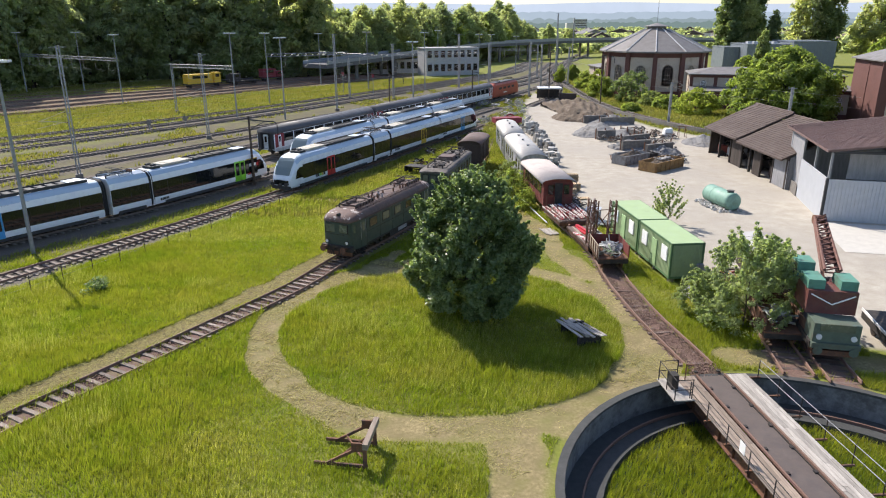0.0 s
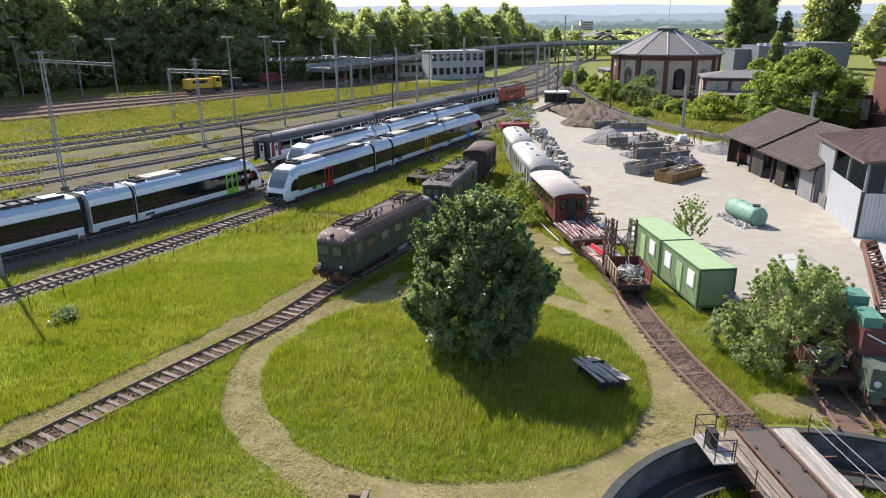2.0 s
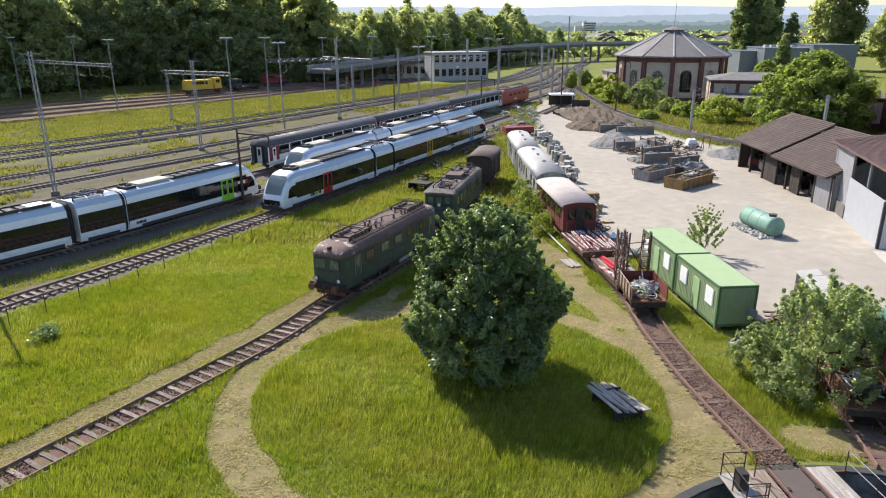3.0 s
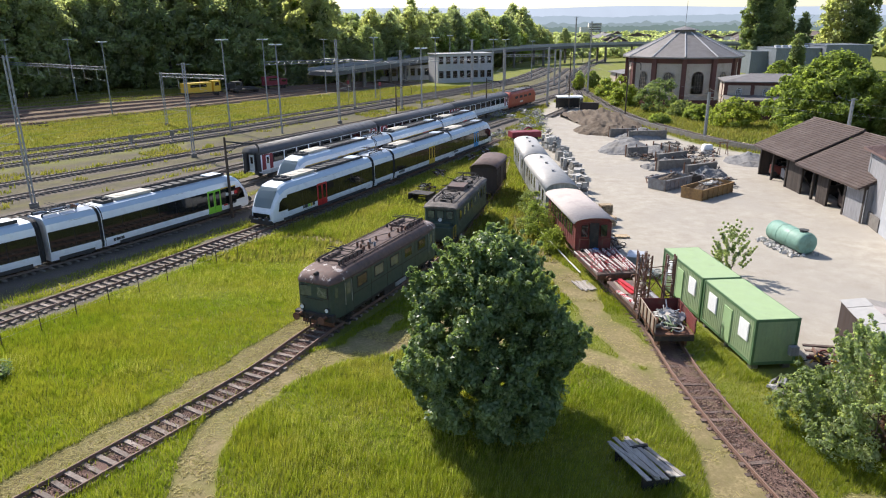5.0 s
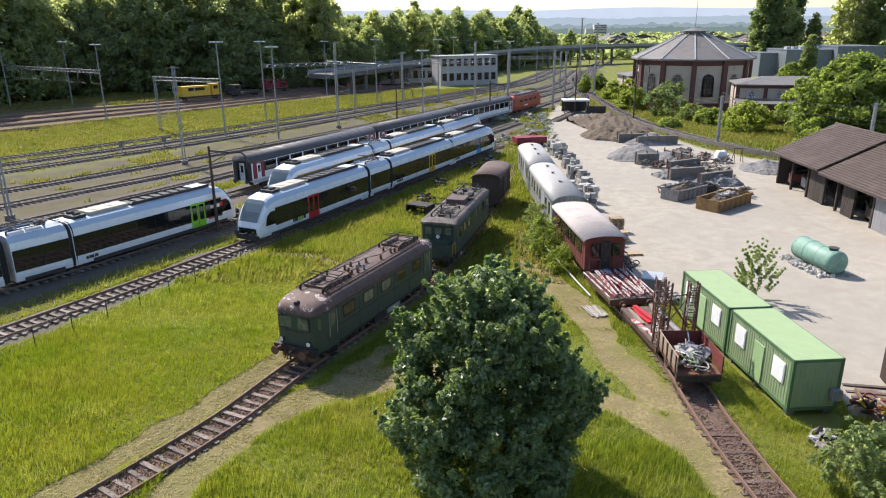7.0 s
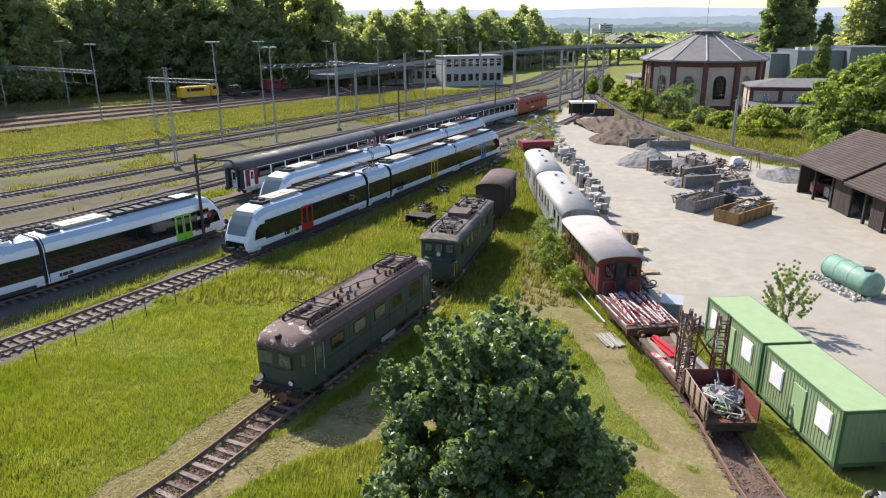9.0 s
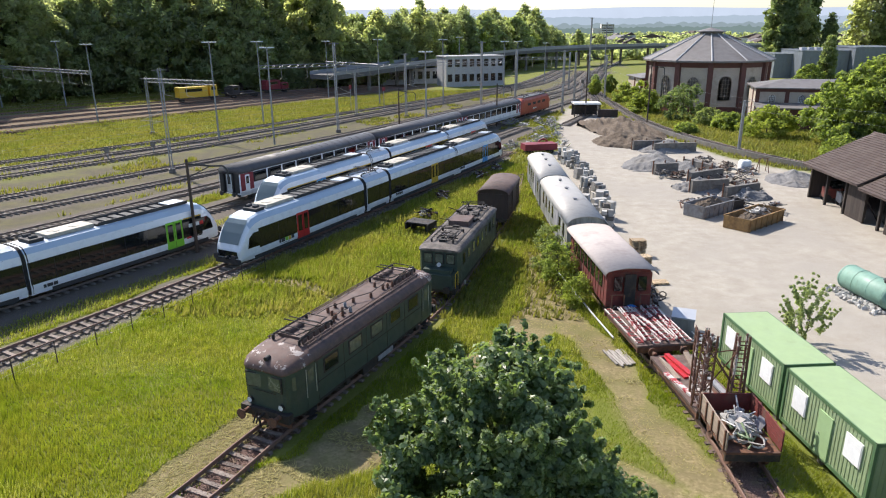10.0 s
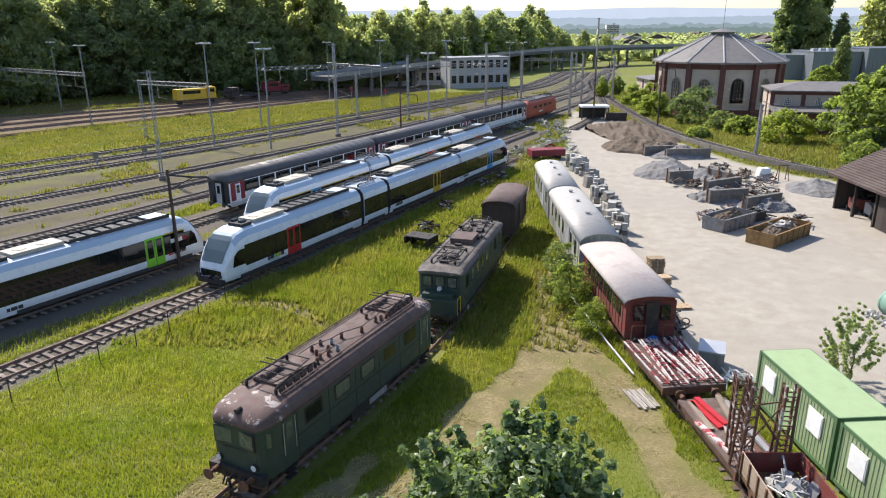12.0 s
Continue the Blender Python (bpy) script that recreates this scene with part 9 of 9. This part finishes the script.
def scatter(x0, x1, y0, y1, per, seed, limit=0.5):
    """Points on open meadow, none on gravel, track, straw, pit or under the locomotives."""
    rs = np.random.RandomState(seed)
    n = int((x1 - x0) * (y1 - y0) * per)
    P = np.c_[rs.uniform(x0, x1, n), rs.uniform(y0, y1, n)]
    ya, ba, st, ru, dr, bed = zone_at(P)
    ok = (bed < 0.4 + 0.6 * (rs.uniform(0, 1, n) < 0.06)) & (ya < 0.35) & (ba < limit) & (st < limit) & (ru < 0.3)
    ok &= rs.uniform(0, 1, n) > dr * 0.75
    ok &= np.hypot(P[:, 0] - PIT[0], P[:, 1] - PIT[1]) > PIT[2] + 0.7
    lo = LINES["loco"]
    lo = lo[(lo[:, 1] > 46) & (lo[:, 1] < 90)]
    ok &= dist_to(P, lo[::2]) > 1.5
    for a, b in (((17.4, 42.4), (16.1, 54.7)),):
        ok &= dist_to(P, np.array([a, b])) > 1.3
    return P[ok]


def mown(P):
    """Height of the grass over the meadow: tall within the ring path, shorter round it, in soft drifts."""
    d = np.hypot(P[:, 0] - RING[0], P[:, 1] - RING[1])
    left = dist_to(P, LINES["loco"][::6], 60.0)
    short = (d > 10.4) & (P[:, 0] < -4) & (left > 3) & (P[:, 1] > 30)
    return np.clip(0.8 + 0.55 * wobble(P, 0.22, 9) + 0.3 * wobble(P, 0.9, 19), 0.4, 1.5) * np.where(d < 10.4, 1.05, np.where(short, 0.8, 0.8))


P = scatter(-36, 24, 15, 52, 330, 1)
blades(P, 0.20, 0.55, 0.034, M_blade, "meadow_grass", "tall green meadow grass", 1, 0.0, mown(P))
P = scatter(-36, 24, -14, 15, 30, 21)
blades(P, 0.22, 0.55, 0.08, M_blade, "meadow_grass", "tall green meadow grass", 21)
P = scatter(-30, 18, 52, 112, 250, 2)
blades(P, 0.18, 0.46, 0.042, M_blade, "meadow_grass", "tall green meadow grass", 2, 0.0, mown(P))
P = scatter(-36, 24, 15, 100, 60, 3)
ring = np.hypot(P[:, 0] - RING[0], P[:, 1] - RING[1]) < 10.6
P = P[(wobble(P, 0.5, 12) > np.where(ring | (P[:, 1] > 52), -0.35, 0.3))]
blades(P, 0.4, 0.85, 0.022, M_seed, "seed_heads", "pale seed heads above the meadow", 3, 0.0, mown(P))
rs = np.random.RandomState(5)
a, r = rs.uniform(0, 6.2832, 60000), (PIT[2] - 1.7) * np.sqrt(rs.uniform(0, 1, 60000))
P = np.c_[PIT[0] + r * np.cos(a), PIT[1] + r * np.sin(a)]
blades(P, 0.2, 0.5, 0.045, M_blade, "pit_grass", "green grass on the pit floor", 6, -1.62)
# straw lying on the mown paths
n = 420000
P = np.c_[rs.uniform(-30, 18, n), rs.uniform(12, 74, n)]
st = zone_at(P)
P = P[(st[2] > 0.3) & (st[1] < 0.6) & (np.hypot(P[:, 0] - PIT[0], P[:, 1] - PIT[1]) > PIT[2] + 0.7)]
strip = dist_to(P, (LINES["loco"] + np.array([-1.5, 0.86]))[::6], 6.0) < 1.1
P = P[strip | ((wobble(P, 1.1, 14) + wobble(P, 3.0, 15) > 0.0) & (rs.uniform(0, 1, len(P)) < 0.6))]
blades(P, 0.03, 0.10, 0.06, M_blade_dry, "mown_straw", "dry mown straw lying on the paths", 7, 0.0, None, 0.38)
# weeds between far tracks
P = np.c_[rs.uniform(-120, 75, 420000), rs.uniform(60, 230, 420000)]
ya, ba, st, ru, dr = zone_at(P)[:5]
P = P[(ba < 0.5) & (ya < 0.2) & (ru < 0.4) & (dr < 0.35 + 0.7 * (wobble(P, 0.5, 3) > 0.25))]
blades(P, 0.2, 0.6, 0.2, M_verge, "verge_grass", "grass tufts between the running tracks", 8)
# ballast stones between the old rails
rs = np.random.RandomState(44)
for key, n, lo, hi in (("loco", 9000, 16, 48), ("right", 9000, 28, 48)):
    ln = LINES[key]
    at = rs.uniform(lo, hi, n)
    side = rs.uniform(-0.95, 0.95, n)
    d = np.gradient(ln, axis=0)
    order = np.argsort(ln[:, 1])
    x = np.interp(at, ln[order, 1], ln[order, 0])
    dx, dy = np.interp(at, ln[order, 1], d[order, 0]), np.interp(at, ln[order, 1], d[order, 1])
    c = np.c_[x + side * dy / np.hypot(dx, dy), at - side * dx / np.hypot(dx, dy), rs.uniform(0.05, 0.09, n)]
    c = c[wobble(c, 0.8, 23) > -0.45]
    n = len(c)
    q = rs.normal(size=(n, 4, 3))
    q = q / np.linalg.norm(q, axis=2)[:, :, None] * rs.uniform(0.035, 0.075, (n, 1, 1))
    v = (c[:, None] + q).reshape(-1, 3)
    f = (np.array([(0, 1, 2), (0, 2, 3), (0, 3, 1), (1, 3, 2)])[None] + 4 * np.arange(n)[:, None, None]).reshape(-1, 3)
    tagged(new("ballast_stones", arr_mesh("ballast_stones", v, f, M_ballast)), "rust red ballast stones between the old rails", "ballast", kind="stuff")
